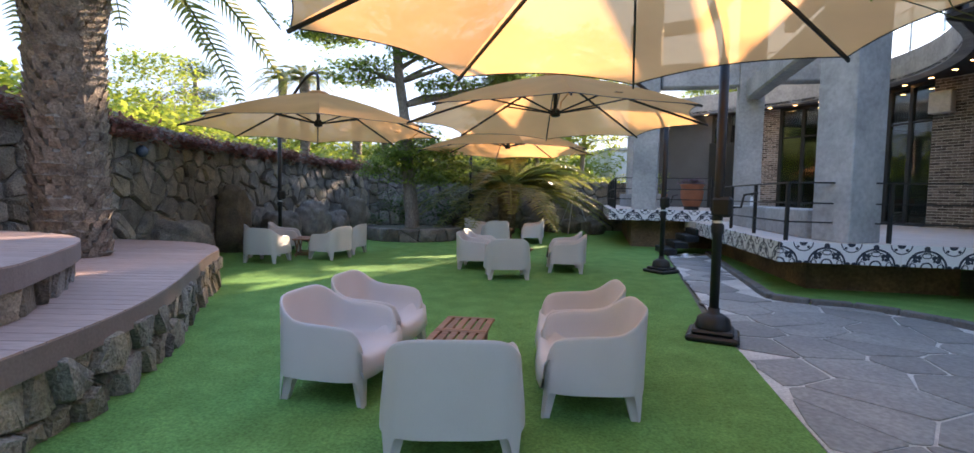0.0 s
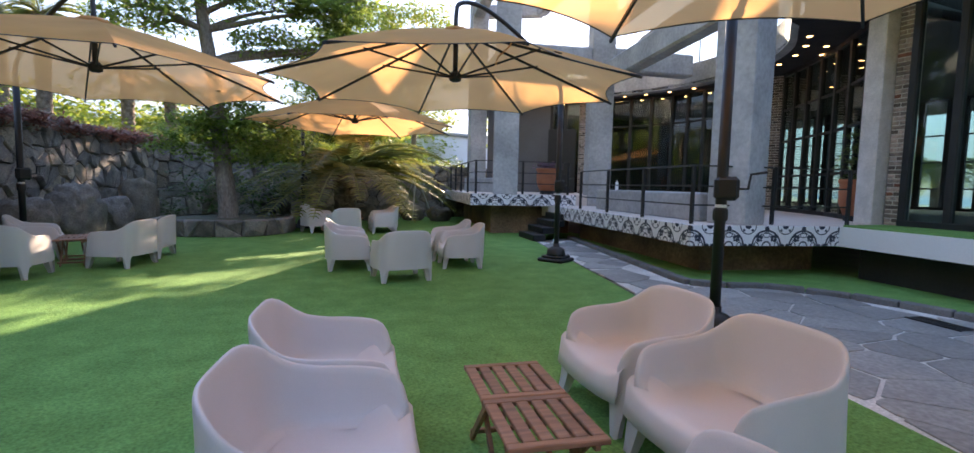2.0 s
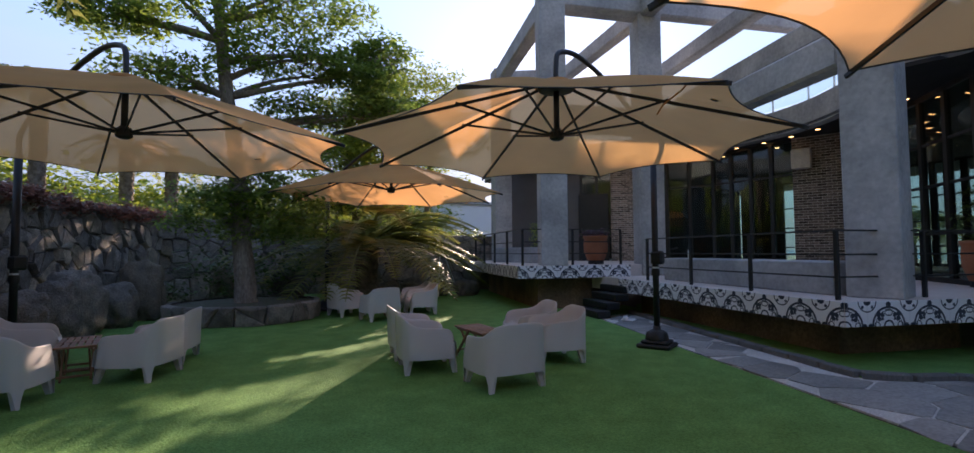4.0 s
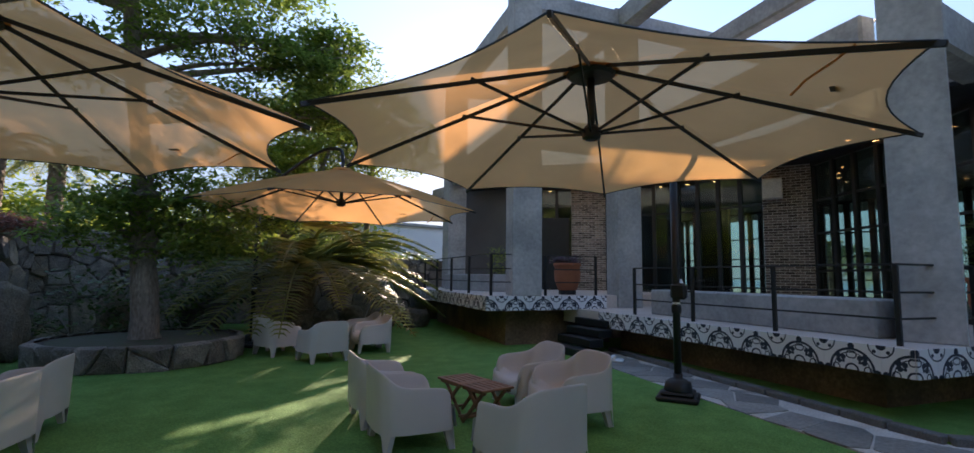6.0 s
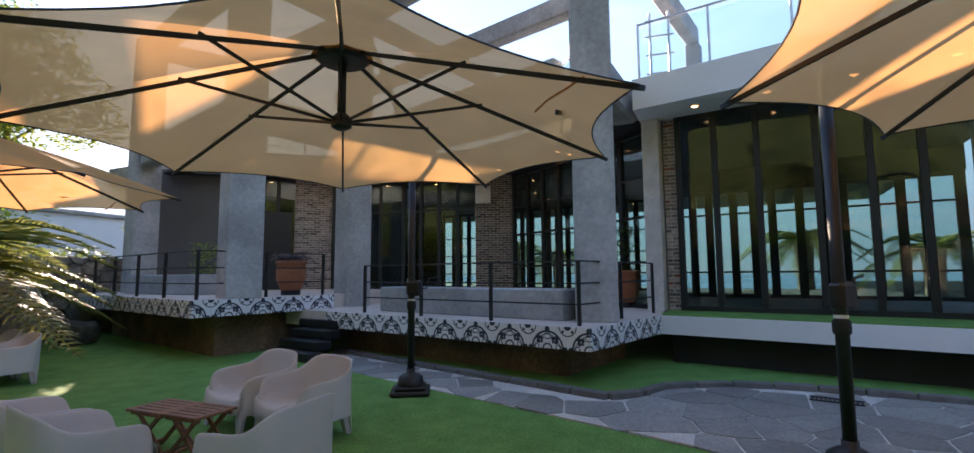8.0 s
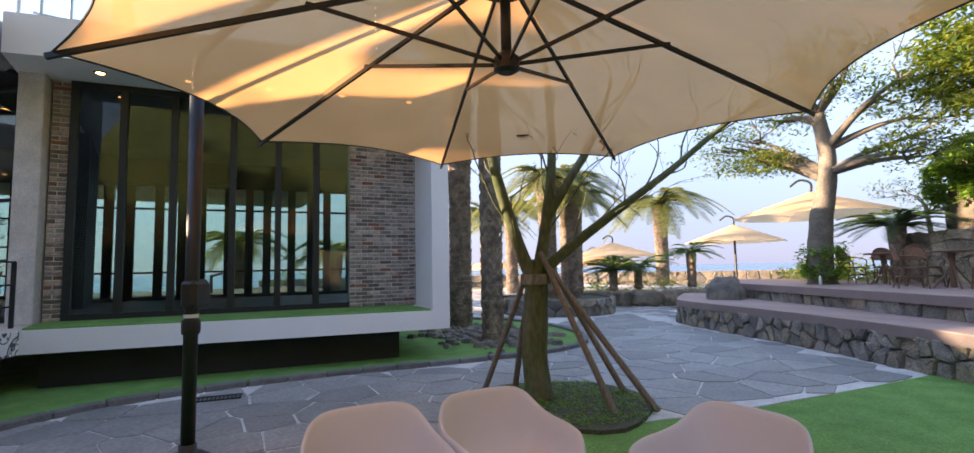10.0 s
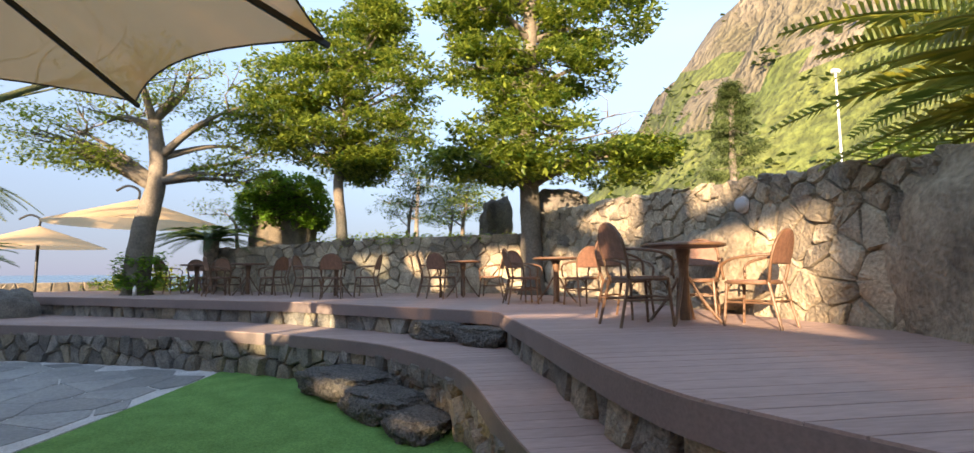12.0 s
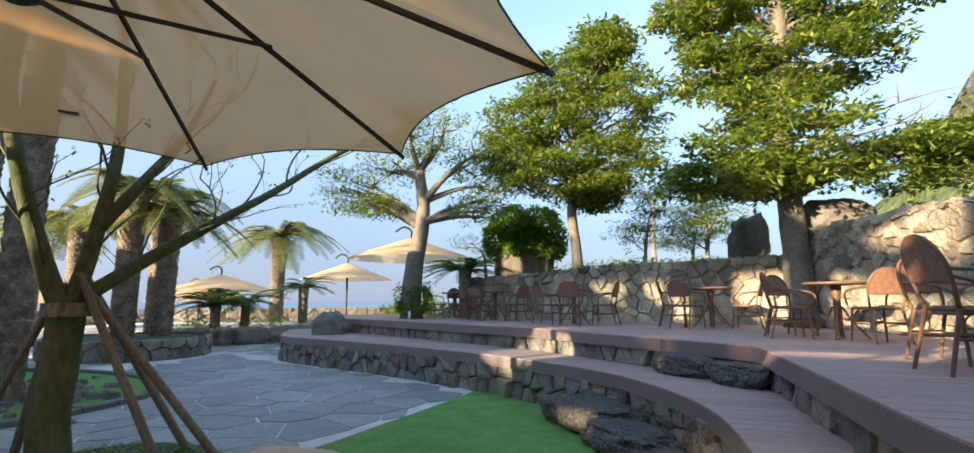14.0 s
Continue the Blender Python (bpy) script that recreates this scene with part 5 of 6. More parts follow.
SAGO = "sago palm with stiff dark feathery fronds"
# the last one, by the terrace wall, has sunlight in its leaf colour
for i, (x, y, z, h, L, leaf) in enumerate(((3.1, -8.9, 0.9, 1.3, 1.5, CYCAD), (12.53, -9.5, 0.45, 0.75, 1.75, CYCAD), (12.54, -10.89, 0.45, 0.85, 1.75, CYCAD), (10.09, -11.0, 0.6, 1.25, 1.25, CYCAD), (-6.35, 2.2, 1.7, 0.85, 2.2, CYCADSUNLIT))):
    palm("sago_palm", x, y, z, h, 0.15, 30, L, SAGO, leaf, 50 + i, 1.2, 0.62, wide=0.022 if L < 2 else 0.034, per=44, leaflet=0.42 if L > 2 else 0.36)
palm("sago_palm", 0.7, 18.1, 0.0, 1.55, 0.30, 44, 4.1, "large feathery palm with long arching fronds by the wall", PALMLEAF, 60, 1.2, 0.78, per=48, wide=0.028)


def limb(g, a, d, length, r, depth, rng, tips, bend=0.25, split=3):
    """A branch that forks; gathers its ends in tips."""
    pts, p = [Vector(a)], Vector(a)
    d = Vector(d).normalized()
    for i in range(4):
        d = (d + Vector((rng.uniform(-bend, bend), rng.uniform(-bend, bend), rng.uniform(-bend * 0.3, bend * 0.5)))).normalized()
        p = p + d * length / 4
        pts.append(p.copy())
    g.tube(arc(pts, 3), [r * (1 - 0.5 * i / 12) for i in range(13)], 7, wobble=0.08)
    if depth == 0:
        tips.append(p)
        return
    if depth == 1:
        tips.append(pts[2])
    for k in range(split):
        e = (d + Vector((rng.uniform(-0.9, 0.9), rng.uniform(-0.9, 0.9), rng.uniform(-0.25, 0.6)))).normalized()
        limb(g, pts[-1 - (k % 2)], e, length * rng.uniform(0.55, 0.8), r * 0.5, depth - 1, rng, tips, bend, split)


def leafy_tree(at, z0, trunk, r, blobs, label, leaf, seed, count=28, size=0.14, clump=0.34, bark=None, name="tree", per=60, limbs=2, wide=0.45, spars=1.0):
    """A tree: a trunk through the given offsets, limbs to each mass of the crown, and leaves in many clumps."""
    rng = random.Random(seed)
    t = thing(name, pose(at[0], at[1], z0), label, "tree")
    g = Geo()
    path = arc([Vector(p) for p in trunk], 5)
    n = len(path)
    g.tube(path, [r * (1.35 if i == 0 else 1.0) * (1 - 0.55 * i / n) for i in range(n)], 12, wobble=0.12)
    ends = []
    for (bx, by, bz), (rx, ry, rz) in blobs:
        start = min(path[n // 3:], key=lambda p: (p - Vector((bx, by, bz - rz))).length)
        c = Vector((bx, by, bz))
        for k in range(limbs):
            aim = c + Vector((rng.uniform(-rx, rx), rng.uniform(-ry, ry), rng.uniform(-rz, rz))) * 0.6
            mid = start.lerp(aim, 0.5) + Vector((rng.uniform(-0.2, 0.2), rng.uniform(-0.2, 0.2), 0.1))
            g.tube(arc([start, mid, aim], 4), [r * 0.34 * (1 - 0.88 * i / 8) for i in range(9)], 6)
            for q in range(3):
                e = aim + Vector((rng.uniform(-rx, rx), rng.uniform(-ry, ry), rng.uniform(-rz, rz))) * 0.5
                g.tube([mid.lerp(aim, 0.6), mid.lerp(e, 0.7), e], [r * 0.10, r * 0.06, r * 0.02], 5)
                for q2 in range(3):
                    e2 = e + Vector((rng.uniform(-1, 1), rng.uniform(-1, 1), rng.uniform(-0.3, 1))) * 0.45
                    g.tube([mid.lerp(e, 0.8), e.lerp(e2, 0.5), e2], [r * 0.045, r * 0.03, r * 0.012], 4)
    part("trunk", g, bark or BARK, t, smooth=True)
    cs = []
    for (bx, by, bz), (rx, ry, rz) in blobs:
        for k in range(per):
            d = Vector((rng.gauss(0, 1), rng.gauss(0, 1), rng.gauss(0, 1))).normalized() * rng.uniform(0.45, 1.08)
            cs.append((bx + d.x * rx, by + d.y * ry, bz + d.z * rz))
    part("crown", leaves(cs, count, clump, size, rng, 0.55, wide), leaf, t, "many small glossy leaves in uneven clumps")
    return t


# trees round the terrace
leafy_tree((-0.3, -7.35), 1.9, [(0, 0, -0.9), (0.03, 0, 0.4), (0.13, 0.05, 1.6), (0.05, 0, 2.9), (-0.05, 0, 4.2)], 0.15,
           [((0.8, 0, 2.6), (1.25, 1.3, 0.6)), ((1.5, -0.2, 3.1), (1.1, 1.3, 0.7)), ((-1.0, 0.1, 2.8), (1.15, 1.3, 0.65)), ((-0.4, 0, 2.0), (0.8, 0.8, 0.4)), ((0.9, 0.1, 3.9), (1.5, 1.3, 0.7)), ((-0.9, 0, 3.9), (1.3, 1.4, 0.8)), ((-0.2, 0, 4.9), (1.5, 1.2, 0.8)), ((-0.7, 0, 5.6), (0.7, 0.7, 0.6))],
           "evergreen tree with a slim pale trunk and dense green crown", LEAF, 71, 62, 0.14, 0.30, PALEBARK, per=80)
leafy_tree((-4.25, -5.15), UP_Z, [(0, 0, 0), (0.02, 0, 0.9), (0.05, 0, 1.9), (0.1, 0, 3.4), (0.0, 0, 5.2), (0, 0, 6.9)], 0.25,
           [((1.35, -0.3, 2.7), (1.1, 1.2, 0.42)), ((0.5, 0.5, 2.5), (0.9, 1.0, 0.35)), ((-1.4, 0.3, 2.6), (1.2, 1.2, 0.42)), ((-2.2, 0.3, 2.9), (0.8, 0.9, 0.3)), ((0.2, 0.3, 3.1), (1.6, 1.4, 0.45)), ((0.2, 0, 3.8), (1.2, 1.2, 0.4)), ((1.0, -0.2, 4.7), (1.0, 1.1, 0.45)), ((-0.6, 0, 4.6), (1.2, 1.2, 0.4)), ((1.2, 0, 5.7), (1.0, 1.1, 0.5)), ((-1.2, 0, 5.7), (1.4, 1.2, 0.5)), ((0.1, 0, 6.5), (1.6, 1.5, 0.6)), ((-2.0, 0, 6.6), (0.9, 0.9, 0.4)), ((0.2, 0, 7.8), (1.5, 1.3, 0.8))],
           "tall evergreen tree in tiers of glossy leaves at the terrace wall", LEAF, 72, 60, 0.14, 0.28, PALEBARK, per=66, limbs=2)
leafy_tree((3.98, -7.3), 0.85, [(0, 0, 0), (0, 0, 0.7), (-0.08, 0, 1.5), (-0.2, 0, 2.1), (-0.3, 0, 2.9), (-0.2, 0.1, 3.9)], 0.30,
           [((1.8, 0.2, 3.5), (0.9, 0.9, 0.7)), ((0.6, 0, 4.4), (1.0, 1.0, 0.8)), ((-0.6, 0.2, 4.9), (1.0, 1.0, 0.7)), ((-1.7, -0.2, 4.0), (0.9, 0.9, 0.8)), ((-1.9, 0, 2.9), (0.8, 0.8, 0.5)), ((0.9, 0.3, 3.0), (0.7, 0.7, 0.4))],
           "spring tree with thick pale limbs and sparse yellow-green leaves", LEAFBRIGHT, 73, 26, 0.11, 0.42, PALEBARK, per=60, limbs=3)
leafy_tree((3.0, -11.0), 0.4, [(0, 0, 0), (0.1, 0, 1.2), (0.2, 0, 2.4)], 0.09, [((0.4, 0, 2.9), (1.1, 1.0, 0.35)), ((-0.7, 0, 2.6), (0.9, 0.8, 0.3))],
           "small tree with flat layers of fresh green leaves", LEAFBRIGHT, 74, 16, 0.10, 0.3, per=36)
for i, (x, y, s) in enumerate(((-1.9, -12.5, 1.0), (-3.4, -13.5, 0.9), (-3.4, -9.4, 0.8))):
    leafy_tree((x, y), 1.7, [(0, 0, 0), (0.1, 0, 1.0 * s), (0.0, 0.1, 2.0 * s)], 0.08, [((0.5 * s, 0, 1.9 * s), (0.8 * s, 0.8, 0.6 * s)), ((-0.5 * s, 0, 2.2 * s), (0.8 * s, 0.8, 0.55 * s)), ((0, 0, 2.8 * s), (0.6 * s, 0.6, 0.4))],
               "small grey-green olive-like tree behind the wall", LEAFDARK if i < 2 else LEAFBRIGHT, 75 + i, 18, 0.12, 0.3, per=40)
leafy_tree((-2.3, -20.0), 1.5, [(0, 0, 0), (0.1, 0, 2.0), (0, 0, 4.4)], 0.14, [((0.9, 0, 3.2), (1.1, 1.0, 0.25)), ((-0.8, 0, 4.0), (1.0, 1.0, 0.25)), ((0.2, 0, 4.9), (0.9, 0.9, 0.25)), ((-0.2, 0, 2.5), (0.9, 0.9, 0.2))],
           "thin pine with flat tiers of needles", LEAFDARK, 79, 14, 0.2, 0.3, per=40, wide=0.12)
# trees at the far lawn
leafy_tree((-2.35, 15.6), 0.25, [(0, 0, 0), (-0.05, 0, 0.8), (-0.15, 0.1, 1.8), (-0.25, 0.1, 3.2), (-0.5, 0.2, 5.0), (-0.7, 0.2, 7.2)], 0.24,
           [((0.8, 0, 1.9), (1.1, 1.1, 0.6)), ((-0.7, 0.2, 2.1), (1.0, 1.0, 0.6)), ((0.1, -0.3, 2.7), (1.0, 1.0, 0.5)), ((1.4, 0, 4.4), (1.5, 1.2, 0.35)), ((-1.7, 0.3, 4.9), (1.5, 1.2, 0.4)), ((0.5, 0, 5.6), (1.7, 1.4, 0.4)), ((2.2, 0, 5.3), (1.1, 1.0, 0.3)), ((-1.0, 0, 6.4), (1.8, 1.4, 0.5)), ((1.2, 0.2, 6.8), (1.6, 1.3, 0.45)), ((-0.3, 0, 7.8), (1.6, 1.3, 0.6)), ((-2.6, 0, 6.0), (1.0, 1.0, 0.35)), ((3.0, 0, 4.6), (0.8, 0.8, 0.4)), ((2.9, 0.2, 6.0), (0.9, 0.9, 0.4))],
           "large dark evergreen tree in the round stone planter", LEAFMID, 81, 30, 0.15, 0.38, BARK, per=76)
for i, (x, y, hh) in enumerate(((1.6, 26.0, 0.95),)):
    leafy_tree((x, y), 0.8, [(0, 0, 0), (0.1, 0, 1.6), (0, 0.1, 3.6 * hh)], 0.2, [((1.0, 0, 3.0 * hh), (1.6, 1.4, 0.9)), ((-1.0, 0, 3.2 * hh), (1.6, 1.4, 0.9)), ((0.2, 0, 4.4 * hh), (1.7, 1.4, 0.9)), ((-0.3, 0, 5.4 * hh), (1.1, 1.0, 0.6))],
               "dense dark broadleaf tree behind the far wall", LEAFDARK, 85 + i, 34, 0.2, 0.45, per=70)
# sized to shade lawn and umbrellas; the last two are unseen, added for that
for i, (x, y, s) in enumerate(((2.2, 24.0, 1.8), (4.6, 25.2, 2.05), (11.8, 25.8, 1.6), (15.6, 26.6, 1.5))):
    leafy_tree((x, y), 0.0, [(0, 0, 0), (0.1, 0, 1.5 * s), (0.3, 0, 3.0 * s)], 0.16, [((0.5 * s, 0, 3.4 * s), (1.3 * s, 1.2, 0.7 * s)), ((-0.8 * s, 0, 3.0 * s), (1.1 * s, 1.2, 0.7 * s)), ((0, 0, 4.2 * s), (1.2 * s, 1.2, 0.6 * s)), ((-0.2 * s, 0, 2.2 * s), (1.4 * s, 1.0, 0.5 * s))],
               "tree with fresh light-green leaves behind the wall, placed to shade the lawn", LEAFBRIGHT, 182 + i, 36, 0.2, 0.5, per=110)
leafy_tree((-10.2, 15.2), 0.6, [(0, 0, 0), (0.1, 0, 1.5), (0, 0, 3.0)], 0.16, [((0.8, 0, 3.0), (1.4, 1.3, 0.9)), ((-1.0, 0, 3.2), (1.4, 1.3, 0.9)), ((0, 0, 4.2), (1.3, 1.2, 0.8))],
           "yellow-green leafy tree behind the stone wall", LEAFBRIGHT, 83, 26, 0.17, 0.4, per=50)
leafy_tree((-14.5, 25.0), 0.5, [(0, 0, 0), (0.1, 0, 2.5), (0, 0, 6.5)], 0.2, [((0.7, 0, 3.6), (1.8, 1.4, 0.4)), ((-0.8, 0, 4.6), (1.6, 1.4, 0.4)), ((0.4, 0, 5.6), (1.3, 1.2, 0.4)), ((0, 0, 6.8), (0.9, 0.9, 0.5))],
           "dark pine in tiers behind the hedge", LEAFDARK, 84, 22, 0.24, 0.45, per=46, wide=0.15)


def thicket(name, line, z0, z1, depth, leaf, label, seed, per=7.0, size=0.26, count=26, spread=0.6):
    """A mass of shrubs along a line, as one thing that nobody could count."""
    rng = random.Random(seed)
    cs = []
    for a, c in zip(line, line[1:]):
        a, c = Vector(a), Vector(c)
        L = (c - a).length
        for k in range(int(L * per)):
            p = a.lerp(c, rng.random())
            s = (p.x * 0.31 + p.y * 0.17)
            top = z0 + (z1 - z0) * (0.62 + 0.38 * noise.noise(Vector((s * 2.1, seed, 0))) + 0.2 * noise.noise(Vector((s * 7, seed, 3))))
            cs.append((p.x + rng.uniform(-depth, depth), p.y + rng.uniform(-depth, depth), z0 + (top - z0) * rng.random() ** 0.7))
    return solid(name, leaves(cs, count, spread, size, rng, 0.7, 0.6), leaf, label, "shrubs", kind="stuff")


thicket("hedge", [(-9.5, 6), (-9.5, 14), (-9.0, 22), (-4, 27), (3, 28)], 0.8, 4.3, 1.2, LEAFBRIGHT, "sunlit green shrubs behind the stone wall", 91, 75, 0.2, 30, 0.6)
thicket("hedge", [(-13, 2), (-14, 14), (-13, 26), (-6, 33), (8, 36)], 1.2, 6.4, 2.0, LEAFBRIGHT, "dense green trees beyond the shrubs", 92, 50, 0.32, 30, 0.9)
thicket("hedge", [(-3.6, 17.4), (-2.6, 18.5), (-0.6, 20.2)], 0.2, 2.2, 0.7, LEAFDARK, "dark shrub by the wall", 93, 14, 0.14, 30, 0.4)
thicket("hedge", [(3.6, -9.6), (7.5, -12.5)], 0.4, 1.75, 0.6, LEAFBRIGHT, "low bright green shrubs beyond the deck", 94, 30, 0.12, 26, 0.3)
thicket("hedge", [(14.02, -9.37), (10.81, -12.96)], 0.2, 1.1, 0.7, LEAFBRIGHT, "low green shrubs round the sago palms", 95, 12, 0.14, 26, 0.35)
thicket("hedge", [(0.2, -9.8), (1.9, -10.4)], 0.5, 2.0, 0.4, LEAFDARK, "dark ivy and shrubs at the rock's foot", 96, 26, 0.11, 26, 0.3)
thicket("grass", [(-0.2, -7.6), (-4.0, -6.3)], 2.0, 2.3, 0.5, LEAFBRIGHT, "rough grass and herbs on top of the rubble wall", 97, 40, 0.10, 16, 0.25)
thicket("vines", [(-4.55, 19.3), (-5.5, 15.5), (-6.1, 11.2), (-6.0, 8.0), (-5.95, 5.0)], 2.25, 2.66, 0.2, DRYLEAF, "reddish dry vines creeping over the wall's top", 98, 34, 0.11, 18, 0.2)
thicket("hedge", [(-7, 24), (-1, 24.5), (6, 24)], 1.4, 3.2, 0.8, LEAF, "green shrubs behind the far wall", 99, 14, 0.2, 24, 0.5)

# ivy-clad rock
boulder("ivy_rock", (1.53, -9.6), (1.5, 1.2, 3.2), TANROCK, "upright rock capped with thick ivy", 101, "rock", 0.9)
rng = random.Random(5)
cs = []
for k in range(620):
    d = Vector((rng.gauss(0, 1), rng.gauss(0, 1), rng.gauss(0, 1))).normalized()
    if d.z > -0.55:
        w = 0.95 + 0.2 * abs(d.x)
        cs.append((1.53 + d.x * 0.98 * w, -9.6 + d.y * 0.85, 3.15 + d.z * 0.95 * (1 + 0.15 * abs(d.x)) - 0.2 * (abs(d.x) < 0.15)))
solid("ivy", leaves(cs, 24, 0.18, 0.10, rng, 0.7, 0.8), IVY, "thick green ivy over the rock's head", "ivy", kind="stuff")
cs = [(3.9 + 0.4 * math.cos(a), -7.3 + 0.4 * math.sin(a), 1.05 + 0.75 * rng.random()) for a in [rng.uniform(0, 6.3) for k in range(60)]]
solid("ivy", leaves(cs, 22, 0.16, 0.09, rng, 0.8, 0.8), IVY, "ivy round the foot of the tree", "ivy", kind="stuff")

# staked tree by the path
T = Vector((2.68, 1.6, 0))
RT = Vector((-0.515, -0.857, 0))
tr = thing("staked_tree", pose(T.x, T.y, 0), "leafless tree with mossy bark held by wooden stakes", "tree")
g = Geo()
g.tube(arc([(0, 0, 0), (0.03, 0.02, 0.5), (0.02, 0.0, 1.0), (0.0, 0.0, 1.35)], 5), [0.19, 0.165, 0.15, 0.145, 0.14, 0.14, 0.138, 0.136, 0.135, 0.133, 0.13, 0.13, 0.13, 0.13, 0.13, 0.14], 14, wobble=0.1)
rng = random.Random(8)
tips = []
for pts, r in (([(0, 0, 1.25), RT * -0.2 + Vector((0, 0, 1.75)), RT * -0.46 + Vector((0, 0, 2.7)), RT * -0.55 + Vector((0.1, 0, 3.7)), RT * -0.9 + Vector((0.1, 0, 4.8))], 0.085),
               ([(0, 0, 1.25), RT * 0.12 + Vector((0, 0, 1.9)), RT * 0.22 + Vector((0, 0, 2.8)), RT * 0.3 + Vector((0.1, 0.1, 3.8)), RT * 0.2 + Vector((0.2, 0.1, 4.9))], 0.075),
               ([RT * 0.14 + Vector((0, 0, 2.0)), RT * 0.45 + Vector((0, 0, 2.5)), RT * 0.72 + Vector((0, 0, 2.95)), RT * 1.0 + Vector((0.1, 0, 3.6))], 0.06),
               ([RT * 0.05 + Vector((0, 0, 1.4)), RT * 0.5 + Vector((0, 0, 1.75)), RT * 1.0 + Vector((0, 0, 2.12)), RT * 1.5 + Vector((-0.05, 0, 2.5)), RT * 2.1 + Vector((-0.1, 0, 3.0)), RT * 2.5 + Vector((-0.1, 0, 3.25))], 0.066)):
    line = arc(pts, 5)
    g.tube(line, [r * (1 - 0.75 * i / len(line)) for i in range(len(line))], 9, wobble=0.1)
    for k in range(4, len(line), 2):
        d = (line[k] - line[k - 1]).normalized() + Vector((rng.uniform(-0.8, 0.8), rng.uniform(-0.8, 0.8), rng.uniform(-0.2, 0.7)))
        limb(g, line[k], d, rng.uniform(0.5, 0.9), r * 0.17, 2, rng, tips, 0.35, 2)
part("trunk", g, MOSSBARK, tr, smooth=True)
part("bud_cover", leaves([tuple(p) for p in tips], 5, 0.07, 0.045, rng), LEAFBRIGHT, tr, "first pale leaf buds")
stake_top = Vector((0.0, 0.0, 1.2))
for i, (sx, sy) in enumerate(((0.82, 0.20), (0.62, -0.10), (-0.95, -0.75), (-0.86, -0.28), (-0.35, -0.95))):
    d = Vector((sx, sy, 0)).normalized()
    part("stake", Geo().tube([(sx, sy, 0.0), (d.x * 0.12 - sx * 0.06, d.y * 0.12 - sy * 0.06, 1.5 + 0.04 * i)], [0.035, 0.03], 8, wobble=0.1), POLE, tr, "weathered wooden stake")
part("tie", Geo().turned([(0.165, 1.27), (0.17, 1.29), (0.17, 1.36), (0.165, 1.38)], n=14), BARK, tr, "rope binding round the trunk")
bed = [(T.x - 0.25 + 0.95 * math.cos(a) * (1 + 0.12 * math.sin(3 * a)), T.y - 0.2 + 0.85 * math.sin(a), 0) for a in [2 * math.pi * k / 24 for k in range(24)]]
g = Geo().prism([(p[0], p[1]) for p in bed], -0.02, 0.05)
solid("soil_bed", g, SOIL, "round bed of soil at the tree's foot", "planting bed", kind="structure")
cs = [(T.x - 0.25 + 0.9 * r * math.cos(a), T.y - 0.2 + 0.8 * r * math.sin(a), 0.06) for a, r in [(rng.uniform(0, 6.3), rng.random() ** 0.5) for k in range(330)]]
solid("ground_cover", leaves(cs, 12, 0.09, 0.045, rng, 0.35, 0.4), IVY, "low green ground cover in the tree's bed", "ground cover", kind="stuff")

# round stone planter, its stones face outward
ring = [(-2.35 + 1.45 * math.cos(a), 15.6 + 1.35 * math.sin(a)) for a in [2 * math.pi * k / 28 for k in range(29)]]
stone_wall("planter_ring", ring, 0.0, 0.40, 0.30, 0.10, (LAVA, LAVA), "low round planter of lava stones", 0.35, 300, 21)
solid("soil_planter", Geo().prism([(-2.35 + 1.3 * math.cos(a), 15.6 + 1.2 * math.sin(a)) for a in [2 * math.pi * k / 20 for k in range(20)]], 0.0, 0.36), SOIL, "soil filling the stone planter", "planting bed", kind="structure")
ring = [(11.09 + 1.9 * math.cos(a), -5.38 + 1.7 * math.sin(a)) for a in [2 * math.pi * k / 28 for k in range(29)]]
stone_wall("planter_ring_far", ring, -0.02, 0.5, 0.34, 0.10, (LAVA, TANROCK), "low round planter of lava stones with palms", 0.35, 300, 22)
solid("soil_planter_far", Geo().prism([(11.09 + 1.7 * math.cos(a), -5.38 + 1.5 * math.sin(a)) for a in [2 * math.pi * k / 20 for k in range(20)]], 0.0, 0.46), SOIL, "soil filling the stone planter", "planting bed", kind="structure")

# standing rocks along the walls
for i, (x, y, a, h, m) in enumerate(((-5.75, 11.3, 0.75, 1.55, TANROCK), (-5.35, 12.9, 1.0, 0.95, LAVA), (-5.0, 14.3, 0.95, 1.2, LAVA), (-4.6, 15.4, 0.8, 0.9, LAVA), (-4.35, 16.4, 0.8, 1.35, TANROCK), (-3.0, 18.6, 0.6, 1.1, TANROCK), (-1.3, 19.8, 1.0, 0.95, LAVA), (-5.75, 9.3, 1.1, 0.9, LAVA), (2.4, 19.4, 0.7, 0.6, LAVA), (3.1, 19.0, 0.8, 0.55, LAVA), (4.0, 18.6, 0.8, 0.55, LAVA), (1.6, 19.2, 0.8, 0.5, LAVA), (0.2, 19.5, 0.8, 0.6, LAVA))):
    boulder("standing_rock", (x, y), (a, a * 0.75, h), m, "upright rough rock leaning by the wall", 110 + i, "rock", 0.0, i * 37, group="rocks along the wall")
boulder("boulder", (-5.55, 1.95), (2.0, 0.75, 1.75), BOULDERROCK, "huge pitted tan boulder in the terrace wall", 131, "boulder", 0.6, 78)
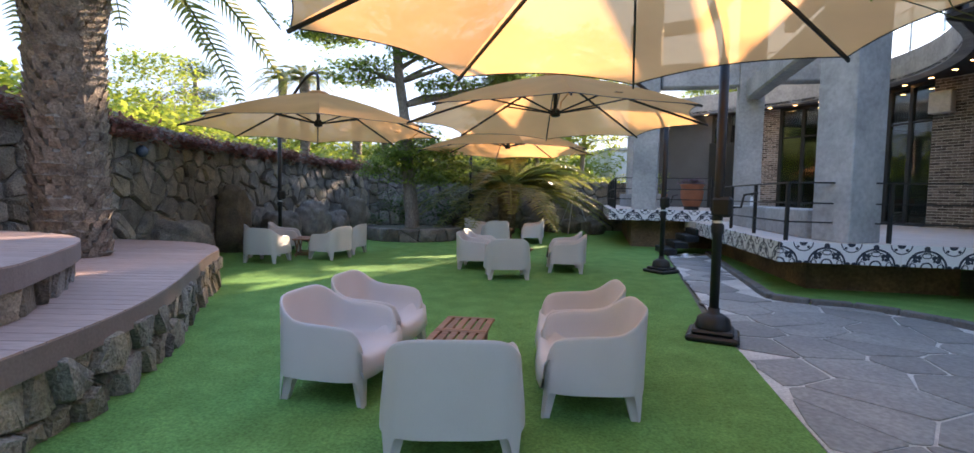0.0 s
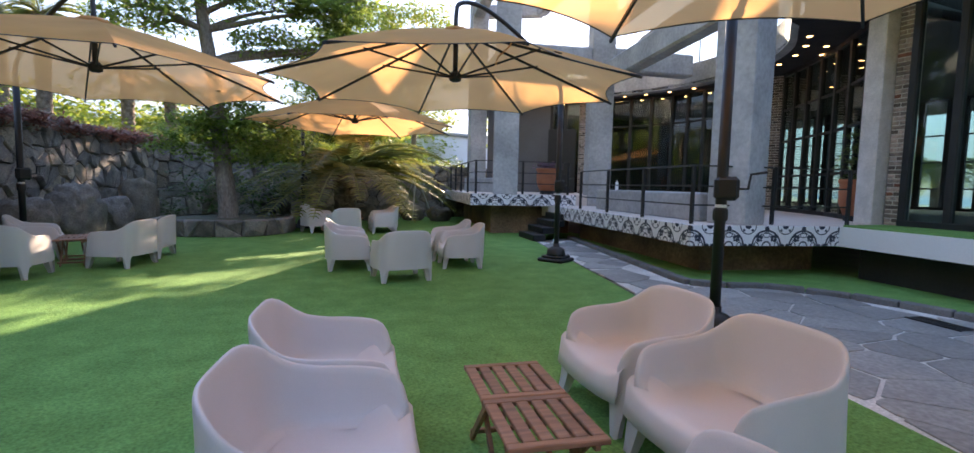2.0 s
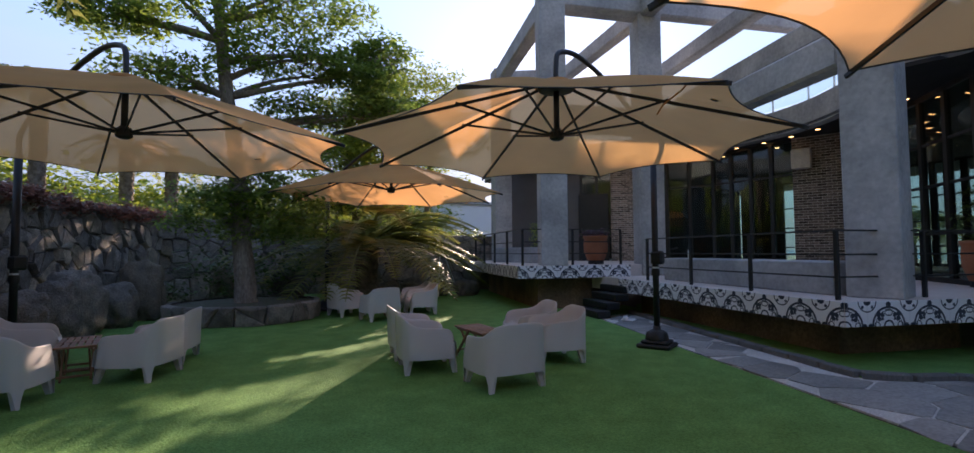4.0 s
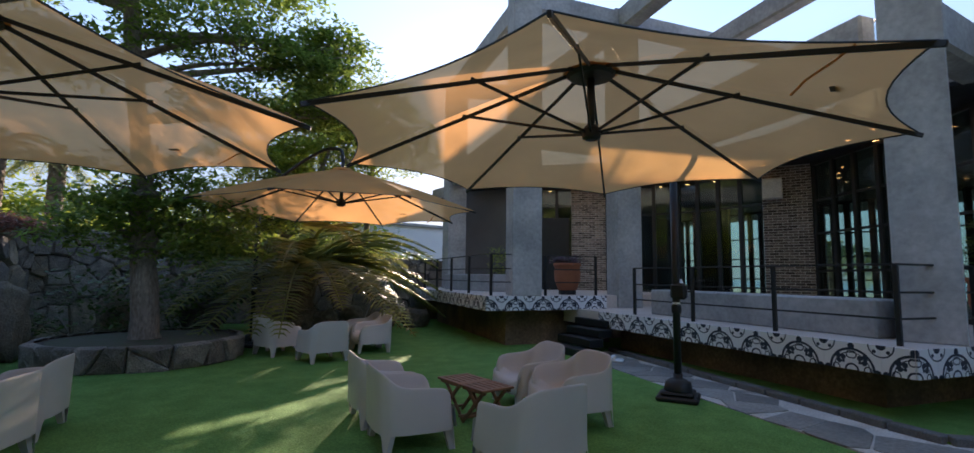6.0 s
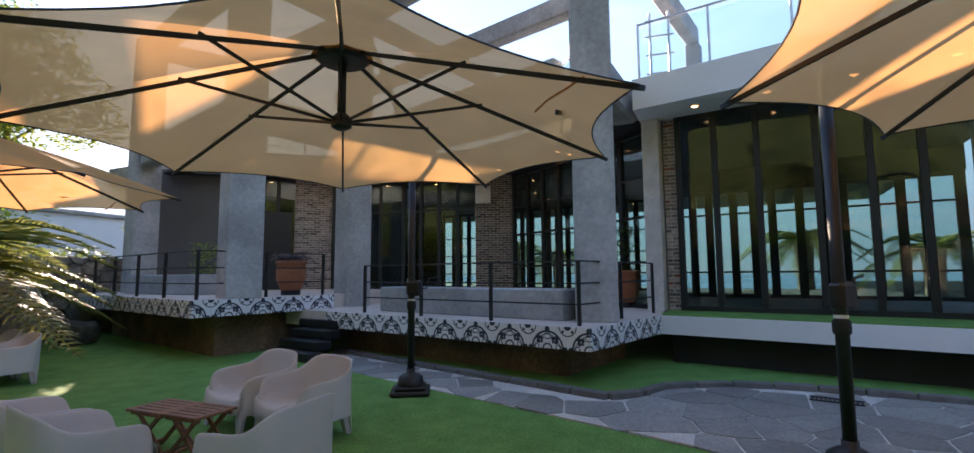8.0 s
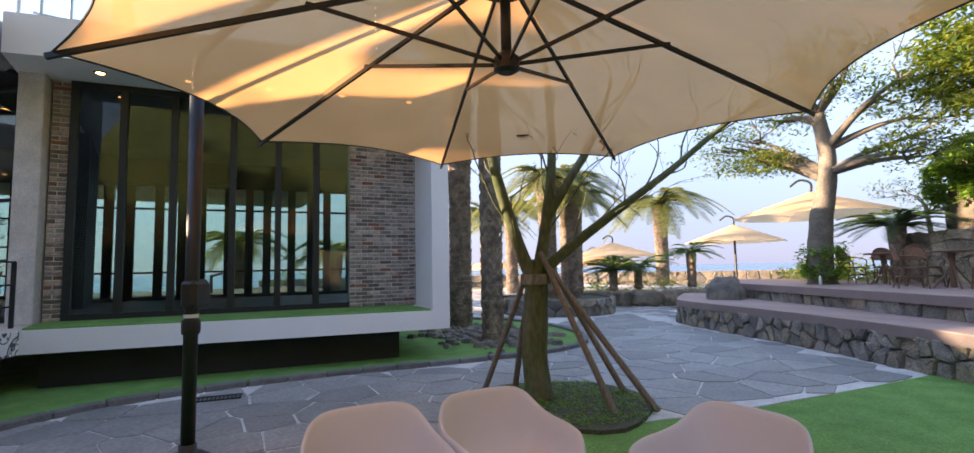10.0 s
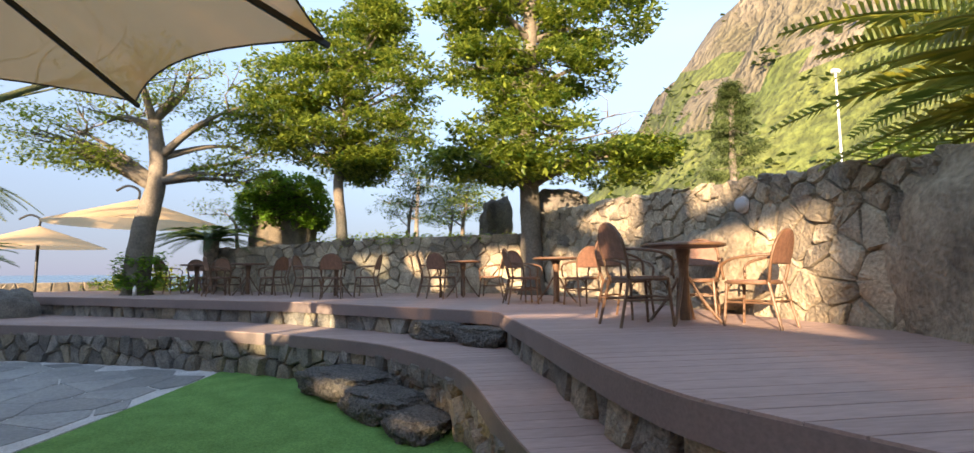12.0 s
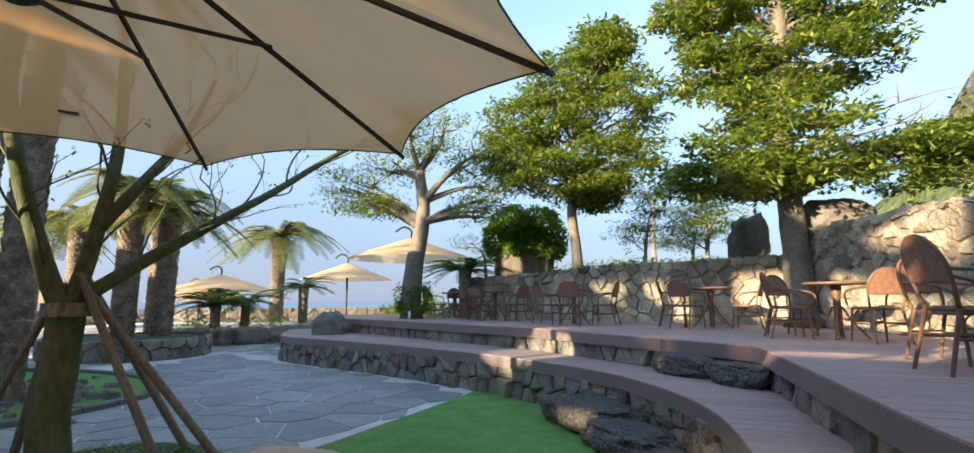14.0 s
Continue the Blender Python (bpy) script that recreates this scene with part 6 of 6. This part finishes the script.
boulder("boulder", (-5.2, -0.45), (0.9, 0.45, 0.95), BOULDERROCK, "large tan boulder in the terrace wall", 132, "boulder", 1.0, 85)
boulder("black_rock", (-5.0, -5.6), (1.1, 0.75, 0.68), LAVA, "black lava rock perched on the wall", 133, "rock", 2.5, 10)
boulder("stone_block", (-4.0, -7.6), (0.8, 0.6, 1.3), LAVA, "square stone block behind the trees", 134, "rock", 2.0, 20)
boulder("boulder", (5.75, -6.37), (0.8, 0.7, 1.2), LAVA, "rounded grey boulder at the deck's end", 135, "boulder", 0.0, 20)
for i in range(9):
    boulder("border_rock", (11.91 + i * -0.36, -7.52 + i * -0.46 + 0.25 * math.sin(2 * i)), (0.95, 0.6, 0.6), TANROCK, "tan rock edging the planting", 140 + i, "rock", 0.0, i * 50, group="border rocks")
# lava gravel by the palms
rng = random.Random(17)
g = Geo()
for k in range(330):
    x, y, s = 7.6 + rng.gauss(0, 0.9), -0.6 + rng.gauss(0, 0.55), rng.uniform(0.05, 0.13)
    o = len(g.v)
    ring6 = [(x + s * math.cos(a) * rng.uniform(0.7, 1.2), y + s * math.sin(a) * rng.uniform(0.7, 1.2)) for a in [k2 * math.pi / 3 for k2 in range(6)]]
    g.add([(p, q, 0.0) for p, q in ring6] + [(x + (p - x) * 0.75, y + (q - y) * 0.75, s * 0.8) for p, q in ring6] + [(x, y, s)],
          [(i, (i + 1) % 6, 6 + (i + 1) % 6, 6 + i) for i in range(6)] + [(6 + i, 6 + (i + 1) % 6, 12) for i in range(6)])
solid("lava_gravel", g, LAVA, "loose black lava stones at the palms' feet", "gravel", kind="stuff")

# ---- far ground, hill ----
mound = [(-4.7, -6.0), (-0.7, -7.4), (3.2, -9.8), (1.0, -30), (-60, -30), (-60, 40), (-9, 40), (-6.7, 20), (-6.8, 11), (-6.6, 5.6), (-6.3, 4.0), (-5.8, 2.2), (-5.6, 0.4), (-5.4, -2.4)]
solid("ground_raised", Geo().prism(mound, -0.05, 1.75), SOIL, "raised rough ground behind the walls", "ground", kind="structure")
hc = Vector((-312, -108))
prof_r, prof_h = [0, 60, 110, 145, 175, 205, 225, 245, 268, 285, 320], [200, 190, 165, 136, 108, 78, 50, 28, 9, -5, -12]
g = Geo()
NA, NR2 = 150, 64
for j in range(NR2 + 1):
    r = 320 * j / NR2
    for i in range(NA):
        a = 2 * math.pi * i / NA
        x, y = math.cos(a), math.sin(a)
        h = float(np.interp(r, prof_r, prof_h))
        n1 = noise.noise(Vector((x * 3.1, y * 3.1, r * 0.012)))
        n2 = noise.noise(Vector((x * 16, y * 16, r * 0.03 + 7)))
        n3 = noise.noise(Vector((x * 45, y * 45, r * 0.08 + 3)))
        k = min(1, h / 60) if h > 0 else 0
        rr = r * (1 + 0.06 * n1 + 0.035 * n2)
        g.v.append((hc.x + x * rr, hc.y + y * rr, h + k * (9 * n1 + 7 * n2 + 5 * n3)))
for j in range(NR2):
    for i in range(NA):
        i2 = (i + 1) % NA
        g.f.append((j * NA + i, j * NA + i2, (j + 1) * NA + i2, (j + 1) * NA + i))
hill = solid("hill", g, HILLROCK, "steep rocky mountain with green scrub on its flanks", "mountain", kind="structure", smooth=True)
hill.data.materials.append(HILLTURF)
for f in hill.data.polygons:
    c = f.center
    if c.z < 74 + 45 * noise.noise(Vector((c.x * 0.012, c.y * 0.012, 1.5))) + 30 * noise.noise(c * 0.06):
        f.material_index = 1
rng = random.Random(23)
cs = []
for k in range(11000):
    v = g.v[rng.randrange(len(g.v))]
    lim = 80 + 55 * noise.noise(Vector((v[0] * 0.012, v[1] * 0.012, 1.5)))
    if v[2] < lim + rng.gauss(0, 14) or rng.random() < 0.05:
        if (v[0] - hc.x) * 0.9 + (v[1] - hc.y) * 0.45 > -120:
            cs.append((v[0] + rng.uniform(-5, 5), v[1] + rng.uniform(-5, 5), v[2] + rng.uniform(-1, 2)))
solid("hill_scrub", leaves(cs, 10, 3.2, 1.7, rng, 0.6, 0.8), HILLGREEN, "green scrub covering the mountain's lower slopes", "scrub", kind="stuff")
thicket("grove", [(-30, -22), (-45, -5), (-50, 15)], 3, 11, 6, LEAFBRIGHT, "belt of trees at the mountain's foot", 151, 12, 0.8, 26, 1.6)

# lamp post and conifer on the slope behind the terrace wall
lp = thing("lamp_post", pose(-22.92, -16.68, 1.7), "slim white lamp post on the slope behind the wall", "lamp post")
part("pole", Geo().tube([(0, 0, 0), (0, 0, 9.72)], [0.055, 0.045], 10), WHITE, lp)
part("head", Geo().soft((-0.2, -0.12, 9.52), (0.2, 0.12, 9.72), 0.04), WHITE, lp)
leafy_tree((-20.46, -21.38), 1.7, [(0, 0, 0), (0.1, 0, 5.85), (0, 0, 10.04)], 0.25, [((0.2, 0, 5.54), (1.9, 1.8, 0.7)), ((-0.4, 0, 6.76), (1.7, 1.6, 0.6)), ((0.3, 0, 7.98), (1.4, 1.3, 0.6)), ((-0.1, 0, 9.19), (1.0, 1.0, 0.6)), ((0, 0, 10.18), (0.5, 0.5, 0.6))],
           "olive-green conifer on the slope behind the wall", HILLGREEN, 88, 36, 0.26, 0.5, per=60, wide=0.2)

# utility pole on the rise beyond the hedge
up = thing("utility_pole", pose(-24.0, 40.0, 0.0), "grey concrete utility pole with a crossarm", "utility pole")
part("pole", Geo().tube([(0, 0, 0), (0, 0, 10.2)], [0.16, 0.10], 10), CONCRETE, up)
part("crossarm", Geo().bar((-0.9, 0, 9.7), (0.9, 0, 9.7), 0.09, 0.09), CONCRETE, up)
for x in (-0.8, 0.0, 0.8):
    part("insulator", Geo().turned([(0.05, 9.75), (0.07, 9.82), (0.04, 9.95)], (x, 0, 0), 8), WHITE, up)

# white house beyond the far wall
hs = thing("house", pose(11.2, 38, 0, 0, 0, 8), "plain white house beyond the garden wall", "house")
part("wall", Geo().soft((-3.2, -3, -0.05), (6, 5, 4.6), 0.03), WHITE, hs)
part("roof", Geo().soft((-3.4, -3.2, 4.6), (6.2, 5.2, 4.8), 0.03), CONCRETE, hs)
part("door", Geo().soft((-1.2, -3.05, 0), (0.4, -2.98, 2.4), 0.01), BLACKWALL, hs)
part("window", Geo().soft((1.6, -3.05, 1.2), (3.4, -2.98, 2.4), 0.01), GREYWALL, hs)

# parasols by the sea
def far_umbrella(x, y, z, r, label="pale cream parasol standing open by the sea"):
    t = thing("parasol", pose(x, y, z), label, "patio umbrella", "parasols by the sea")
    g = Geo()
    n = 24
    for k in range(7):
        s = k / 6
        for j in range(n):
            a = 2 * math.pi * j / n
            sc = 1 - 0.05 * s * s * (1 - abs(((j % 3) - 0) / 1.5 - 1))
            g.v.append((math.cos(a) * r * s * sc, math.sin(a) * r * s * sc, 3.25 - 0.75 * s))
    for k in range(6):
        for j in range(n):
            g.f.append((k * n + j, (k + 1) * n + j, (k + 1) * n + (j + 1) % n, k * n + (j + 1) % n))
    part("canopy", g, PALECANVAS, t)
    part("pole", Geo().turned([(0.045, 0.0), (0.045, 3.2)], (0, 0, 0), 10), BLACKPAINT, t)
    part("arm", Geo().tube(arc([(0, 0, 3.2), (0.0, 0, 3.5), (0.25, 0.1, 3.62), (0.5, 0.2, 3.45)], 4), 0.035, 8), BLACKPAINT, t)
    part("base", Geo().soft((-0.3, -0.3, 0.0), (0.3, 0.3, 0.15), 0.03), BLACKPAINT, t)


for x, y, z, r in ((17.45, -14.49, -0.6, 2.4), (20.22, -15.92, -1.1, 2.4), (10.77, -14.8, -0.2, 2.0), (5.95, -11.22, 0.3, 2.2), (27.33, -13.11, -1.2, 2.6)):
    far_umbrella(x, y, z, r)
stone_wall("wall_sea", [(14.5, -33), (21.5, -27), (29, -21), (36, -12), (40, 0)][::-1], -0.6, 0.9, 0.6, 0.12, (TANROCK, LAVA), "low tan rubble wall above the sea", 0.6, 300, 33)

# ---- terrace furniture ----


def cafe_chair():
    t = thing("cafe_chair", Matrix(), "brown rattan bistro chair with a rounded woven back", "chair", "wicker chairs on the terrace")
    seat = []
    for k in range(20):
        a = 2 * math.pi * k / 20
        c, s = math.cos(a), math.sin(a)
        seat.append((math.copysign(abs(c) ** 0.7, c) * 0.225, 0.02 + math.copysign(abs(s) ** 0.7, s) * 0.22))
    part("seat", Geo().prism(seat, 0.425, 0.455), WICKER, t, "woven seat")
    part("seat_frame", Geo().tube([(x * 1.03, (y - 0.02) * 1.03 + 0.02, 0.43) for x, y in seat] + [(seat[0][0] * 1.03, (seat[0][1] - 0.02) * 1.03 + 0.02, 0.43)], 0.016, 6), CANE, t, smooth=True)
    loop = [(-0.185, -0.20, 0.44), (-0.215, -0.235, 0.62), (-0.21, -0.275, 0.78), (-0.13, -0.31, 0.90), (0, -0.322, 0.94), (0.13, -0.31, 0.90), (0.21, -0.275, 0.78), (0.215, -0.235, 0.62), (0.185, -0.20, 0.44)]
    line = arc(loop, 4)
    part("back_frame", Geo().tube(line, 0.015, 7), CANE, t, smooth=True)
    g = Geo()
    n = len(line)
    half = n // 2
    for i in range(4, half + 1):
        a, c = line[i], line[n - 1 - i]
        for j in range(7):
            p = a.lerp(c, j / 6)
            g.v += [(p.x, p.y - 0.012 * math.sin(math.pi * j / 6), p.z), (p.x, p.y - 0.012 * math.sin(math.pi * j / 6) - 0.012, p.z)]
    rows = half + 1 - 4
    for i in range(rows - 1):
        for j in range(6):
            o = (i * 7 + j) * 2
            q = o + 14
            g.f += [(o, o + 2, q + 2, q), (o + 1, q + 1, q + 3, o + 3)]
    part("backrest", g, WICKER, t, "woven rounded back")
    part("back_bar", Geo().tube([line[4], line[n - 5]], 0.012, 6), CANE, t)
    for s in (-1, 1):
        part("arm", Geo().tube(arc([(s * 0.212, -0.26, 0.70), (s * 0.27, -0.10, 0.69), (s * 0.285, 0.08, 0.665), (s * 0.26, 0.2, 0.60), (s * 0.235, 0.2, 0.46)], 4), 0.014, 7), CANE, t, smooth=True)
        part("leg", Geo().tube([(s * 0.19, 0.19, 0.44), (s * 0.215, 0.225, 0.0)], [0.016, 0.014], 7), CANE, t)
        part("leg", Geo().tube([(s * 0.18, -0.19, 0.46), (s * 0.205, -0.30, 0.0)], [0.016, 0.014], 7), CANE, t)
        part("stretcher", Geo().tube([(s * 0.198, 0.2, 0.24), (s * 0.192, -0.24, 0.24)], 0.01, 6), CANE, t)
        part("brace", Geo().tube(arc([(s * 0.195, 0.2, 0.30), (s * 0.15, 0.19, 0.38), (s * 0.08, 0.19, 0.42)], 3), 0.008, 5), CANE, t)
    part("stretcher", Geo().tube([(-0.2, 0.2, 0.26), (0.2, 0.2, 0.26)], 0.01, 6), CANE, t)
    part("stretcher", Geo().tube([(-0.19, -0.24, 0.26), (0.19, -0.24, 0.26)], 0.01, 6), CANE, t)
    return t


def cafe_table():
    t = thing("cafe_table", Matrix(), "round brown wicker bistro table on a pedestal", "table", "wicker tables on the terrace")
    top = part("tabletop", Geo().turned([(0.34, 0.705), (0.365, 0.71), (0.37, 0.725), (0.365, 0.742), (0.35, 0.747)], n=28), WICKER, t, "woven round top")
    part("edge", Geo().tube([(0.372 * math.cos(a), 0.372 * math.sin(a), 0.726) for a in [2 * math.pi * k / 28 for k in range(29)]], 0.014, 6), CANE, top)
    part("pedestal", Geo().turned([(0.05, 0.02), (0.05, 0.3), (0.045, 0.5), (0.07, 0.69), (0.14, 0.706)], n=12), CANE, t)
    for k in range(4):
        a = radians(45 + 90 * k)
        c, s = math.cos(a), math.sin(a)
        part("leg", Geo().tube(arc([(0.05 * c, 0.05 * s, 0.42), (0.16 * c, 0.16 * s, 0.22), (0.33 * c, 0.33 * s, 0.0)], 3), 0.015, 6), CANE, t)
    return t


TABLES = [((-4.22, 0.42), [(-3.71, 0.57), (-4.59, 0.87), (-3.9, -0.08), (-4.62, -0.01)]),
          ((-3.92, -2.5), [(-3.39, -2.41), (-4.11, -1.95), (-3.55, -2.94)]),
          ((-2.78, -4.6), [(-2.38, -4.17), (-3.29, -4.49), (-2.21, -4.72)]),
          ((-0.45, -5.2), [(-0.45, -4.64), (0.07, -5.26), (-1.02, -5.08)]),
          ((1.5, -6.5), [(1.97, -6.19), (1.99, -6.86), (0.99, -6.75), (0.95, -6.28)]),
          ((2.95, -7.7), [(3.54, -7.72), (3.14, -8.25), (2.5, -7.4)])]
chair0, table0 = cafe_chair(), cafe_table()
rng = random.Random(31)
for k, ((tx, ty), seats) in enumerate(TABLES):
    m = pose(tx, ty, UP_Z, 0, 0, 20 * k) @ Matrix.Scale(0.94, 4)
    if k:
        copy_thing(table0, m)
    else:
        table0.matrix_basis = m
    for j, (x, y) in enumerate(seats):
        m = pose(x, y, UP_Z, 0, 0, math.degrees(math.atan2(ty - y, tx - x)) - 90 + rng.uniform(-12, 12)) @ Matrix.Scale(0.91, 4)
        if k or j:
            copy_thing(chair0, m)
        else:
            chair0.matrix_basis = m


# ---- small things on the decks ----
def pot(x, y, z, r, h, label, plant, seed, size=0.35):
    t = thing("plant_pot", pose(x, y, z), label, "plant pot")
    part("pot", Geo().turned([(r * 0.7, 0.1), (r * 0.98, h * 0.45), (r * 1.02, h * 0.7), (r * 0.95, h * 0.88), (r * 1.06, h * 0.92), (r * 1.06, h), (r * 0.9, h), (r * 0.86, h * 0.9)], n=24), TERRACOTTA, t, smooth=True)
    part("foot", Geo().turned([(r * 0.66, 0.0), (r * 0.66, 0.1)], n=18), BLACKPAINT, t)
    rng = random.Random(seed)
    cs = [(rng.uniform(-1, 1) * r * 0.8, rng.uniform(-1, 1) * r * 0.8, h + rng.uniform(0, size)) for k in range(40)]
    part("plant", leaves(cs, 22, 0.14, 0.07, rng, 0.6, 0.5), plant, t, "bushy plant")


pot(5.72, 14.05, Z2, 0.30, 0.72, "orange terracotta pot with violet flowers", FLOWER, 1, 0.14)
pot(5.75, 16.9, Z2, 0.28, 0.45, "orange terracotta pot with a green shrub", LEAF, 2, 0.75)
pot(8.45, 7.55, Z1, 0.28, 0.75, "terracotta pot with a tall green plant", LEAFDARK, 3, 0.9)
box = tagged(new("wall_box", Geo().soft((-0.22, -0.12, 0), (0.22, 0.12, 0.5), 0.02).mesh("wall_box", LIME)), "small beige speaker box on the brick pier", "wall box")
box.matrix_basis = pose(10.62, 11.88, 3.5, 0, 0, -65)
dr = thing("drain_grate", pose(4.95, 4.55, 0.012, 0, 0, 80), "dark iron drain grate in the paving", "drain")
part("frame", Geo().box((-0.26, -0.11, 0), (0.26, -0.09, 0.012)).box((-0.26, 0.09, 0), (0.26, 0.11, 0.012)), BRASSY, dr)
for k in range(12):
    part("slat", Geo().box((-0.25 + k * 0.043, -0.09, 0.002), (-0.232 + k * 0.043, 0.09, 0.010)), BRASSY, dr)
for k, (sx, sy, a) in enumerate(((4.62, 11.55, 20), (4.72, 11.62, 65))):
    sh = thing("garden_clog", pose(sx, sy, 0.02, 0, 0, a), "white plastic garden clog lying on the grass", "shoe", "pair of clogs")
    part("sole", Geo().soft((-0.05, -0.13, 0), (0.05, 0.13, 0.03), 0.012), WHITE, sh)
    part("upper", Geo().turned([(0.048, 0.0), (0.046, 0.035), (0.03, 0.06), (0.008, 0.066)], (0, 0.06, 0.028), 12), WHITE, sh, smooth=True)


def bottle(x, y, z, material, label):
    t = thing("bottle", pose(x, y, z), label, "bottle")
    part("body", Geo().turned([(0.034, 0.0), (0.036, 0.02), (0.036, 0.15), (0.016, 0.19), (0.014, 0.21)], n=14), material, t, smooth=True)
    part("cap", Geo().turned([(0.017, 0.21), (0.017, 0.235)], n=12), BLACKPAINT, t)


bottle(5.86, 11.1, Z1 + 0.46, WHITE, "small white bottle standing on the concrete block")
bottle(3.75, -6.75, UP_Z, STEEL, "small steel bottle standing on the deck by the tree")
# white dome lamp set in the terrace wall
wl = thing("wall_lamp", pose(-5.25, -0.12, 2.08, 0, 90, 0), "round grey-white dome lamp set in the rubble wall", "wall lamp")
part("rim", Geo().turned([(0.088, 0.0), (0.092, 0.02), (0.086, 0.03)], n=18), LIME, wl)
part("dome", Geo().turned([(0.082, 0.025), (0.075, 0.05), (0.05, 0.075), (0.02, 0.085)], n=18), CONCRETE, wl, smooth=True)
# steel prop for a young tree by the far wall
tp = thing("tree_prop", pose(3.3, 19.2, 0), "galvanised tube props round a young tree", "tree prop")
for a in (0.3, 2.3, 4.3):
    part("tube", Geo().tube([(0.75 * math.cos(a), 0.75 * math.sin(a), 0.0), (0.05 * math.cos(a), 0.05 * math.sin(a), 1.55)], 0.024, 8), STEEL, tp)
# blue glass float in the wall
solid("glass_float", Geo().turned([(0.03, -0.1), (0.085, -0.05), (0.1, 0.0), (0.085, 0.05), (0.03, 0.1)], (-5.95, 8.6, 2.05), 14), mat("blue_glaze", (0.08, 0.11, 0.16), 0.2), "small blue-grey glass ball set in the wall", "ornament", smooth=True)

# ---- paving pieces ----
rng = random.Random(77)
area = [(0.3, -7), (9.0, -7), (9.0, 12.8), (0.3, 12.8)]
pts = []
y = -6.8
while y < 12.6:
    x = 0.4
    while x < 9:
        px, py = x + rng.uniform(-0.27, 0.27), y + rng.uniform(-0.27, 0.27)
        pts.append((px, py))
        x += 0.62
    y += 0.6
PAVED = [(0.86, -3.05), (1.26, 0.05), (1.69, 1.8), (1.9, 2.65), (2.32, 4.39), (2.48, 5.46), (2.98, 7.15), (4.07, 11.0), (4.5, 12.3), (5.5, 12.5)] + [(p.x - 0.07, p.y) for p in KERB_LINE[3:60]] + [(8.5, -3.2), (9.0, -6.5), (6.2, -5.2), (3.3, -4.2)]
pave = bpy.data.objects["pavement"]
far = Geo()
count = 0
for (x, y), poly in zip(pts, cells(pts, area)):
    if not poly:
        continue
    poly = inset(poly, 0.014, 0.03, rng)
    keep = [inside(PAVED, p[0], p[1]) for p in poly]
    if not any(keep) or not inside(PAVED, x, y):
        continue
    if math.hypot(x - (T.x - 0.25), y - (T.y - 0.2)) < 0.75:
        continue
    if not all(keep):
        cx, cy = x, y
        q = []
        for p, k in zip(poly, keep):
            s = 1.0
            while s > 0.05 and not inside(PAVED, cx + (p[0] - cx) * s, cy + (p[1] - cy) * s):
                s -= 0.06
            q.append((cx + (p[0] - cx) * s, cy + (p[1] - cy) * s))
        poly = q
    top = 0.011 + rng.uniform(-0.003, 0.003)
    n = len(poly)
    s = Geo().add([(p[0], p[1], -0.01) for p in poly] + [(p[0], p[1], top - 0.003) for p in poly] + [(x + (p[0] - x) * 0.97, y + (p[1] - y) * 0.97, top) for p in poly],
                  [(i, (i + 1) % n, n + (i + 1) % n, n + i) for i in range(n)] + [(n + i, n + (i + 1) % n, 2 * n + (i + 1) % n, 2 * n + i) for i in range(n)] + [tuple(range(2 * n, 3 * n))])
    if count < 300:
        part("flagstone", s, FLAG, pave)
    else:
        far.add(s.v, s.f)
    count += 1
y = -22
while y < -3:
    x = 5
    while x < 26:
        px, py = x + rng.uniform(-0.2, 0.2), y + rng.uniform(-0.2, 0.2)
        if (py < -6.5 or px > 9.2) and px * 0.75 - py * 0.66 < 30:
            r = rng.uniform(0.34, 0.42)
            ring = [(px + r * 1.1 * math.cos(a), py + r * math.sin(a)) for a in [0.3 + k * math.pi / 3 + rng.uniform(-0.2, 0.2) for k in range(6)]]
            far.add([(p, q, 0.009) for p, q in ring], [(0, 1, 2, 3, 4, 5)])
        x += 0.8
    y += 0.75
if far.v:
    tagged(part("flagstones", far, FLAG, pave), kind="stuff")
